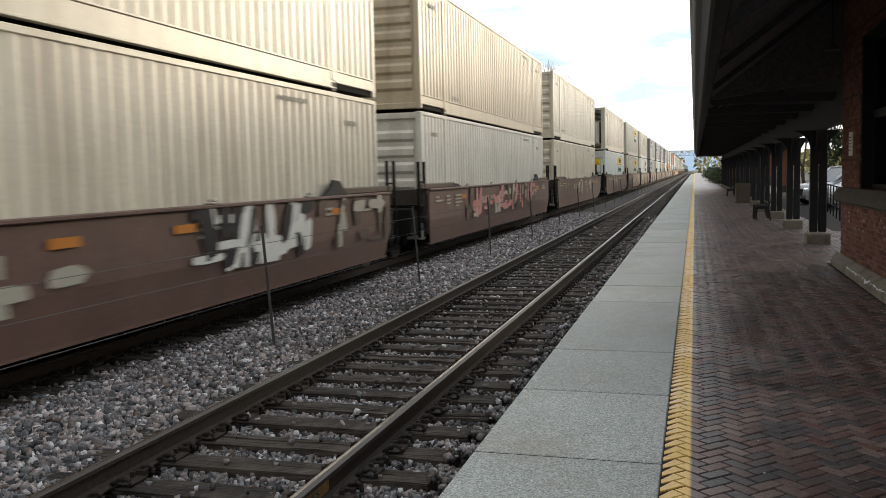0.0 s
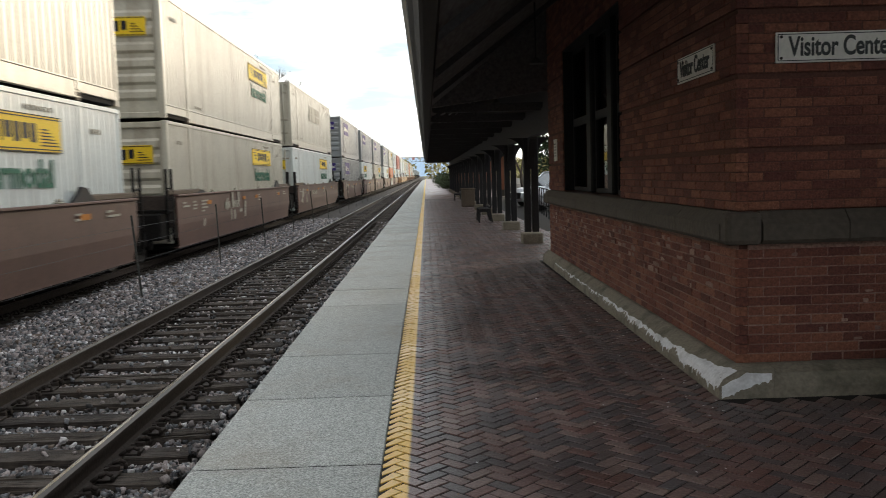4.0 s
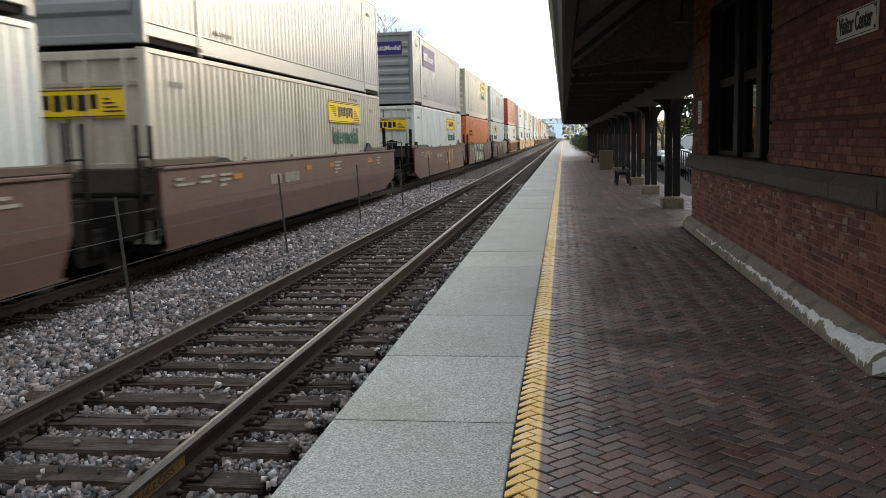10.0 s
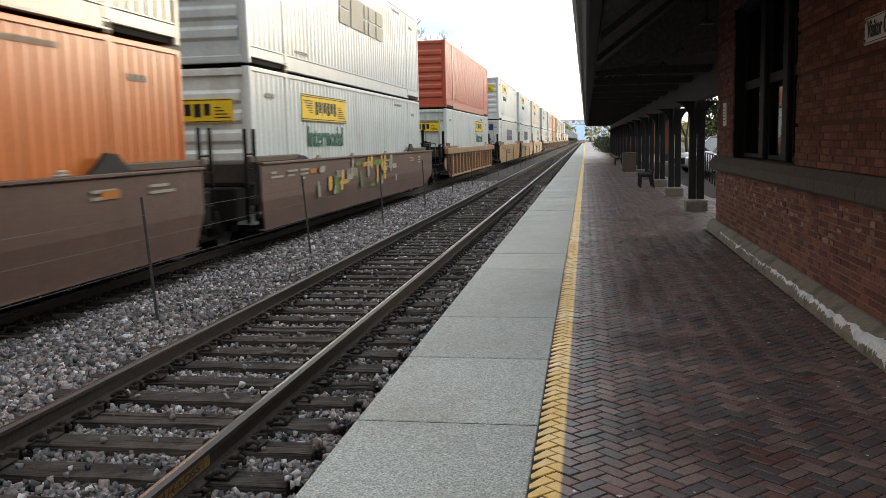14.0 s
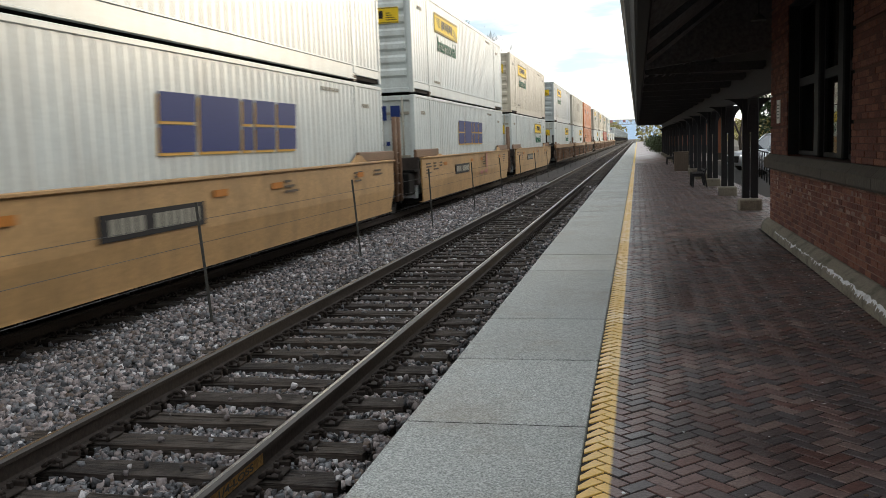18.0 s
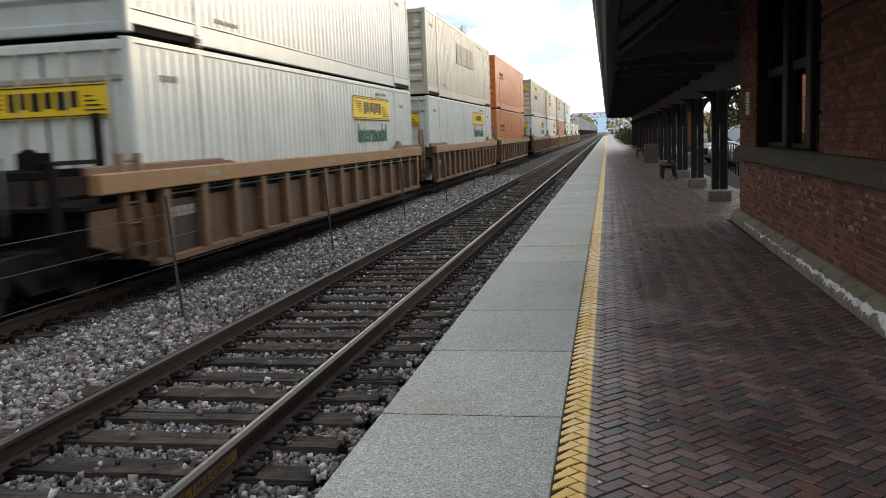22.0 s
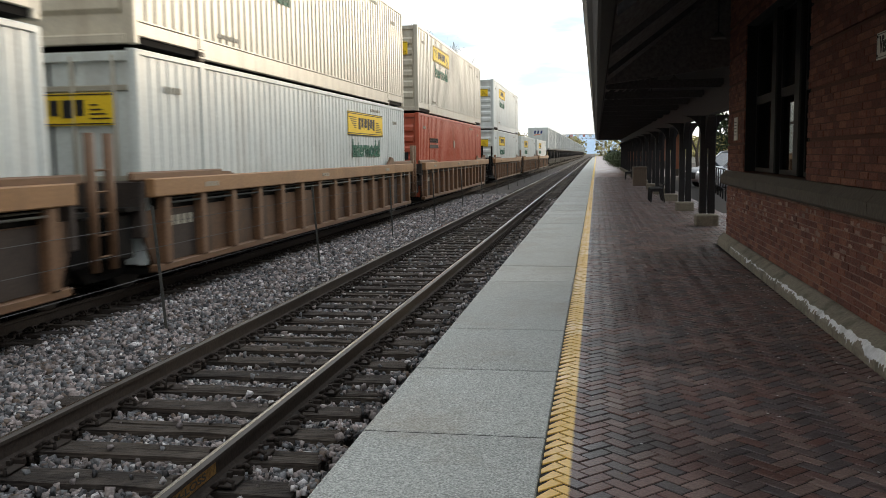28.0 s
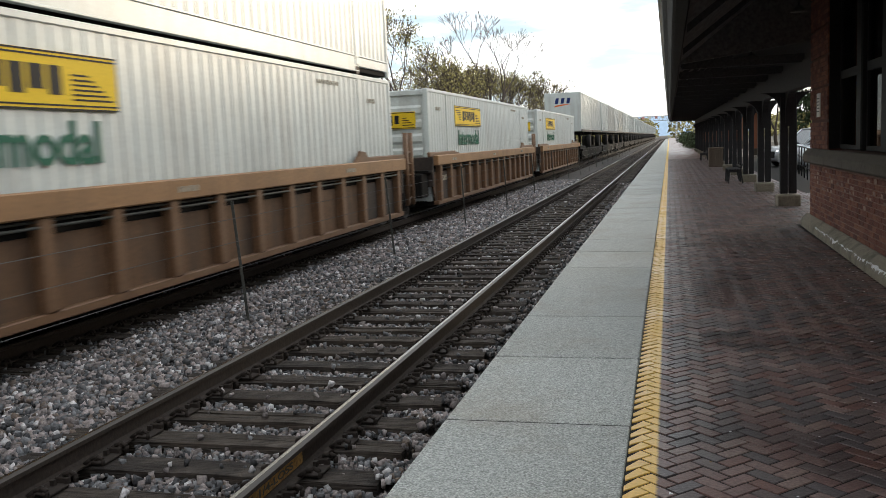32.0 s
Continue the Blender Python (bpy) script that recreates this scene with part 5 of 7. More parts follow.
def container(color, end, logo="", back=False, fold=0.26):
    """A 53-foot box. Origin at the foot of its near end; it runs towards +y. end: doors, ribs or reefer. back: its markings sit near the far end."""
    e = empty("container")
    paint = M["c_" + color]
    L, H = BOX_L, BOX_H
    for s in (1, -1):
        side = lambda bm: folded_side(bm, s * (HW - 0.014), 0.12, L - 0.12, 0.33, H - 0.08, fold, {"orange": 0.012, "grey": 0.013, "salmon": 0.014, "white": 0.015, "pale": 0.015, "red": 0.018}.get(color, 0.024), s)
        put(("side_panel", color, s, fold), side, [paint], e)
        # deep lower rail with a lip along its top; past the stacking posts it is cut away underneath
        put(("bottom_rail", color, s), lambda bm: (box(bm, s * (HW - 0.06) - 0.05, s * (HW - 0.06) + 0.05, 1.9, L - 1.9, 0.03, 0.32, bevel=0.012), box(bm, s * (HW - 0.06) - 0.05, s * (HW - 0.06) + 0.05, 0.1, 1.9, 0.13, 0.32, bevel=0.012),
                                                   box(bm, s * (HW - 0.06) - 0.05, s * (HW - 0.06) + 0.05, L - 1.9, L - 0.1, 0.13, 0.32, bevel=0.012)), [paint], e)
        put(("rail_lip", color, s), lambda bm: (box(bm, s * (HW - 0.02) - 0.024, s * (HW - 0.02) + 0.024, 0.12, L - 0.12, 0.318, 0.345, bevel=0.006), box(bm, s * (HW - 0.02) - 0.02, s * (HW - 0.02) + 0.02, 1.9, L - 1.9, 0.028, 0.06, bevel=0.006)), [paint], e)
        put(("top_rail", color, s), lambda bm: box(bm, s * (HW - 0.042) - 0.042, s * (HW - 0.042) + 0.046, 0.1, L - 0.1, H - 0.085, H, bevel=0.012), [paint], e)
        for y in (0.0, L):
            d = 0.13 if y == 0 else -0.13
            put(("corner_post", color, s, y > 0), lambda bm: box(bm, s * (HW - 0.07) - 0.07, s * (HW - 0.07) + 0.07, min(y, y + d), max(y, y + d), 0.02, H, bevel=0.015), [paint], e)
        for y in (1.98, L - 1.98):
            put(("stacking_post", color, s, y > 3), lambda bm: box(bm, s * (HW - 0.02) - 0.024, s * (HW - 0.02) + 0.024, y - 0.09, y + 0.09, 0.16, H + 0.005, bevel=0.008), [paint], e)
            put(("corner_casting", s, y > 3), lambda bm: box(bm, s * (HW - 0.08) - 0.075, s * (HW - 0.08) + 0.079, y - 0.09, y + 0.09, -0.02, 0.13, bevel=0.01), [M["g_grime"]], e, "dark steel corner casting")
    put(("roof", color), lambda bm: box(bm, -HW + 0.05, HW - 0.05, 0.1, L - 0.1, H - 0.06, H - 0.015), [paint], e)
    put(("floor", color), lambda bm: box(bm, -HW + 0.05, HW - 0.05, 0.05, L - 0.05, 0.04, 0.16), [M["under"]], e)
    for far in (0, 1):
        y, d = (L, -1) if far else (0.0, 1)
        kind = end if not far else "ribs"

        def plate(bm):
            a, b2 = sorted((y + d * 0.06, y + d * 0.10))
            box(bm, -HW + 0.13, HW - 0.13, a, b2, 0.03, H - 0.03)
        put(("end_panel", color, far), plate, [paint], e)
        for z in (0.03, H - 0.16):
            put(("end_beam", color, far, z > 1), lambda bm: box(bm, -HW + 0.14, HW - 0.14, *sorted((y + d * 0.004, y + d * 0.09)), z, z + 0.13, bevel=0.012), [paint], e)
        if kind == "ribs":
            for i in range(6):
                z = 0.42 + i * 0.36

                def rib(bm):
                    a, b2 = y + d * 0.062, y + d * 0.012
                    prism(bm, [(a, z), (b2, z + 0.07), (b2, z + 0.20), (a, z + 0.27)], "x", -HW + 0.2, HW - 0.2)
                put(("end_rib", color, far, i), rib, [paint], e)
        if kind == "doors" and not far:
            for x in (-0.95, -0.35, 0.35, 0.95):
                put(("lock_rod", x), lambda bm: cyl(bm, (x, y + 0.02, 0.08), (x, y + 0.02, H - 0.08), 0.028, seg=6), [M["g_ghost"]], e, "steel door lock rod")
            put(("door_gap", 0), lambda bm: box(bm, -0.02, 0.02, y + 0.05, y + 0.058, 0.1, H - 0.1), [M["g_black"]], e)
            for z in (0.55, 1.15, 2.35):
                put(("door_bar", color, z), lambda bm: box(bm, -HW + 0.16, HW - 0.16, y + 0.03, y + 0.058, z, z + 0.08, bevel=0.01), [M["g_ghost"]], e)
        if kind == "reefer":
            put(("cooling_grille", 0), lambda bm: [box(bm, -1.0, 1.0, -0.02, 0.06, 1.95 + k * 0.085, 2.0 + k * 0.085) for k in range(9)], [M["g_black"]], e, "black slatted cooling grille")
            put(("cooling_unit", 0), lambda bm: box(bm, -0.85, 0.75, -0.10, 0.06, 0.55, 1.8, bevel=0.06), [M["c_beige"]], e, "dirty beige cooling unit")
            put(("hose", 0), lambda bm: cyl(bm, (0.95, 0.0, 0.4), (0.95, 0.0, 1.9), 0.06, seg=8), [M["g_black"]], e)
            put(("fuel_tank", 0), lambda bm: cyl(bm, (-1.0, -0.02, 0.3), (1.0, -0.02, 0.3), 0.16, seg=12), [M["g_grime"]], e)
    marks(e, color, end, logo, back)
    words = {"doors": "with barred rear doors", "ribs": "with a ribbed end", "reefer": "with a black cooling grille"}[end]
    return tagged(e, f"{ {'pale': 'pale grey'}.get(color, color) } folded-steel freight container {words}, on the train", "container", "containers on the train")


_words = {}


def lettering(body, size, m, mat, parent, name, label):
    """A word in raised letters; alike words share one curve."""
    if (body, size) not in _words:
        cu = bpy.data.curves.new(name, "FONT")
        cu.body, cu.size, cu.extrude, cu.align_x, cu.align_y = body, size, 0.004, "CENTER", "CENTER"
        cu.offset, cu.resolution_u = size * 0.02, 3
        cu.materials.append(mat)
        _words[body, size] = cu
    ob = new(name, _words[body, size])
    ob.matrix_basis = m
    ob.parent = parent
    ob["label"] = label
    return ob


def sheet(bm, x, y0, y1, z0, z1, mi=0, t=0.006):
    return box(bm, x - t, x + t, y0, y1, z0, z1, mi=mi)


def marks(e, color, end, logo, back):
    """Advertising painted on the side and the end, as plain shapes in its colours."""
    L, x = BOX_L, HW + 0.004
    f = lambda y: L - y if back else y

    def span(a, b):
        return sorted((f(a), f(b)))
    if logo == "banner":
        a, b2 = span(2.85, 6.3)
        put(("side_banner", back), lambda bm: sheet(bm, x, a, b2, 1.97, 2.55), [M["g_banner"]], e, "yellow banner with dark bars")

        def bars(bm):
            xx, w = x + 0.004, b2 - a
            for z in (1.97, 2.01, 2.49, 2.53):
                sheet(bm, xx, a, b2, z, z + 0.018)
            c = a + 0.27 * w
            for k, wide in enumerate((0.20, 0.17, 0.05, 0.22, 0.20, 0.22, 0.19)):
                sheet(bm, xx, c, c + wide, 2.12 + 0.05 * (k % 2), 2.41)
                c += wide + 0.06
            for k in range(6):
                sheet(bm, xx, a + 0.08 + 0.09 * k, a + 0.72, 2.40 - 0.05 * k, 2.42 - 0.05 * k)
                sheet(bm, xx, b2 - 0.75, b2 - 0.08 - 0.08 * k, 2.07 + 0.05 * k, 2.09 + 0.05 * k)
        put(("banner_lettering", back), bars, [M["g_black"]], e, "dark bars")
        lettering("Intermodal", 0.62, pose(x, (a + b2) / 2, 1.62, 90, 0, 90) @ Matrix.Diagonal((1.02, 1, 1, 1)), M["g_green"], e, "side_lettering", "dark green lettering")
        put(("end_banner", 0), lambda bm: box(bm, -0.95, 0.95, -0.002, 0.01, 1.90, 2.33), [M["g_banner"]], e, "yellow banner with dark bars")

        def endbars(bm):
            c = -0.52
            for k, wide in enumerate((0.12, 0.11, 0.14, 0.13, 0.14, 0.12)):
                box(bm, c, c + wide, -0.008, 0.0, 2.0 + 0.03 * (k % 2), 2.24)
                c += wide + 0.055
            for k in range(4):
                box(bm, -0.9 + 0.06 * k, -0.6, -0.008, 0.0, 2.22 - k * 0.06, 2.24 - k * 0.06)
                box(bm, 0.6, 0.9 - 0.06 * k, -0.008, 0.0, 1.98 + k * 0.06, 2.0 + k * 0.06)
            for z in (1.915, 2.30):
                box(bm, -0.93, 0.93, -0.008, 0.0, z, z + 0.016)
        put(("end_lettering", 0), endbars, [M["g_black"]], e, "dark bars")
    elif logo in ("bird", "faded_bird"):
        ink = M["g_navy"] if logo == "bird" else M["g_ghost"]

        def blocks(bm, d, o):
            c = 6.0 + d
            for w in (0.95, 1.25, 0.35, 0.75, 0.8):
                for z0, z1 in ((1.5, 1.86), (1.91, 2.29)) if w != 1.25 else ((1.5, 2.29),):
                    prism(bm, [(c + 0.1 * (z0 - 1.5), z0 + d), (c + w + 0.1 * (z0 - 1.5), z0 + d), (c + w + 0.1 * (z1 - 1.5), z1 + d), (c + 0.1 * (z1 - 1.5), z1 + d)], "x", x + o - 0.005, x + o + 0.005)
                c += w + 0.12
        if logo == "bird":
            put(("letter_shadow", 0), lambda bm: blocks(bm, -0.04, 0.0), [M["g_gold"]], e, "gold shadow shapes")
        put(("side_shape", logo), lambda bm: blocks(bm, 0.0, 0.006), [ink], e, "dark blue block shapes")

        def endshapes(bm):
            for k in range(5):
                box(bm, -0.95 + k * 0.39, -0.95 + k * 0.39 + 0.27, 0.0, 0.012, 2.2, 2.6)
            for k in range(9):
                box(bm, -0.8 + k * 0.18, -0.8 + k * 0.18 + 0.1, 0.0, 0.012, 1.5, 1.62)
        put(("end_shape", logo), endshapes, [ink], e, "dark blue block shapes")
    elif logo == "parcel":
        a, b2 = span(2.5, 6.0)
        put(("side_panel_mark", back), lambda bm: sheet(bm, x, a, b2, 1.70, 2.58), [M["g_purple"]], e, "purple advertising panel")

        def white(bm):
            for k in range(4):
                sheet(bm, x + 0.004, a + 0.3 + k * 0.26, a + 0.48 + k * 0.26, 1.98, 2.3)
            for k in range(7):
                sheet(bm, x + 0.004, a + 1.5 + k * 0.22, a + 1.62 + k * 0.22, 1.98, 2.2)
        put(("pale_lettering", back), white, [M["g_light"]], e, "white bars")
        put(("end_mark", 0), lambda bm: box(bm, -0.85, 0.85, -0.002, 0.012, 1.98, 2.5), [M["g_purple"]], e, "purple advertising panel")

        def white2(bm):
            for k in range(3):
                box(bm, -0.78 + k * 0.11, -0.78 + k * 0.11 + 0.08, -0.008, 0.0, 2.12, 2.36)
        put(("end_lettering", 1), white2, [M["g_light"]], e, "white bars")
        lettering("MultiModal", 0.26, pose(0.22, -0.005, 2.24, 90, 0, 0), M["g_light"], e, "end_wording", "white lettering")
    elif logo == "haul":
        a = 1.9

        def bars(bm):
            for k in range(9):
                sheet(bm, x, a + k * 0.195, a + k * 0.195 + 0.12, 1.90, 2.06)
            sheet(bm, x, a, a + 1.75, 1.70, 1.82)
        put(("side_lettering", "haul"), bars, [M["g_black"]], e, "black bars")

        def disc(bm):
            cyl(bm, (x - 0.01, 7.45, 1.88), (x + 0.006, 7.45, 1.88), 0.17, seg=20)
        put(("round_mark", 0), disc, [M["g_ghost"]], e, "pale round mark")
        put(("end_lettering", 2), lambda bm: [box(bm, -0.9 + k * 0.21, -0.9 + k * 0.21 + 0.13, -0.002, 0.012, 1.3, 1.55) for k in range(9)], [M["g_black"]], e, "black bars")
    # small number marks near both ends
    dark = M["g_ghost"]

    def numbers(bm):
        for y0 in (0.75, L - 1.55):
            for k in range(4):
                sheet(bm, x, y0 + k * 0.13, y0 + k * 0.13 + 0.07, 2.36, 2.45)
        for k in range(7):
            sheet(bm, x, L - 4.1 + k * 0.15, L - 4.1 + k * 0.15 + 0.08, 2.62, 2.69)
        for k in range(6):
            sheet(bm, x, 2.6 + k * 0.14, 2.6 + k * 0.14 + 0.08, 0.42, 0.49)
    put(("number_mark", "box"), numbers, [dark], e, "small dark number bars")


# ---- well cars ----
def wheelset(bm, y, mi=0):
    for s in (-1, 1):
        cyl(bm, (s * 0.69, y, 0.42), (s * 0.80, y, 0.42), 0.42, seg=20)
        cyl(bm, (s * 0.66, y, 0.42), (s * 0.69, y, 0.42), 0.455, seg=20)
        cyl(bm, (s * 0.80, y, 0.42), (s * 0.88, y, 0.42), 0.14, seg=10)
    cyl(bm, (-0.7, y, 0.42), (0.7, y, 0.42), 0.085, seg=10)


def truck(parent, y):
    t = put(("truck", "bolster"), lambda bm: (box(bm, -1.05, 1.05, -0.2, 0.2, 0.42, 0.70, bevel=0.03), box(bm, -0.35, 0.35, -0.35, 0.35, 0.66, 0.86, bevel=0.04)), [M["under"]], parent,
            "black cast-steel truck", pose(0, y, 0))
    for s in (-1, 1):
        def frame_side(bm):
            x0, x1 = s * 0.94 - 0.06, s * 0.94 + 0.06
            prism(bm, [(-1.12, 0.50), (-1.12, 0.62), (-0.65, 0.70), (0.65, 0.70), (1.12, 0.62), (1.12, 0.50), (0.70, 0.50), (0.40, 0.24), (-0.40, 0.24), (-0.70, 0.50)], "x", x0, x1)
            for q in (-0.14, 0.0, 0.14):
                cyl(bm, (s * 1.02, q, 0.32), (s * 1.02, q, 0.60), 0.055, seg=8)
            for q in (-0.89, 0.89):
                cyl(bm, (s * 0.88, q, 0.42), (s * 1.04, q, 0.42), 0.13, seg=10)
        put(("side_frame", s), frame_side, [M["under"]], t)
    for q in (-0.89, 0.89):
        put(("wheelset", q), lambda bm: wheelset(bm, q), [M["wheel"]], t, "steel wheels on an axle")
    return t


def blobs(bm, x, y0, y1, z0, z1, seed, count):
    """Ragged sprayed patches lying on the car side."""
    R = random.Random(seed)
    for _ in range(count):
        cy, cz = R.uniform(y0, y1), R.uniform(z0, z1)
        wide = R.random() < 0.35
        ry, rz = (R.uniform(0.2, 0.42), R.uniform(0.05, 0.10)) if wide else (R.uniform(0.06, 0.15), R.uniform(0.16, 0.36))
        lean = R.uniform(-0.25, 0.45)
        lift = R.uniform(0.003, 0.009)
        ring = []
        for u, v in ((-1, -0.85), (-0.3, -1.05), (0.8, -0.9), (1.05, 0), (0.9, 0.85), (0.2, 1.08), (-0.85, 0.9), (-1.1, 0.1)):
            z = min(1.47, max(0.66, cz + rz * v * R.uniform(0.85, 1.15)))
            ring.append(bm.verts.new((x + lift, cy + ry * u * R.uniform(0.8, 1.15) + lean * (z - cz), z)))
        bm.faces.new(ring)


def mural(e, x, y0, y1):
    """Tall sprayed letters without meaning: slanted upright stripes, pale and green, with cyan and magenta at both ends."""
    R = random.Random(90)
    order = ["magenta", "cyan", "light", "leaf", "light", "leaf", "cyan", "light", "leaf", "light", "cyan", "magenta"]
    w = (y1 - y0) / len(order)
    for i, shade in enumerate(order):
        bm = bm_new()
        a = y0 + i * w
        edge = i in (0, len(order) - 1)
        lo, hi = (0.55, 1.15) if edge else (0.36 + R.uniform(0, 0.08), 1.47 - R.uniform(0, 0.04))
        left, right = [], []
        for k in range(7):
            z = lo + (hi - lo) * k / 6
            lie = x - 0.016 + 0.002 * (i % 2) - 0.104 * max(0.0, 0.8 - z)
            left.append((lie, a + 0.25 * (z - 1.0) + R.uniform(-0.14, 0.06), z))
            right.append((lie, a + w + 0.25 * (z - 1.0) + R.uniform(-0.06, 0.14), z))
        lv, rv = [bm.verts.new(p) for p in left], [bm.verts.new(p) for p in right]
        for k in range(6):
            bm.faces.new((lv[k], rv[k], rv[k + 1], lv[k + 1]))
        part("mural_stripe", bm, M["g_" + shade], e, shade + " sprayed stripe")
    bm = bm_new()
    blobs(bm, x + 0.008, y0 + 0.8, y1 - 0.8, 0.75, 1.35, 91, 12)
    tagged(part("spray_paint", bm, M["g_black"], e, "black sprayed strokes"), kind="stuff")


def well_car(kind, color, front, rear, tags=()):
    """One unit of a double-stack car; its load starts at y = 0. front and rear: 'joint' (shared truck) or 'coupler'."""
    e = empty("well_car")
    paint = M["c_" + color]
    S = 1.5
    y0 = -1.3 if front == "coupler" else -0.12
    y1 = BOX_L + (1.3 if rear == "coupler" else 0.12)
    for s in (1, -1):
        ends = (front, rear, s)
        if kind == "smooth":
            def sill(bm):
                pts = [(y0, 1.5), (y1, 1.5), (y1, 0.80), (y0, 0.80)]
                prism(bm, pts, "x", s * S - 0.02 * s, s * (S - 0.06))
            put(("side_sill", color) + ends, sill, [paint], e)

            def fold(bm):
                low, high = S - 0.075, S - 0.02
                a = [bm.verts.new((s * (high - o), y, z)) if z > 0.5 else bm.verts.new((s * (low - o), y, z)) for o in (0, 0.03) for y, z in ((y0, 0.80), (y1, 0.80), (y1 - 0.1, 0.55), (BOX_L - 0.1, 0.27), (0.1, 0.27), (y0 + 0.1, 0.55))]
                for i in (2, 5, 8, 11):
                    a[i].co.x = s * (S - 0.047 - (0.03 if i > 5 else 0))
                bm.faces.new(a[:6])
                bm.faces.new(a[6:][::-1])
                for i in range(6):
                    bm.faces.new((a[i], a[(i + 1) % 6], a[6 + (i + 1) % 6], a[6 + i]))
                bmesh.ops.recalc_face_normals(bm, faces=bm.faces)
            put(("lower_plate", color) + ends, fold, [paint], e)
            put(("top_flange", color) + ends, lambda bm: box(bm, s * S - 0.10, s * S + 0.03, y0, y1, 1.46, 1.505, bevel=0.008), [paint], e)
            put(("bottom_flange", color) + ends, lambda bm: box(bm, s * (S - 0.1) - 0.05, s * (S - 0.1) + 0.03, 0, BOX_L, 0.255, 0.285), [paint], e)
        else:
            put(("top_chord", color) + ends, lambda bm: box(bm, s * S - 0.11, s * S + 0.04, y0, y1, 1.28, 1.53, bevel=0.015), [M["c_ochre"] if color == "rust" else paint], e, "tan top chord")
            put(("side_sheet", color) + ends, lambda bm: prism(bm, [(y0, 1.10), (y1, 1.10), (y1, 0.7), (BOX_L - 0.1, 0.30), (0.1, 0.30), (y0, 0.7)], "x", s * (S - 0.12), s * (S - 0.16)), [M["shaded_grimy_" + color]], e, "grimy side sheet, darkened for the recess shade")
            # near-black strip, added to stand for shade in the slot under the chord
            put(("inner_skirt", 0) + ends, lambda bm: box(bm, s * S - s * 0.19 - 0.01, s * S - s * 0.19 + 0.01, y0 + 0.3, y1 - 0.3, 0.9, 1.32), [M["under"]], e, "near-black strip added for the slot's shade")
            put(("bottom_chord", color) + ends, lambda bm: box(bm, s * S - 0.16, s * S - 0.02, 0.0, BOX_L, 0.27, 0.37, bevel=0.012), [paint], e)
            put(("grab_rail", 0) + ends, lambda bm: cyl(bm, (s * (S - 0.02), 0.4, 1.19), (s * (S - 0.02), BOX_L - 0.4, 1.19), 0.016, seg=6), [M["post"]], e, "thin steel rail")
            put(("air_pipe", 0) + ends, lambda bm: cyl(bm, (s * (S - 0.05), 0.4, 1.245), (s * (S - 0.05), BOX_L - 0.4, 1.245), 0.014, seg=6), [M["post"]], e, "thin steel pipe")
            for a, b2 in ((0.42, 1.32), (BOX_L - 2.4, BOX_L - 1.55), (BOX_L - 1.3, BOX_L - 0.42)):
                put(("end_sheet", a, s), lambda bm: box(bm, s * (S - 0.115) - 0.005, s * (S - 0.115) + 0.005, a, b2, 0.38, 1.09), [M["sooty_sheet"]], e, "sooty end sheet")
            if s > 0:
                for k in range(15):
                    y = 0.30 + k * (BOX_L - 0.6) / 14
                    put(("rib", color), lambda bm: box(bm, S - 0.13, S + 0.005, -0.10, 0.10, 0.36, 1.29, bevel=0.02), [paint], e, "", pose(0, y, 0))
            else:
                put(("ribs_far_side", color), lambda bm: [box(bm, -S, -S + 0.13, y - 0.1, y + 0.1, 0.36, 1.29) for y in np.linspace(0.3, BOX_L - 0.3, 15)], [paint], e)
        for y, d in ((0.0, -1), (BOX_L, 1)):
            a, b2 = sorted((y - d * 2.3, y + d * (1.35 if (front if d < 0 else rear) == "coupler" else 0.45)))
            put(("end_guard", color, a, s), lambda bm: box(bm, s * 1.37 - 0.03, s * 1.37 + 0.05, a, b2, 1.50, 1.72 if kind == "smooth" and color == "yellow" else 1.62, bevel=0.02), [M["c_rust"] if color != "brown" else M["g_grime"]], e)
            gy = y - d * 2.35
            ear = M["g_black"] if color == "brown" else paint
            k = {"yellow": 0.4, "brown": 0.65}.get(color, 0.6) * (1.0 if d > 0 else 0.35)
            put(("load_guide", color, d, s), lambda bm: prism(bm, [(gy - 0.5, 1.5), (gy + 0.5, 1.5), (gy + 0.34, 1.5 + 0.14 * k), (gy + 0.16, 1.5 + 0.36 * k), (gy - 0.10, 1.5 + 0.40 * k), (gy - 0.24, 1.5 + 0.22 * k)], "x", s * 1.38, s * 1.44), [ear], e, "load guide plate")
    if color == "brown":
        for y in (3.4, 6.2, 9.9, 12.7):
            put(("latch", 0), lambda bm: (box(bm, 1.41, 1.49, -0.12, 0.12, 1.505, 1.535, bevel=0.01), box(bm, 1.42, 1.48, -0.05, 0.08, 1.53, 1.58, bevel=0.015)), [M["g_ghost"]], e, "worn pale steel latch", pose(0, y, 0))
    for y in (0.3, 2.0, 5.5, 8.1, 10.6, 14.1, 15.85):
        put(("crossmember", 0), lambda bm: box(bm, -1.4, 1.4, -0.25, 0.25, 0.24, 0.32), [M["under"]], e, "", pose(0, y, 0))
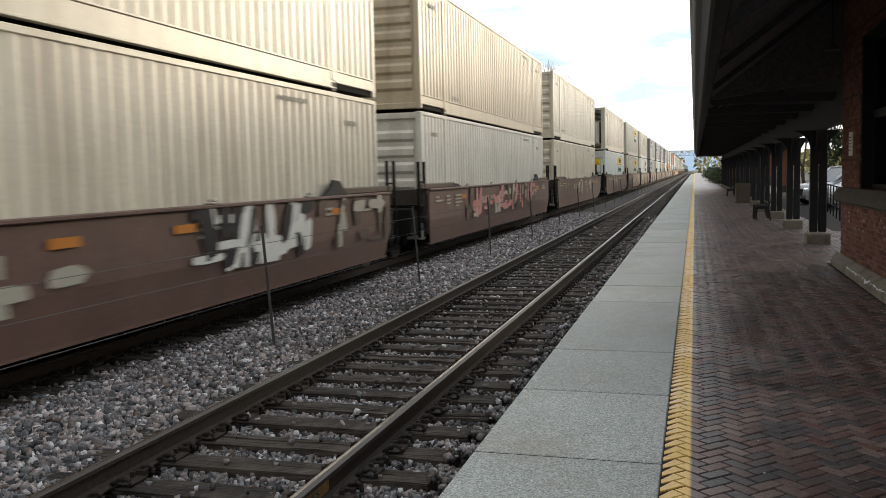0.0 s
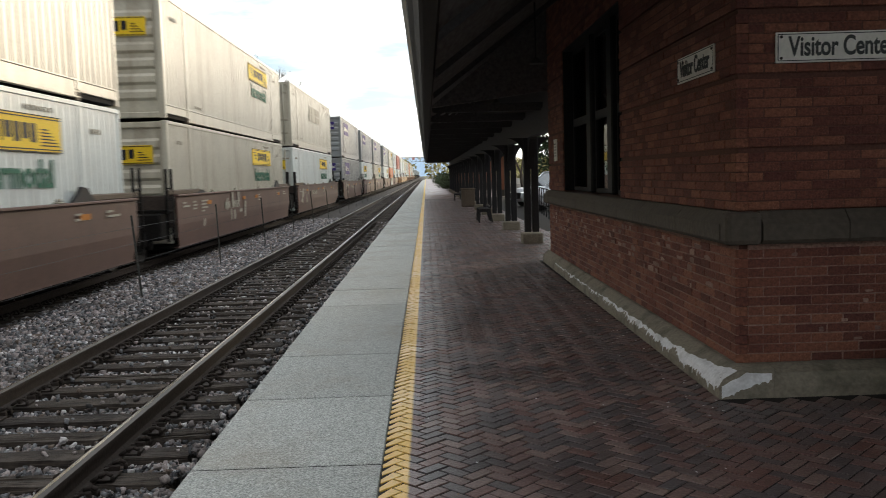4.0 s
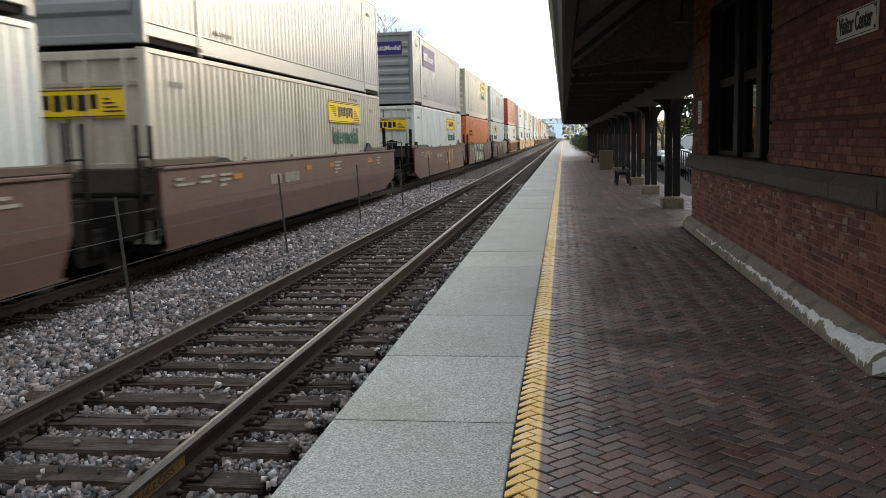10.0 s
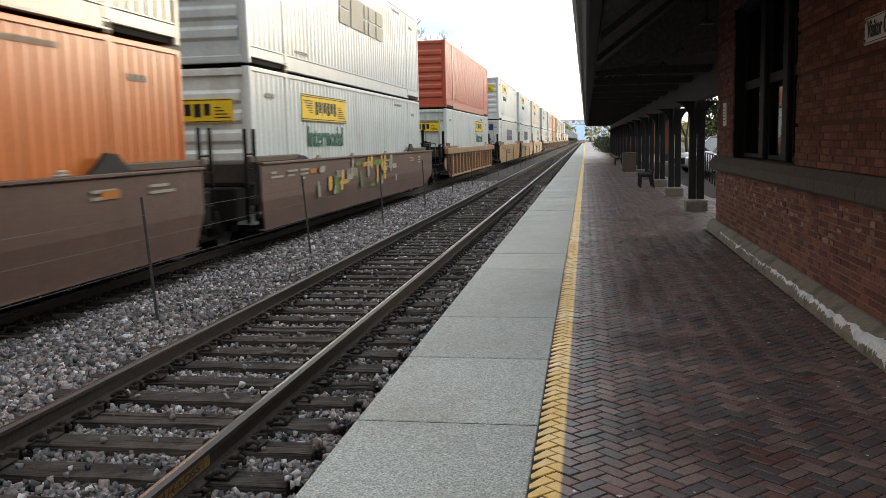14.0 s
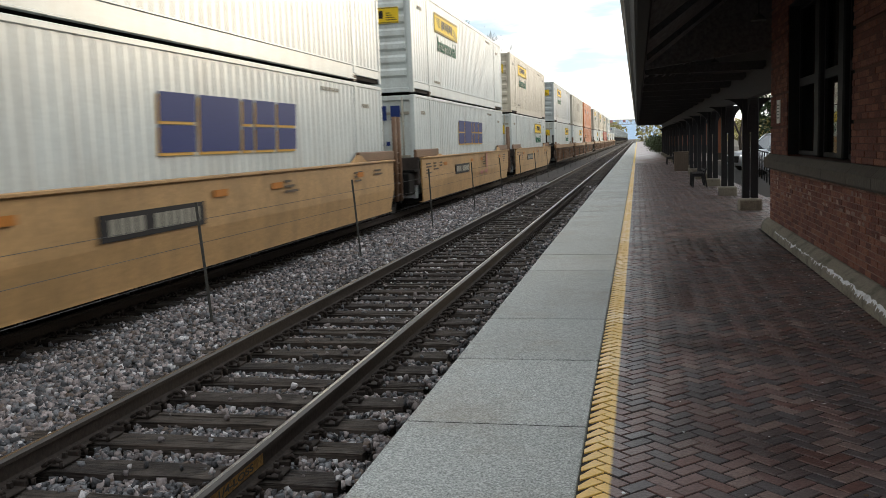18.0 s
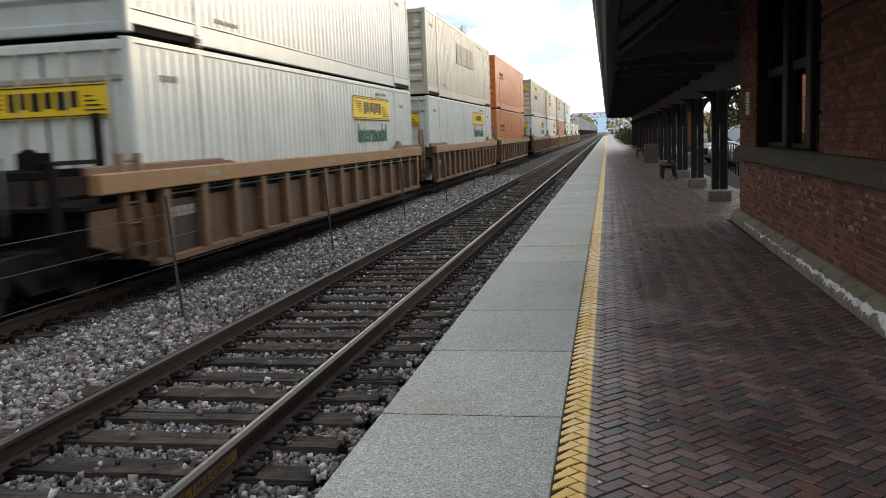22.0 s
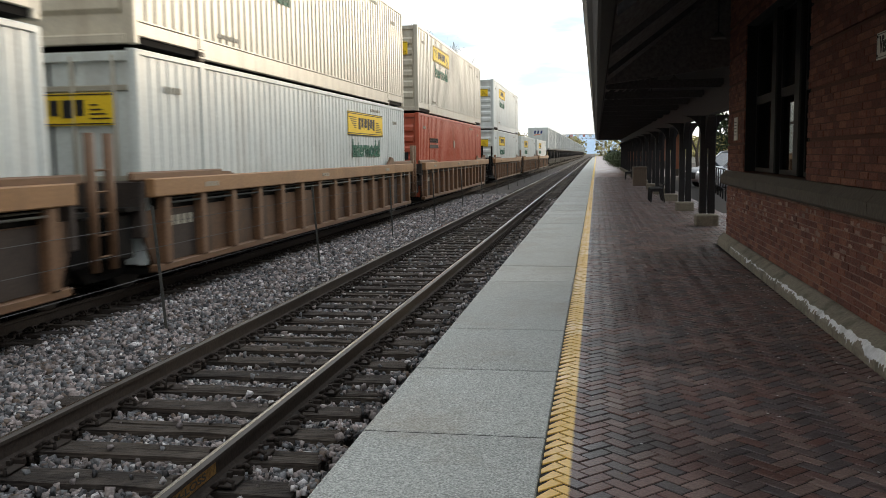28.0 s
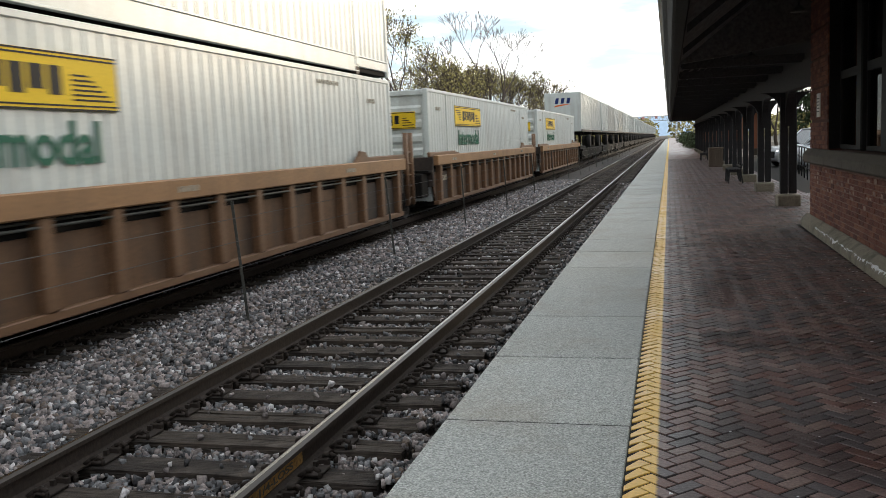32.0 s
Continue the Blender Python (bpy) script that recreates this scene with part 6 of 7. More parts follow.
    for d, kind_end in ((-1, front), (1, rear)):
        y = 0.0 if d < 0 else BOX_L
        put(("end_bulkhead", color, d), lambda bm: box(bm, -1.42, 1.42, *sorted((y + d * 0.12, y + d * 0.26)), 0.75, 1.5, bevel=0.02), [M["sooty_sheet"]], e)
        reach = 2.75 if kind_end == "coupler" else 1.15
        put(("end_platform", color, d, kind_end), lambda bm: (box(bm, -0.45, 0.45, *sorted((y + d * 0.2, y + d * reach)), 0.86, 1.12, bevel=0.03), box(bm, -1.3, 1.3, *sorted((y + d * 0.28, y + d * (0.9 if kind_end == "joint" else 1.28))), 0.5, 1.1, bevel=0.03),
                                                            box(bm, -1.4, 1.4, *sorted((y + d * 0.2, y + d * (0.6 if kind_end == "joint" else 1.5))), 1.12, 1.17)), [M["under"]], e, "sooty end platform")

        def ladder(bm):
            x = 1.40
            q = y + d * (0.42 if color == "brown" or kind_end != "joint" else 0.8)
            for o in (-0.2, 0.2):
                cyl(bm, (x, q + o, 0.45), (x, q + o, (2.55 if color == "yellow" else 2.1) if kind_end == "joint" else 1.75), 0.035 if color == "brown" else 0.06, seg=6)
            for k in range(5):
                cyl(bm, (x, q - 0.2, 0.62 + k * 0.26), (x, q + 0.2, 0.62 + k * 0.26), 0.014, seg=6)
        if color == "brown" or d > 0 or kind_end == "coupler":
            put(("ladder", d, kind_end, color), ladder, [M["under"] if color == "brown" else M["c_rust"]], e, "narrow steel ladder")
        if kind_end == "coupler":
            truck(e, y + d * 1.55)
            put(("coupler", d), lambda bm: (box(bm, -0.1, 0.1, *sorted((y + d * 2.7, y + d * 3.2)), 0.76, 0.96, bevel=0.03), box(bm, -0.16, 0.16, *sorted((y + d * 3.0, y + d * 3.22)), 0.70, 1.02, bevel=0.04)), [M["under"]], e)

            def brake(bm):
                q = y + d * 1.15
                cyl(bm, (0.55, q, 1.1), (0.55, q, 1.7), 0.03, seg=6)
                cyl(bm, (0.55, q - 0.03, 1.7), (0.55, q + 0.03, 1.7), 0.15, seg=14)
                box(bm, 0.35, 0.75, q + 0.03, q + 0.15, 1.55, 1.8)
            put(("hand_brake", d), brake, [M["under"]], e, "hand brake wheel on a stand")

            def rails(bm):
                q = y + d * 2.5
                for x in (-1.2, 1.2):
                    cyl(bm, (x, q, 0.95), (x, q, 1.75), 0.018, seg=6)
                cyl(bm, (-1.2, q, 1.74), (1.2, q, 1.74), 0.018, seg=6)
            for q, tall in ((0.75, 2.25), (1.7, 1.7)):
                for x in (-1.25, 1.25):
                    put(("rack_post", tall), lambda bm: box(bm, -0.05, 0.05, -0.05, 0.05, 0.9, tall, bevel=0.01), [M["under"]], e, "sooty rack post", pose(x, y + d * (q + 0.05), 0))
                put(("rack_beam", 0), lambda bm: box(bm, -1.2, 1.2, -0.04, 0.04, 1.5, 1.6, bevel=0.01), [M["under"]], e, "sooty rack beam", pose(0, y + d * (q + 0.04), 0))
            for z in (1.25, 1.65):
                put(("rack_rail", 0), lambda bm: box(bm, -0.03, 0.03, -0.42, 0.42, 0.0, 0.05), [M["under"]], e, "", pose(1.25, y + d * 1.275, z))
            put(("hand_rail", d), rails, [M["post"]], e)
        elif d > 0:
            truck(e, y + 1.425)
    # stencilled data and reflectors on the side towards the platform
    X = S + 0.002 if kind == "smooth" else S + 0.045

    def stencils(bm):
        R = random.Random(len(tags) + int(y1 * 10))
        if kind == "smooth":
            for a in (0.3, 1.2, 2.0, 13.2, 14.6, 9.5):
                for k in range(R.randint(2, 4)):
                    w = R.uniform(0.25, 0.7)
                    sheet(bm, X, a, a + w, 1.28 - k * 0.085, 1.32 - k * 0.085, t=0.004)
            if color != "yellow":
                for k in range(10):
                    sheet(bm, X, 4.6 + k * 0.17 + 0.2 * (k > 3), 4.7 + k * 0.17 + 0.2 * (k > 3), 1.0, 1.2, t=0.004)
        else:
            for k in range(4):
                box(bm, S - 0.108, S - 0.100, 0.52 + k * 0.19, 0.64 + k * 0.19, 0.86, 1.0)
            for a in (1.4, 7.0, 12.6):
                for k in range(4):
                    sheet(bm, X, a + k * 0.12, a + k * 0.12 + 0.07, 1.37, 1.44, t=0.004)
    put(("stencil", kind, color, front, rear), stencils, [M["g_ghost"] if color != "yellow" else M["g_grime"]], e, "faded stencilled data bars")
    if kind == "smooth" and color == "yellow":
        plate = put(("number_board", 0), lambda bm: sheet(bm, X, 4.3, 6.7, 0.86, 1.17, t=0.005), [M["g_black"]], e, "dark board with pale bars")

        def figures(bm):
            for k in range(11):
                if k != 4:
                    sheet(bm, X + 0.004, 4.5 + k * 0.19, 4.62 + k * 0.19, 0.92, 1.11, t=0.005)
        put(("number_mark", "board"), figures, [M["g_ghost"]], plate, "pale number bars")
    if kind == "smooth":
        for a in (2.6, 7.0, 9.0, 13.4):
            put(("reflector", 0), lambda bm: sheet(bm, X + 0.002, 0, 0.42, 1.20, 1.30, t=0.004), [M["g_amber"]], e, "amber reflector plate", pose(0, a, 0))
    if tags == "mural":
        mural(e, X, 2.2, 9.9)
    for i, (shade, a, b2, seed, n) in enumerate(tags if tags != "mural" else ()):
        bm = bm_new()
        blobs(bm, X + 0.006 + 0.002 * i, a, b2, 0.62, 1.40, seed, n)
        tagged(part("spray_paint", bm, M["g_" + shade], e, shade + " sprayed graffiti patches"), kind="stuff")
    kinds = {"smooth": "smooth plated", "ribbed": "ribbed"}
    words = {"brown": "dull brown", "rust": "rust brown", "yellow": "tan yellow", "ochre": "ochre brown"}
    extra = " and graffiti" if tags else ""
    return tagged(e, f"{words[color]} {kinds[kind]} well car with grime{extra}", "rail car", "well cars of the train")


def trailer(first, paint="pale"):
    """A short road trailer on a flat car. Origin on the deck at its near end."""
    e = empty("trailer")
    L = 8.6
    put(("trailer_body", first, paint), lambda bm: box(bm, -1.28, 1.28, 0, L, 1.25, 3.98, bevel=0.03), [M["c_" + paint]], e)
    for y in np.linspace(0.5, L - 0.5, 13):
        put(("side_post", 0), lambda bm: box(bm, 1.27, 1.30, 0, 0.05, 1.38, 3.90), [M["c_pale"]], e, "", pose(0, y, 0))
    put(("base_rail", 0), lambda bm: box(bm, 1.25, 1.305, 0, L, 1.22, 1.37), [M["post"]], e)
    put(("chassis", 0), lambda bm: box(bm, -0.5, 0.5, 0.3, L - 0.3, 1.02, 1.25), [M["under"]], e)
    put(("landing_gear", 0), lambda bm: [box(bm, x - 0.06, x + 0.06, 1.9, 2.05, 0.0, 1.03) for x in (-0.9, 0.9)], [M["under"]], e)
    for y in (L - 1.2,):
        for x in (-1.05, 1.05):
            w = put(("wheel", 0), lambda bm: cyl(bm, (-0.2, 0, 0), (0.2, 0, 0), 0.5, seg=18), [M["rubber"]], e, "", pose(x, y, 0.5))
    if first:
        def shapes(bm):
            for a in (-0.55, -0.15, 0.25):
                prism(bm, [(a, 3.22), (a + 0.22, 3.22), (a + 0.30, 3.6), (a + 0.08, 3.6)], "y", -0.008, 0.0)
        put(("front_shapes", 0), shapes, [M["g_navy"]], e, "dark blue block shapes")
        put(("front_stripe", 0), lambda bm: prism(bm, [(-0.6, 2.98), (0.55, 3.16), (0.0, 3.16), (-0.5, 3.10)], "y", -0.008, 0.0), [M["g_flare"]], e, "orange slanted stripe")
    return tagged(e, {"pale": "pale grey"}.get(paint, paint) + " boxy road trailer riding on a flat car", "trailer", "trailers on the train")


def flat_car():
    e = empty("flat_car")
    L = 18.2
    put(("deck", 0), lambda bm: box(bm, -1.35, 1.35, 0, L, 0.92, 1.06, bevel=0.01), [M["under"]], e)
    put(("centre_sill", 0), lambda bm: box(bm, -0.35, 0.35, -0.3, L + 0.3, 0.6, 0.92), [M["under"]], e)
    for s in (1, -1):
        put(("side_sill", "flat", s), lambda bm: prism(bm, [(0, 0.92), (L, 0.92), (L, 0.72), (L - 2.5, 0.42), (2.5, 0.42), (0, 0.72)], "x", s * 1.3, s * 1.22), [M["under"]], e)
    truck(e, 1.7)
    truck(e, L - 1.7)
    return tagged(e, "low black flat car carrying road trailers", "rail car", "flat cars of the train")


# front end of each load at the start; car kind, paint, front, rear; lower box; upper box; graffiti
J, C = "joint", "coupler"
CONSIST = [
    (1.4, "smooth", "brown", C, J, ("cream", "ribs", "", False), ("cream", "ribs", "", False), (("light", 9.3, 12.7, 1, 26), ("black", 9.4, 12.6, 2, 14), ("ghost", 4.0, 8.0, 3, 9), ("grime", 12.8, 16.0, 4, 9), ("ghost", 13.6, 15.8, 40, 6))),
    (20.39, "smooth", "brown", J, J, ("ivory", "ribs", "", False), ("tan", "ribs", "", False), (("pink", 4.0, 13.0, 5, 42), ("ghost", 3.5, 12.5, 6, 14), ("grime", 3.0, 13.0, 7, 18))),
    (39.37, "smooth", "brown", J, C, ("cream", "ribs", "", False), ("cream", "ribs", "", False), (("ghost", 6.0, 13.0, 8, 12), ("grime", 1.0, 9.0, 9, 14))),
    (62.0, "smooth", "brown", C, J, ("white", "doors", "banner", True), ("cream", "reefer", "", False), (("ghost", 1.0, 7.0, 10, 12), ("grime", 1.5, 6.0, 11, 8))),
    (81.2, "smooth", "brown", J, J, ("beige", "ribs", "banner", True), ("beige", "ribs", "banner", True), (("ghost", 2.0, 8.0, 12, 8),)),
    (100.23, "smooth", "brown", J, C, ("white", "doors", "banner", True), ("beige", "doors", "faded_bird", False), (("ghost", 0.5, 4.0, 13, 8),)),
    (123.08, "smooth", "brown", C, J, ("grey", "ribs", "parcel", False), ("grey", "ribs", "parcel", False), (("ghost", 0.3, 2.6, 14, 7),)),
    (142.2, "smooth", "brown", J, J, ("white", "ribs", "banner", False), ("grey", "ribs", "parcel", False), ()),
    (160.97, "smooth", "brown", J, C, ("beige", "doors", "banner", True), ("grey", "ribs", "parcel", False), ()),
    (183.9, "smooth", "brown", C, J, ("white", "doors", "banner", True), ("grey", "ribs", "parcel", False), (("gold", 8.0, 10.6, 16, 5),)),
    (202.9, "smooth", "brown", J, J, ("orange", "doors", "haul", False), ("beige", "ribs", "banner", True), "mural"),
    (221.73, "smooth", "brown", J, C, ("white", "ribs", "banner", False), ("pale", "ribs", "faded_bird", False), (("gold", 3.0, 11.0, 23, 12), ("leaf", 3.4, 10.6, 24, 8), ("ghost", 3.0, 11.0, 25, 12))),
    (244.18, "ribbed", "ochre", C, C, ("white", "doors", "banner", True), ("red", "ribs", "", False), ()),
    (267.2, "smooth", "yellow", C, J, ("white", "doors", "bird", False), ("white", "ribs", "banner", False), ()),
    (286.47, "smooth", "yellow", J, J, ("white", "doors", "bird", False), ("white", "ribs", "banner", False), (("pink", 9.0, 10.4, 26, 5),)),
    (305.51, "smooth", "yellow", J, C, ("white", "doors", "banner", True), ("cream", "ribs", "banner", False), ()),
    (328.12, "ribbed", "rust", C, J, ("white", "doors", "banner", True), ("pale", "ribs", "banner", False), ()),
    (347.04, "ribbed", "rust", J, J, ("white", "doors", "banner", True), ("beige", "ribs", "faded_bird", False), ()),
    (365.55, "ribbed", "rust", J, C, ("salmon", "ribs", "haul", False), ("orange", "ribs", "haul", False), ()),
    (388.4, "ribbed", "rust", C, J, ("white", "doors", "banner", True), ("beige", "ribs", "banner", False), ()),
    (406.5, "ribbed", "rust", J, J, ("white", "doors", "banner", True), ("cream", "ribs", "banner", False), ()),
    (424.95, "ribbed", "rust", J, C, ("red", "ribs", "haul", False), ("beige", "ribs", "banner", False), ()),
    (447.0, "ribbed", "rust", C, J, ("white", "ribs", "banner", False), ("white", "ribs", "banner", False), ()),
    (466.21, "ribbed", "rust", J, J, ("white", "ribs", "banner", False), None, ()),
    (485.2, "ribbed", "rust", J, C, ("white", "ribs", "banner", False), None, ()),
]
for u, kind, paint, front, rear, low, top, tags in CONSIST:
    moving.append((well_car(kind, paint, front, rear, tags), u, 0.0))
    moving.append((container(*low), u, BOX_Z))
    if top:
        moving.append((container(*top), u, BOX_Z + BOX_H + 0.035))
TRAIL = 506.2
for i in range(18):
    shades = ("white", "pale", "white", "grey", "pale", "beige", "pale", "white", "pale", "grey", "white")
    moving.append((flat_car(), TRAIL + i * 19.3, 0.0))
    moving.append((trailer(i == 0, shades[2 * i % 11]), TRAIL + i * 19.3 + 0.3, 1.06))
    moving.append((trailer(False, shades[(2 * i + 1) % 11]), TRAIL + i * 19.3 + 9.3, 1.06))


def motions():
    times = [0, 2, 4, 6, 8, 10, 12, 14, 16, 18, 20, 22, 24, 26, 28, 30, 32]
    for ob, u, z in moving:
        walk(ob, [(t, pose(FAR_X, u - travelled(t), z)) for t in times])

# ---- beyond the train and the platform: the other station house, trees, distance ----
M["bark"] = material("grey_bark", (0.10, 0.08, 0.065), 0.95, vary=0.3, scale=3, bump=0.4, bump_scale=20)
M["bud"] = material("spring_leaves", (0.33, 0.29, 0.11), 0.8, vary=0.2, scale=2, island=0.4)
M["bud_red"] = material("red_buds", (0.22, 0.075, 0.05), 0.8, vary=0.2, scale=2, island=0.4)
M["hedge"] = material("dark_hedge_leaves", (0.034, 0.056, 0.018), 0.8, vary=0.2, scale=2, island=0.4)
M["warm_brick"] = material("orange_brick_wall", (0.30, 0.115, 0.062), 0.85, vary=0.2, scale=4, island=0.25, stain=(0.22, 0.08, 0.05), stain_scale=1.5)
# distance haze is mixed into these three base colours
M["haze_hill"] = material("hazy_blue_hill", (0.42, 0.55, 0.70), 1.0, vary=0.1, scale=0.01, spec=0.0)
M["haze_steel"] = material("hazy_far_steel", (0.42, 0.44, 0.46), 0.8, vary=0.1)
M["haze_red"] = material("hazy_far_red", (0.55, 0.28, 0.27), 0.8, vary=0.1)
M["eave"] = material("weathered_white_eave", (0.22, 0.215, 0.21), 0.6, vary=0.12, scale=2)
M["far_pane"] = material("dim_window_pane", (0.06, 0.075, 0.075), 0.08, vary=0.1)


def hip_roof(parent, x0, x1, y0, y1, z0, z1, run):
    """Tiled hip roof: rows of tiles, each row a lapped band cut into tiles."""
    verts, faces = [], []
    xm, rows = (x0 + x1) / 2, 32
    half = (x1 - x0) / 2

    def ring(q):
        return (x0 + half * q, x1 - half * q, y0 + run * q, y1 - run * q, z0 + (z1 - z0) * q)
    for r in range(rows):
        a, b2 = ring(r / rows), ring((r + 1) / rows)
        la, lb = 0.06, 0.0
        for side in range(4):
            if side == 0:
                p, q, u, v = (a[1], a[2]), (a[1], a[3]), (b2[1], b2[2]), (b2[1], b2[3])
            elif side == 1:
                p, q, u, v = (a[0], a[3]), (a[0], a[2]), (b2[0], b2[3]), (b2[0], b2[2])
            elif side == 2:
                p, q, u, v = (a[0], a[2]), (a[1], a[2]), (b2[0], b2[2]), (b2[1], b2[2])
            else:
                p, q, u, v = (a[1], a[3]), (a[0], a[3]), (b2[1], b2[3]), (b2[0], b2[3])
            n = max(1, int(math.hypot(q[0] - p[0], q[1] - p[1]) / 0.24))
            if side in (1, 3):
                n = max(1, n // 4)
            for i in range(n):
                s0, s1 = i / n, (i + 0.9) / n
                k = len(verts)
                lerp = lambda m, w, s: (m[0] + (w[0] - m[0]) * s, m[1] + (w[1] - m[1]) * s)
                for (m, w, s, z) in ((p, q, s0, a[4] + la), (p, q, s1, a[4] + la), (u, v, s1, b2[4] + lb), (u, v, s0, b2[4] + lb), (p, q, s0, a[4] - 0.03), (p, q, s1, a[4] - 0.03)):
                    verts.append((*lerp(m, w, s), z))
                faces += [(k, k + 1, k + 2, k + 3), (k + 4, k + 5, k + 1, k)]
    ob = mesh_from("roof_tiles", verts, faces, M["roof_tile"], parent)
    tagged(ob, "brown clay roof tiles", kind="stuff")
    bm = bm_new()
    c = [bm.verts.new(p) for p in ((x0, y0, z0 - 0.04), (x1, y0, z0 - 0.04), (x1, y1, z0 - 0.04), (x0, y1, z0 - 0.04), (xm, y0 + run, z1 - 0.06), (xm, y1 - run, z1 - 0.06))]
    for f in ((0, 3, 2, 1), (1, 2, 5, 4), (0, 4, 5, 3), (0, 1, 4), (2, 3, 5)):
        bm.faces.new([c[i] for i in f])
    part("roof_deck", bm, M["roof_tile"], parent)
    for a, b2 in (((x1, y0, z0), (xm, y0 + run, z1)), ((x1, y1, z0), (xm, y1 - run, z1)), ((xm, y0 + run, z1), (xm, y1 - run, z1))):
        bm = bm_new()
        a, b2 = Vector(a), Vector(b2)
        n = int((b2 - a).length / 0.42)
        for i in range(n):
            cyl(bm, a.lerp(b2, i / n) + Vector((0, 0, 0.05)), a.lerp(b2, (i + 1.05) / n) + Vector((0, 0, 0.05)), 0.15, 0.12, seg=8)
        part("ridge_tiles", bm, M["roof_tile"], parent)
    bm = bm_new()
    cyl(bm, (xm, y0 + run, z1), (xm, y0 + run, z1 + 0.35), 0.09, 0.03, seg=8)
    part("finial", bm, M["roof_tile"], parent)


def other_station():
    e = empty("opposite_station_house")
    tagged(e, "orange brick station house with a tiled hip roof", "building")
    x1, y0, y1 = -12.2, 23.5, 40.0

    def wall(*b):
        bm = bm_new()
        box(bm, *b)
        return part("wall", bm, M["warm_brick"], e)
    wins = [(25.0, 25.85), (26.95, 27.75), (28.85, 29.6), (30.55, 31.3), (38.0, 39.2)]
    last = y0
    for a, b2 in wins:
        wall(x1 - 0.35, x1, last, a, -0.6, 3.6)
        wall(x1 - 0.35, x1, a, b2, -0.6, 1.42)
        wall(x1 - 0.35, x1, a, b2, 3.2, 3.6)
        last = b2
        bm = bm_new()
        for q in ((a, a + 0.09, 1.42, 3.2), (b2 - 0.09, b2, 1.42, 3.2), (a + 0.09, b2 - 0.09, 1.42, 1.52), (a + 0.09, b2 - 0.09, 3.1, 3.2), (a + 0.09, b2 - 0.09, 2.25, 2.33)):
            box(bm, x1 - 0.22, x1 - 0.14, *q)
        w = part("window_frame", bm, M["dark_wood"], e)
        for z0, z1 in ((1.52, 2.25), (2.33, 3.1)):
            bm = bm_new()
            box(bm, x1 - 0.2, x1 - 0.18, a + 0.09, b2 - 0.09, z0, z1)
            part("pane", bm, M["far_pane"], w)
        bm = bm_new()
        box(bm, x1 - 0.3, x1 + 0.06, a - 0.08, b2 + 0.08, 1.32, 1.42)
        part("sill", bm, M["sandstone"], e)
    wall(x1 - 0.35, x1, last, y1, -0.6, 3.6)
    wall(-18.6, x1, y0, y0 + 0.35, -0.6, 3.6)
    wall(-18.6, x1, y1 - 0.35, y1, -0.6, 3.6)
    # raked joints on the brick piers
    for z in (1.75, 2.05, 2.35, 2.65, 2.95):
        bm = bm_new()
        for a, b2 in ((y0 + 0.2, 24.85), (26.0, 26.8), (27.9, 28.7), (29.75, 30.4)):
            box(bm, x1 - 0.01, x1 + 0.004, a, b2, z, z + 0.035)
        part("raked_joint", bm, M["mortar"], e)
    bm = bm_new()
    box(bm, -19.4, -11.05, 4.0, 40.5, 3.60, 3.78)
    part("eave_board", bm, M["eave"], e, "weathered white eave board")
    bm = bm_new()
    prism(bm, [(-11.05, 3.75), (-10.90, 3.73), (-10.87, 3.93), (-11.05, 3.93)], "y", 4.0, 40.5)
    part("eave_gutter", bm, M["eave"], e, "grey metal gutter")
    for y in (5.5, 9.0, 12.6, 15.8, 19.2):
        bm = bm_new()
        box(bm, -11.9, -11.7, y - 0.1, y + 0.1, -0.6, 3.6)
        part("porch_post", bm, M["dark_wood"], e)
    bm = bm_new()
    box(bm, -18.5, -15.0, 4.5, y0, -0.6, 3.6)
    part("porch_wall", bm, M["dark_wood"], e)
    hip_roof(e, -19.4, -11.0, 22.3, 39.7, 3.95, 7.0, 4.2)
    hip_roof(e, -19.4, -11.0, 4.0, 32.0, 3.93, 6.7, 4.2)
    hip_roof(e, -19.6, -10.4, 31.3, 40.5, 3.95, 7.33, 4.55)


def far_platform():
    bm = bm_new()
    box(bm, -16.0, -7.6, -8, 300, -0.7, 0.05)
    tagged(part("far_platform", bm, M["concrete_old"]), "low concrete platform on the far side", "platform", kind="structure")
    bm = bm_new()
    box(bm, 7.8, 60, 18.2, 90, -0.7, PZ - 0.03)
    tagged(part("parking_lot", bm, M["asphalt"]), "worn asphalt parking lot behind the platform", "parking lot", kind="structure")
    bm = bm_new()
    box(bm, 6.4, 60, -30, 6.8, -0.7, PZ - 0.04)
    tagged(part("forecourt", bm, M["asphalt"]), "asphalt forecourt beside the station", "pavement", kind="structure")


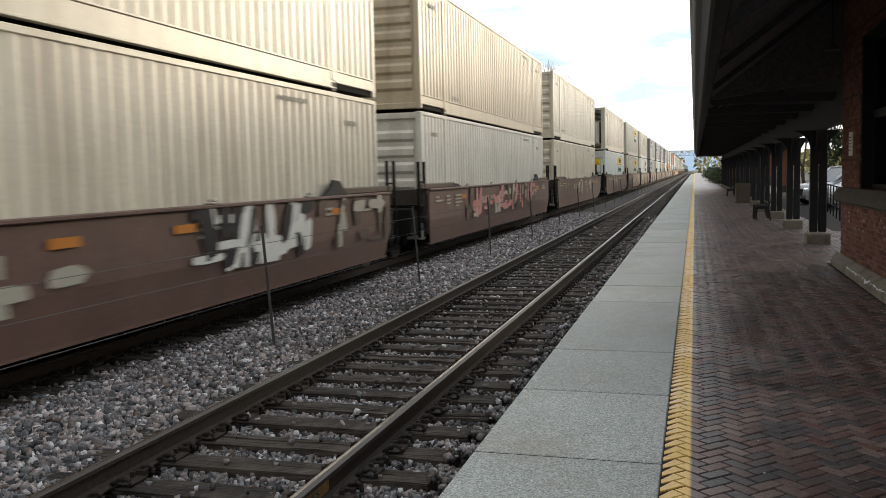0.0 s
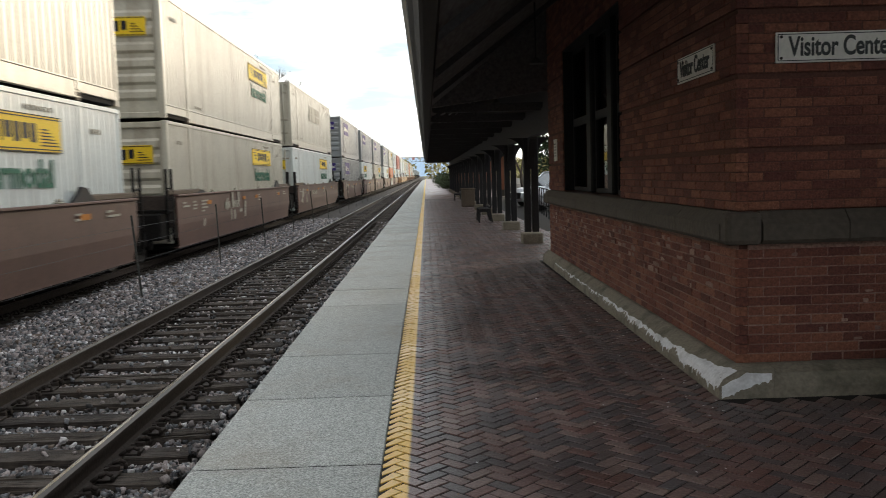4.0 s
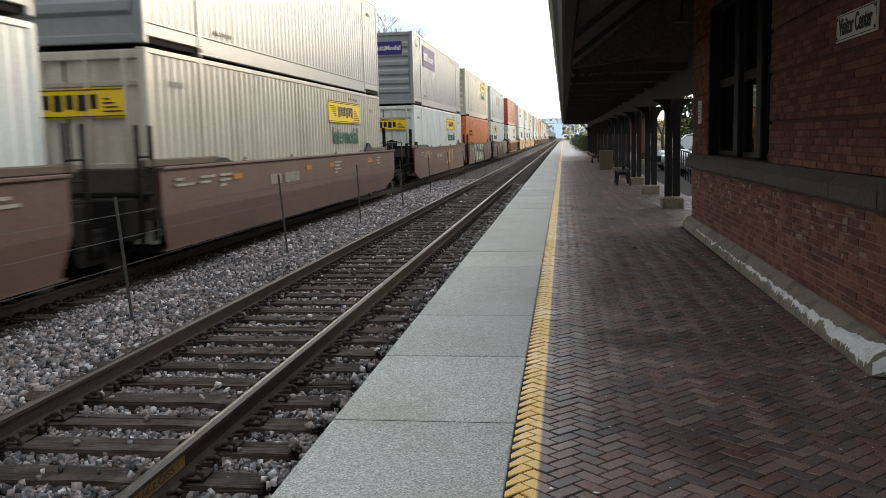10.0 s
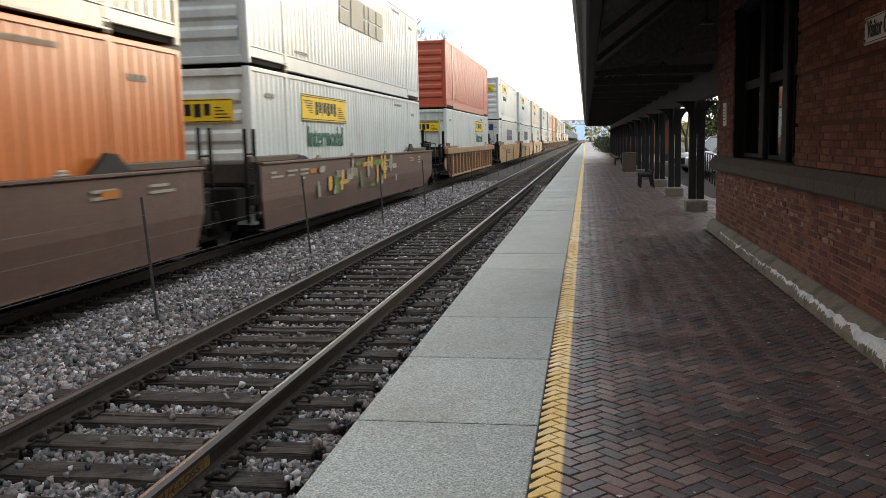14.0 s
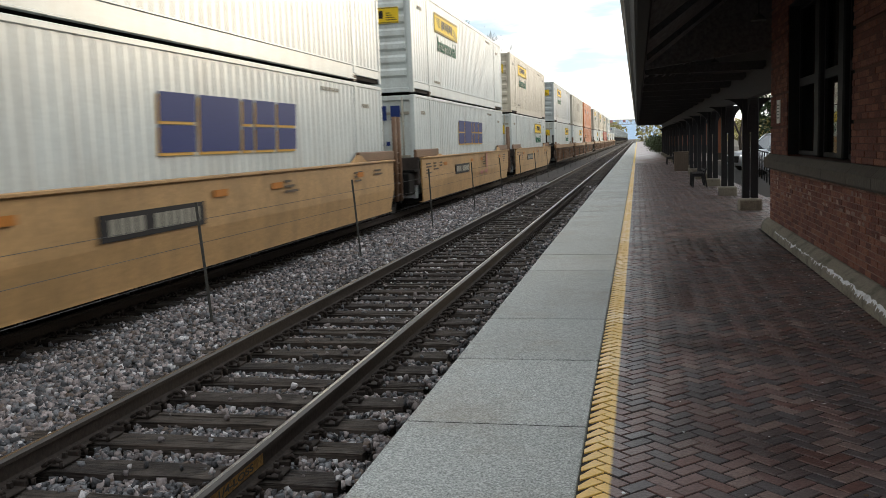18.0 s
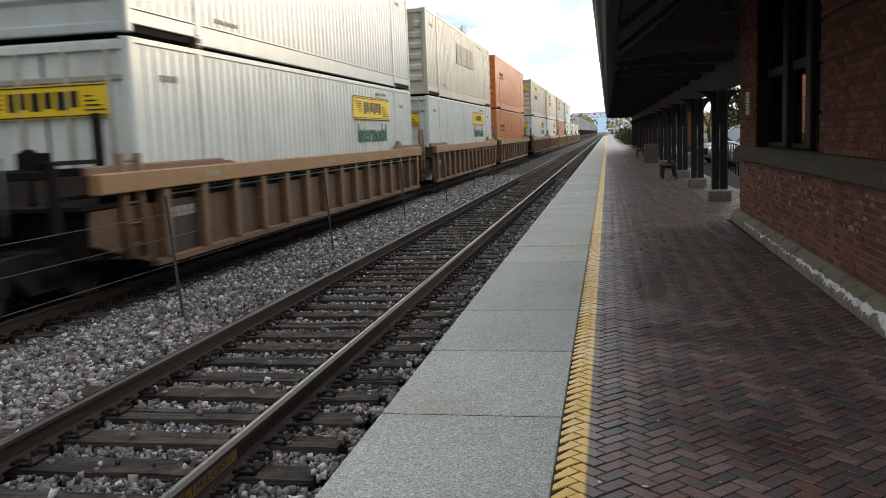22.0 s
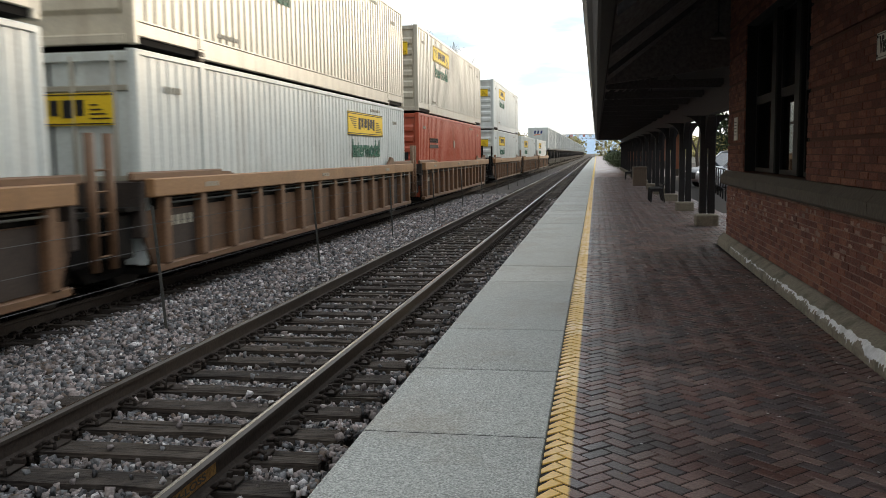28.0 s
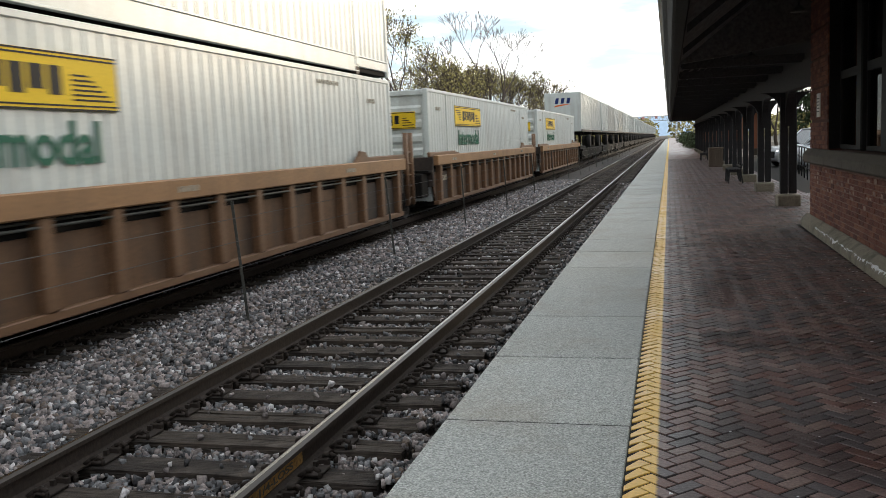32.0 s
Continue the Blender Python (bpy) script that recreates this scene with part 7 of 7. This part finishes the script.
def tree_meshes(seed, height, leafy, leaf_mat, spread=0.5, depth=6, rise=0.15):
    """Tapered trunk and limbs by repeated forking, and small leaves near the twigs."""
    R = random.Random(seed)
    bm, lv, lf = bm_new(), [], []

    def limb(p, d, length, r, level):
        steps = 3 if level < 3 else 2
        q = p.copy()
        for s in range(steps):
            d = (d + Vector((R.uniform(-1, 1), R.uniform(-1, 1), R.uniform(-0.2, 0.6))) * 0.13).normalized()
            n = q + d * length / steps
            r2 = max(0.017, r * (0.88 if level else 0.92))
            c = bmesh.ops.create_cone(bm, cap_ends=False, segments=6 if level < 2 else 4 if level < 4 else 3, radius1=r, radius2=r2, depth=(n - q).length,
                                      matrix=Matrix.Translation((q + n) / 2) @ (n - q).to_track_quat("Z", "Y").to_matrix().to_4x4())
            q, r = n, r2
        if level >= depth - 2:
            for _ in range(leafy if leafy >= 1 else int(R.random() < leafy)):
                c = q + Vector((R.gauss(0, 0.35), R.gauss(0, 0.35), R.gauss(0, 0.3)))
                a, b2 = Vector((R.uniform(-1, 1), R.uniform(-1, 1), R.uniform(-1, 1))), Vector((R.uniform(-1, 1), R.uniform(-1, 1), R.uniform(-1, 1)))
                a, b2 = a.normalized() * R.uniform(0.05, 0.11), b2.normalized() * R.uniform(0.04, 0.09)
                k = len(lv)
                lv.extend([c - a, c + b2, c + a, c - b2])
                lf.append((k, k + 1, k + 2, k + 3))
        if level < depth:
            for i in range(R.choice((2, 3, 3)) if level < depth - 1 else 3):
                a = R.uniform(0, 2 * math.pi)
                out = Vector((math.cos(a), math.sin(a), 0))
                nd = (d * R.uniform(0.7, 1.0) + out * R.uniform(0.35, 0.9) * spread * 1.6 + Vector((0, 0, rise))).normalized()
                limb(q, nd, length * R.uniform(0.62, 0.84), r * R.uniform(0.6, 0.8), level + 1)
    limb(Vector((0, 0, -0.3)), Vector((0, 0, 1)), height * 0.26, height * 0.021, 0)
    t = bpy.data.meshes.new("trunk")
    bm.to_mesh(t)
    bm.free()
    t.materials.append(M["bark"])
    c = bpy.data.meshes.new("crown")
    c.from_pydata([tuple(v) for v in lv], [], lf)
    c.materials.append(leaf_mat)
    top = max(v.co.z for v in t.vertices)
    for me in (t, c):
        me.transform(Matrix.Diagonal((1, 1, height / top, 1)) @ Matrix.Diagonal((0.5 + 0.5 * height / top, 0.5 + 0.5 * height / top, 1, 1)))
    return t, c


def plant_tree(meshes, x, y, z, turn, words, group, size=1.0):
    e = empty("tree", pose(x, y, z, 0, 0, turn) @ Matrix.Scale(size, 4))
    tagged(e, words, "tree", group)
    for name, me in zip(("trunk", "crown"), meshes):
        ob = new(name, me)
        ob.parent = e


def trees():
    kinds = [tree_meshes(1, 13, 0.15, M["bud_red"], 0.5, 6, 0.1), tree_meshes(2, 11, 3, M["bud"], 0.55), tree_meshes(3, 11, 1, M["bud"], 0.48, 6, 0.2), tree_meshes(4, 10, 3, M["bud"], 0.6), tree_meshes(5, 9, 24, M["hedge"], 0.6), tree_meshes(6, 12, 4, M["bud"], 0.4, 6, 0.25)]
    R = random.Random(8)
    row = [(-12.4, 80, 0, 1.1), (-9.6, 84, 2, 0.72), (-17.3, 84, 2, 0.95), (-15.0, 86, 2, 0.9), (-12.6, 92, 2, 0.8), (-16.1, 62, 5, 1.02), (-16.0, 78, 3, 0.9), (-18.2, 77, 3, 1.1), (-20.6, 80, 3, 1.12), (-16.2, 90, 1, 0.95),
           (-14.2, 96, 3, 1.0), (-23.5, 74, 1, 1.0), (-28, 72, 1, 1.0), (-16.4, 97, 1, 0.95), (-19.5, 92, 1, 1.0)]
    for x, y, k, size in row:
        plant_tree(kinds[k], x, y, -0.7, R.uniform(0, 360), "bare spring tree with thin branches and first buds" if k in (0, 2) else "young spring tree with sparse olive leaves", "trees behind the far platform", size)
    for i in range(16):
        plant_tree(kinds[R.choice((1, 3))], R.uniform(-34, -13), 110 + i * 17 + R.uniform(-6, 6), -0.7, R.uniform(0, 360), "distant leafing tree beside the line", "distant trees by the track")
    for x, y, k in ((15, 62, 4), (19, 58, 3), (13.5, 74, 4), (24, 66, 4), (17, 70, 4), (28, 56, 3), (22, 78, 4), (11.5, 84, 4), (11.0, 108, 4), (11.5, 60, 4), (14, 55, 4), (17.5, 60, 4), (21, 54, 4), (30, 70, 4), (11.2, 118, 4), (12, 140, 4), (12, 165, 3), (11.5, 190, 3), (13, 230, 1), (12, 270, 3)):
        plant_tree(kinds[k], x, y, -0.4, R.uniform(0, 360), "leafy green tree behind the parking lot" if k == 4 else "leafing tree beside the platform", "trees by the parking lot")


def hedge():
    """Clipped shrubs beside the far end of the platform."""
    R = random.Random(31)
    verts, faces = [], []
    for _ in range(22000):
        y = 91 + 120 * R.random() ** 1.2
        x, z = R.gauss(5.4, 0.6), abs(R.gauss(0, 0.6)) + R.uniform(0, 0.5)
        z = min(z, 2.1 + 0.3 * math.sin(y * 0.7))
        s = R.uniform(0.05, 0.11)
        a = Vector((R.uniform(-1, 1), R.uniform(-1, 1), R.uniform(-1, 1))).normalized() * s
        b2 = Vector((R.uniform(-1, 1), R.uniform(-1, 1), R.uniform(-1, 1))).normalized() * s
        c = Vector((x, y, PZ + z))
        k = len(verts)
        verts += [tuple(c - a), tuple(c + b2), tuple(c + a), tuple(c - b2)]
        faces.append((k, k + 1, k + 2, k + 3))
    ob = mesh_from("hedge", verts, faces, M["hedge"])
    tagged(ob, "dense dark green hedge along the far platform", "hedge", kind="stuff")


def shrub_bank():
    """Overgrown shrubs and low trees closing the back of the parking lot."""
    R = random.Random(53)
    verts, faces = [], []
    for _ in range(30000):
        x = R.uniform(9.6, 46)
        hgt = 3.6 + 2.2 * noise.noise((x * 0.35, 0, 2)) + 1.2 * noise.noise((x * 1.1, 0, 5))
        z = hgt * R.random() ** 0.8
        y = 60 + R.gauss(0, 1.3) - 0.25 * (x - 9.6) + 0.3 * z
        a = Vector((R.uniform(-1, 1), R.uniform(-1, 1), R.uniform(-1, 1))).normalized() * R.uniform(0.07, 0.16)
        b2 = Vector((R.uniform(-1, 1), R.uniform(-1, 1), R.uniform(-1, 1))).normalized() * R.uniform(0.07, 0.16)
        c = Vector((x, y, PZ - 0.05 + z))
        k = len(verts)
        verts += [tuple(c - a), tuple(c + b2), tuple(c + a), tuple(c - b2)]
        faces.append((k, k + 1, k + 2, k + 3))
    tagged(mesh_from("shrub_bank", verts, faces, M["hedge"]), "overgrown green shrubs behind the parking lot", "shrubs", kind="stuff")


def woods():
    """Far woods along the horizon, one joined mass of leaf clumps."""
    R = random.Random(77)
    verts, faces = [], []
    for _ in range(34000):
        side = R.random()
        if side < 0.15:
            x, y = R.uniform(-60, -8), R.uniform(400, 560)
        elif side < 0.4:
            x, y = R.uniform(-160, -36), R.uniform(60, 420)
        elif side < 0.75:
            x, y = R.uniform(30, 160), R.uniform(-40, 420)
        elif side < 0.9:
            x, y = R.uniform(-140, 140), R.uniform(420, 620)
        else:
            x, y = R.uniform(-120, -40), R.uniform(-80, 60)
        if y > 400 and abs(x + 1.0) < 3:
            continue
        hgt = (6 if y < 400 else 10) + 3 * noise.noise((x * 0.05, y * 0.05, 0)) + 2.0 * noise.noise((x * 0.2, y * 0.2, 4))
        z = -0.7 + abs(hgt) * R.random() ** 0.7
        s = R.uniform(0.5, 1.3)
        a = Vector((R.uniform(-1, 1), R.uniform(-1, 1), R.uniform(-1, 1))).normalized() * s
        b2 = Vector((R.uniform(-1, 1), R.uniform(-1, 1), R.uniform(-1, 1))).normalized() * s
        c = Vector((x, y, z))
        k = len(verts)
        verts += [tuple(c - a), tuple(c + b2), tuple(c + a), tuple(c - b2)]
        faces.append((k, k + 1, k + 2, k + 3))
    tagged(mesh_from("far_woods", verts, faces, M["bud"]), "far leafing woods on the horizon", "woods", kind="stuff")


def far_hills():
    """A hazy blue ridge on the horizon."""
    bm = bm_new()
    xs = np.linspace(-1600, 1600, 120)
    rows = []
    for q, (y, lift) in enumerate(((2300, 0.0), (2420, 0.6), (2600, 1.0))):
        rows.append([bm.verts.new((x, y, -2 + lift * (46 + 26 * noise.noise((x * 0.0035, 1.7, 0)) + 6 * noise.noise((x * 0.02, 0.3, 0))))) for x in xs])
    for r0, r1 in zip(rows, rows[1:]):
        for i in range(len(xs) - 1):
            bm.faces.new((r0[i], r0[i + 1], r1[i + 1], r1[i]))
    tagged(part("backdrop_hills", bm, M["haze_hill"]), "hazy blue hills far down the line", "hills", kind="structure")


def signal_bridge():
    e = empty("signal_bridge")
    tagged(e, "distant steel signal bridge with red and white plates", "signal bridge")
    y = 300.0
    for x in (-9.5, 4.6):
        bm = bm_new()
        for dx in (-0.4, 0.4):
            cyl(bm, (x + dx, y, -0.5), (x + dx, y, 8.0), 0.10, seg=6)
        for k in range(8):
            cyl(bm, (x - 0.4, y, k), (x + 0.4, y, k + 0.9), 0.05, seg=5)
        part("tower", bm, M["haze_steel"], e)
    for z in (6.4, 7.9):
        bm = bm_new()
        box(bm, -9.5, 4.6, y - 0.1, y + 0.1, z, z + 0.18)
        part("chord", bm, M["haze_steel"], e)
    for k in range(10):
        bm = bm_new()
        cyl(bm, (-9.5 + k * 1.41, y, 6.5), (-8.8 + k * 1.41, y, 7.9), 0.06, seg=5)
        cyl(bm, (-8.8 + k * 1.41, y, 7.9), (-8.09 + k * 1.41, y, 6.5), 0.06, seg=5)
        part("lattice", bm, M["haze_steel"], e)
    for k in range(6):
        bm = bm_new()
        box(bm, -8.6 + k * 2.1, -7.7 + k * 2.1, y - 0.3, y - 0.2, 7.2, 8.0)
        part("plate", bm, M["haze_red"] if k % 2 else M["white_sign"], e, "red plate" if k % 2 else "white plate")


def marker_post(x, y, h):
    e = empty("marker_post", pose(x, y, -0.2))
    tagged(e, "short white post beside the far track", "post", "track posts")
    bm = bm_new()
    cyl(bm, (0, 0, 0), (0, 0, h), 0.06, seg=8)
    part("shaft", bm, M["white_sign"], e)


def freight_house():
    e = empty("freight_house")
    tagged(e, "brick house with a stone base beyond the roofed platform", "building")
    for b2, mat, name in (((5.3, 9.4, 90, 104, 0.9, 4.0), M["warm_brick"], "wall"), ((5.24, 9.46, 89.94, 104.06, PZ - 0.1, 0.9), M["sandstone"], "base")):
        bm = bm_new()
        box(bm, *b2, bevel=0.02)
        part(name, bm, mat, e)
    hip_roof(e, 4.6, 10.1, 89.3, 104.7, 4.0, 5.6, 2.1)
    e = empty("brick_shed")
    tagged(e, "small orange brick shed behind the roofed platform", "shed")
    for b2, mat, name in (((7.7, 8.3, 64, 66, 0.6, 3.0), M["warm_brick"], "wall"), ((7.66, 8.34, 63.96, 66.04, PZ - 0.1, 0.6), M["sandstone"], "base")):
        bm = bm_new()
        box(bm, *b2, bevel=0.02)
        part(name, bm, mat, e)
    hip_roof(e, 7.5, 8.5, 63.7, 66.3, 3.0, 3.5, 0.5)


def lot_lamps():
    for x, y in ((6.6, 98.0), (6.6, 118.0)):
        e = empty("platform_lamp", pose(x, y, PZ))
        tagged(e, "dark green platform lamp post", "street lamp", "platform lamps")
        bm = bm_new()
        cyl(bm, (0, 0, 0), (0, 0, 3.6), 0.06, 0.045, seg=10)
        part("pole", bm, M["black_iron"], e)
        bm = bm_new()
        cyl(bm, (0, 0, 3.6), (0, 0, 4.0), 0.10, 0.17, seg=10)
        part("lantern", bm, M["white_sign"], e)


other_station()
far_platform()
trees()
hedge()
shrub_bank()
woods()
far_hills()
signal_bridge()
marker_post(-6.9, 112, 1.6)
freight_house()
lot_lamps()


pavers()
motions()
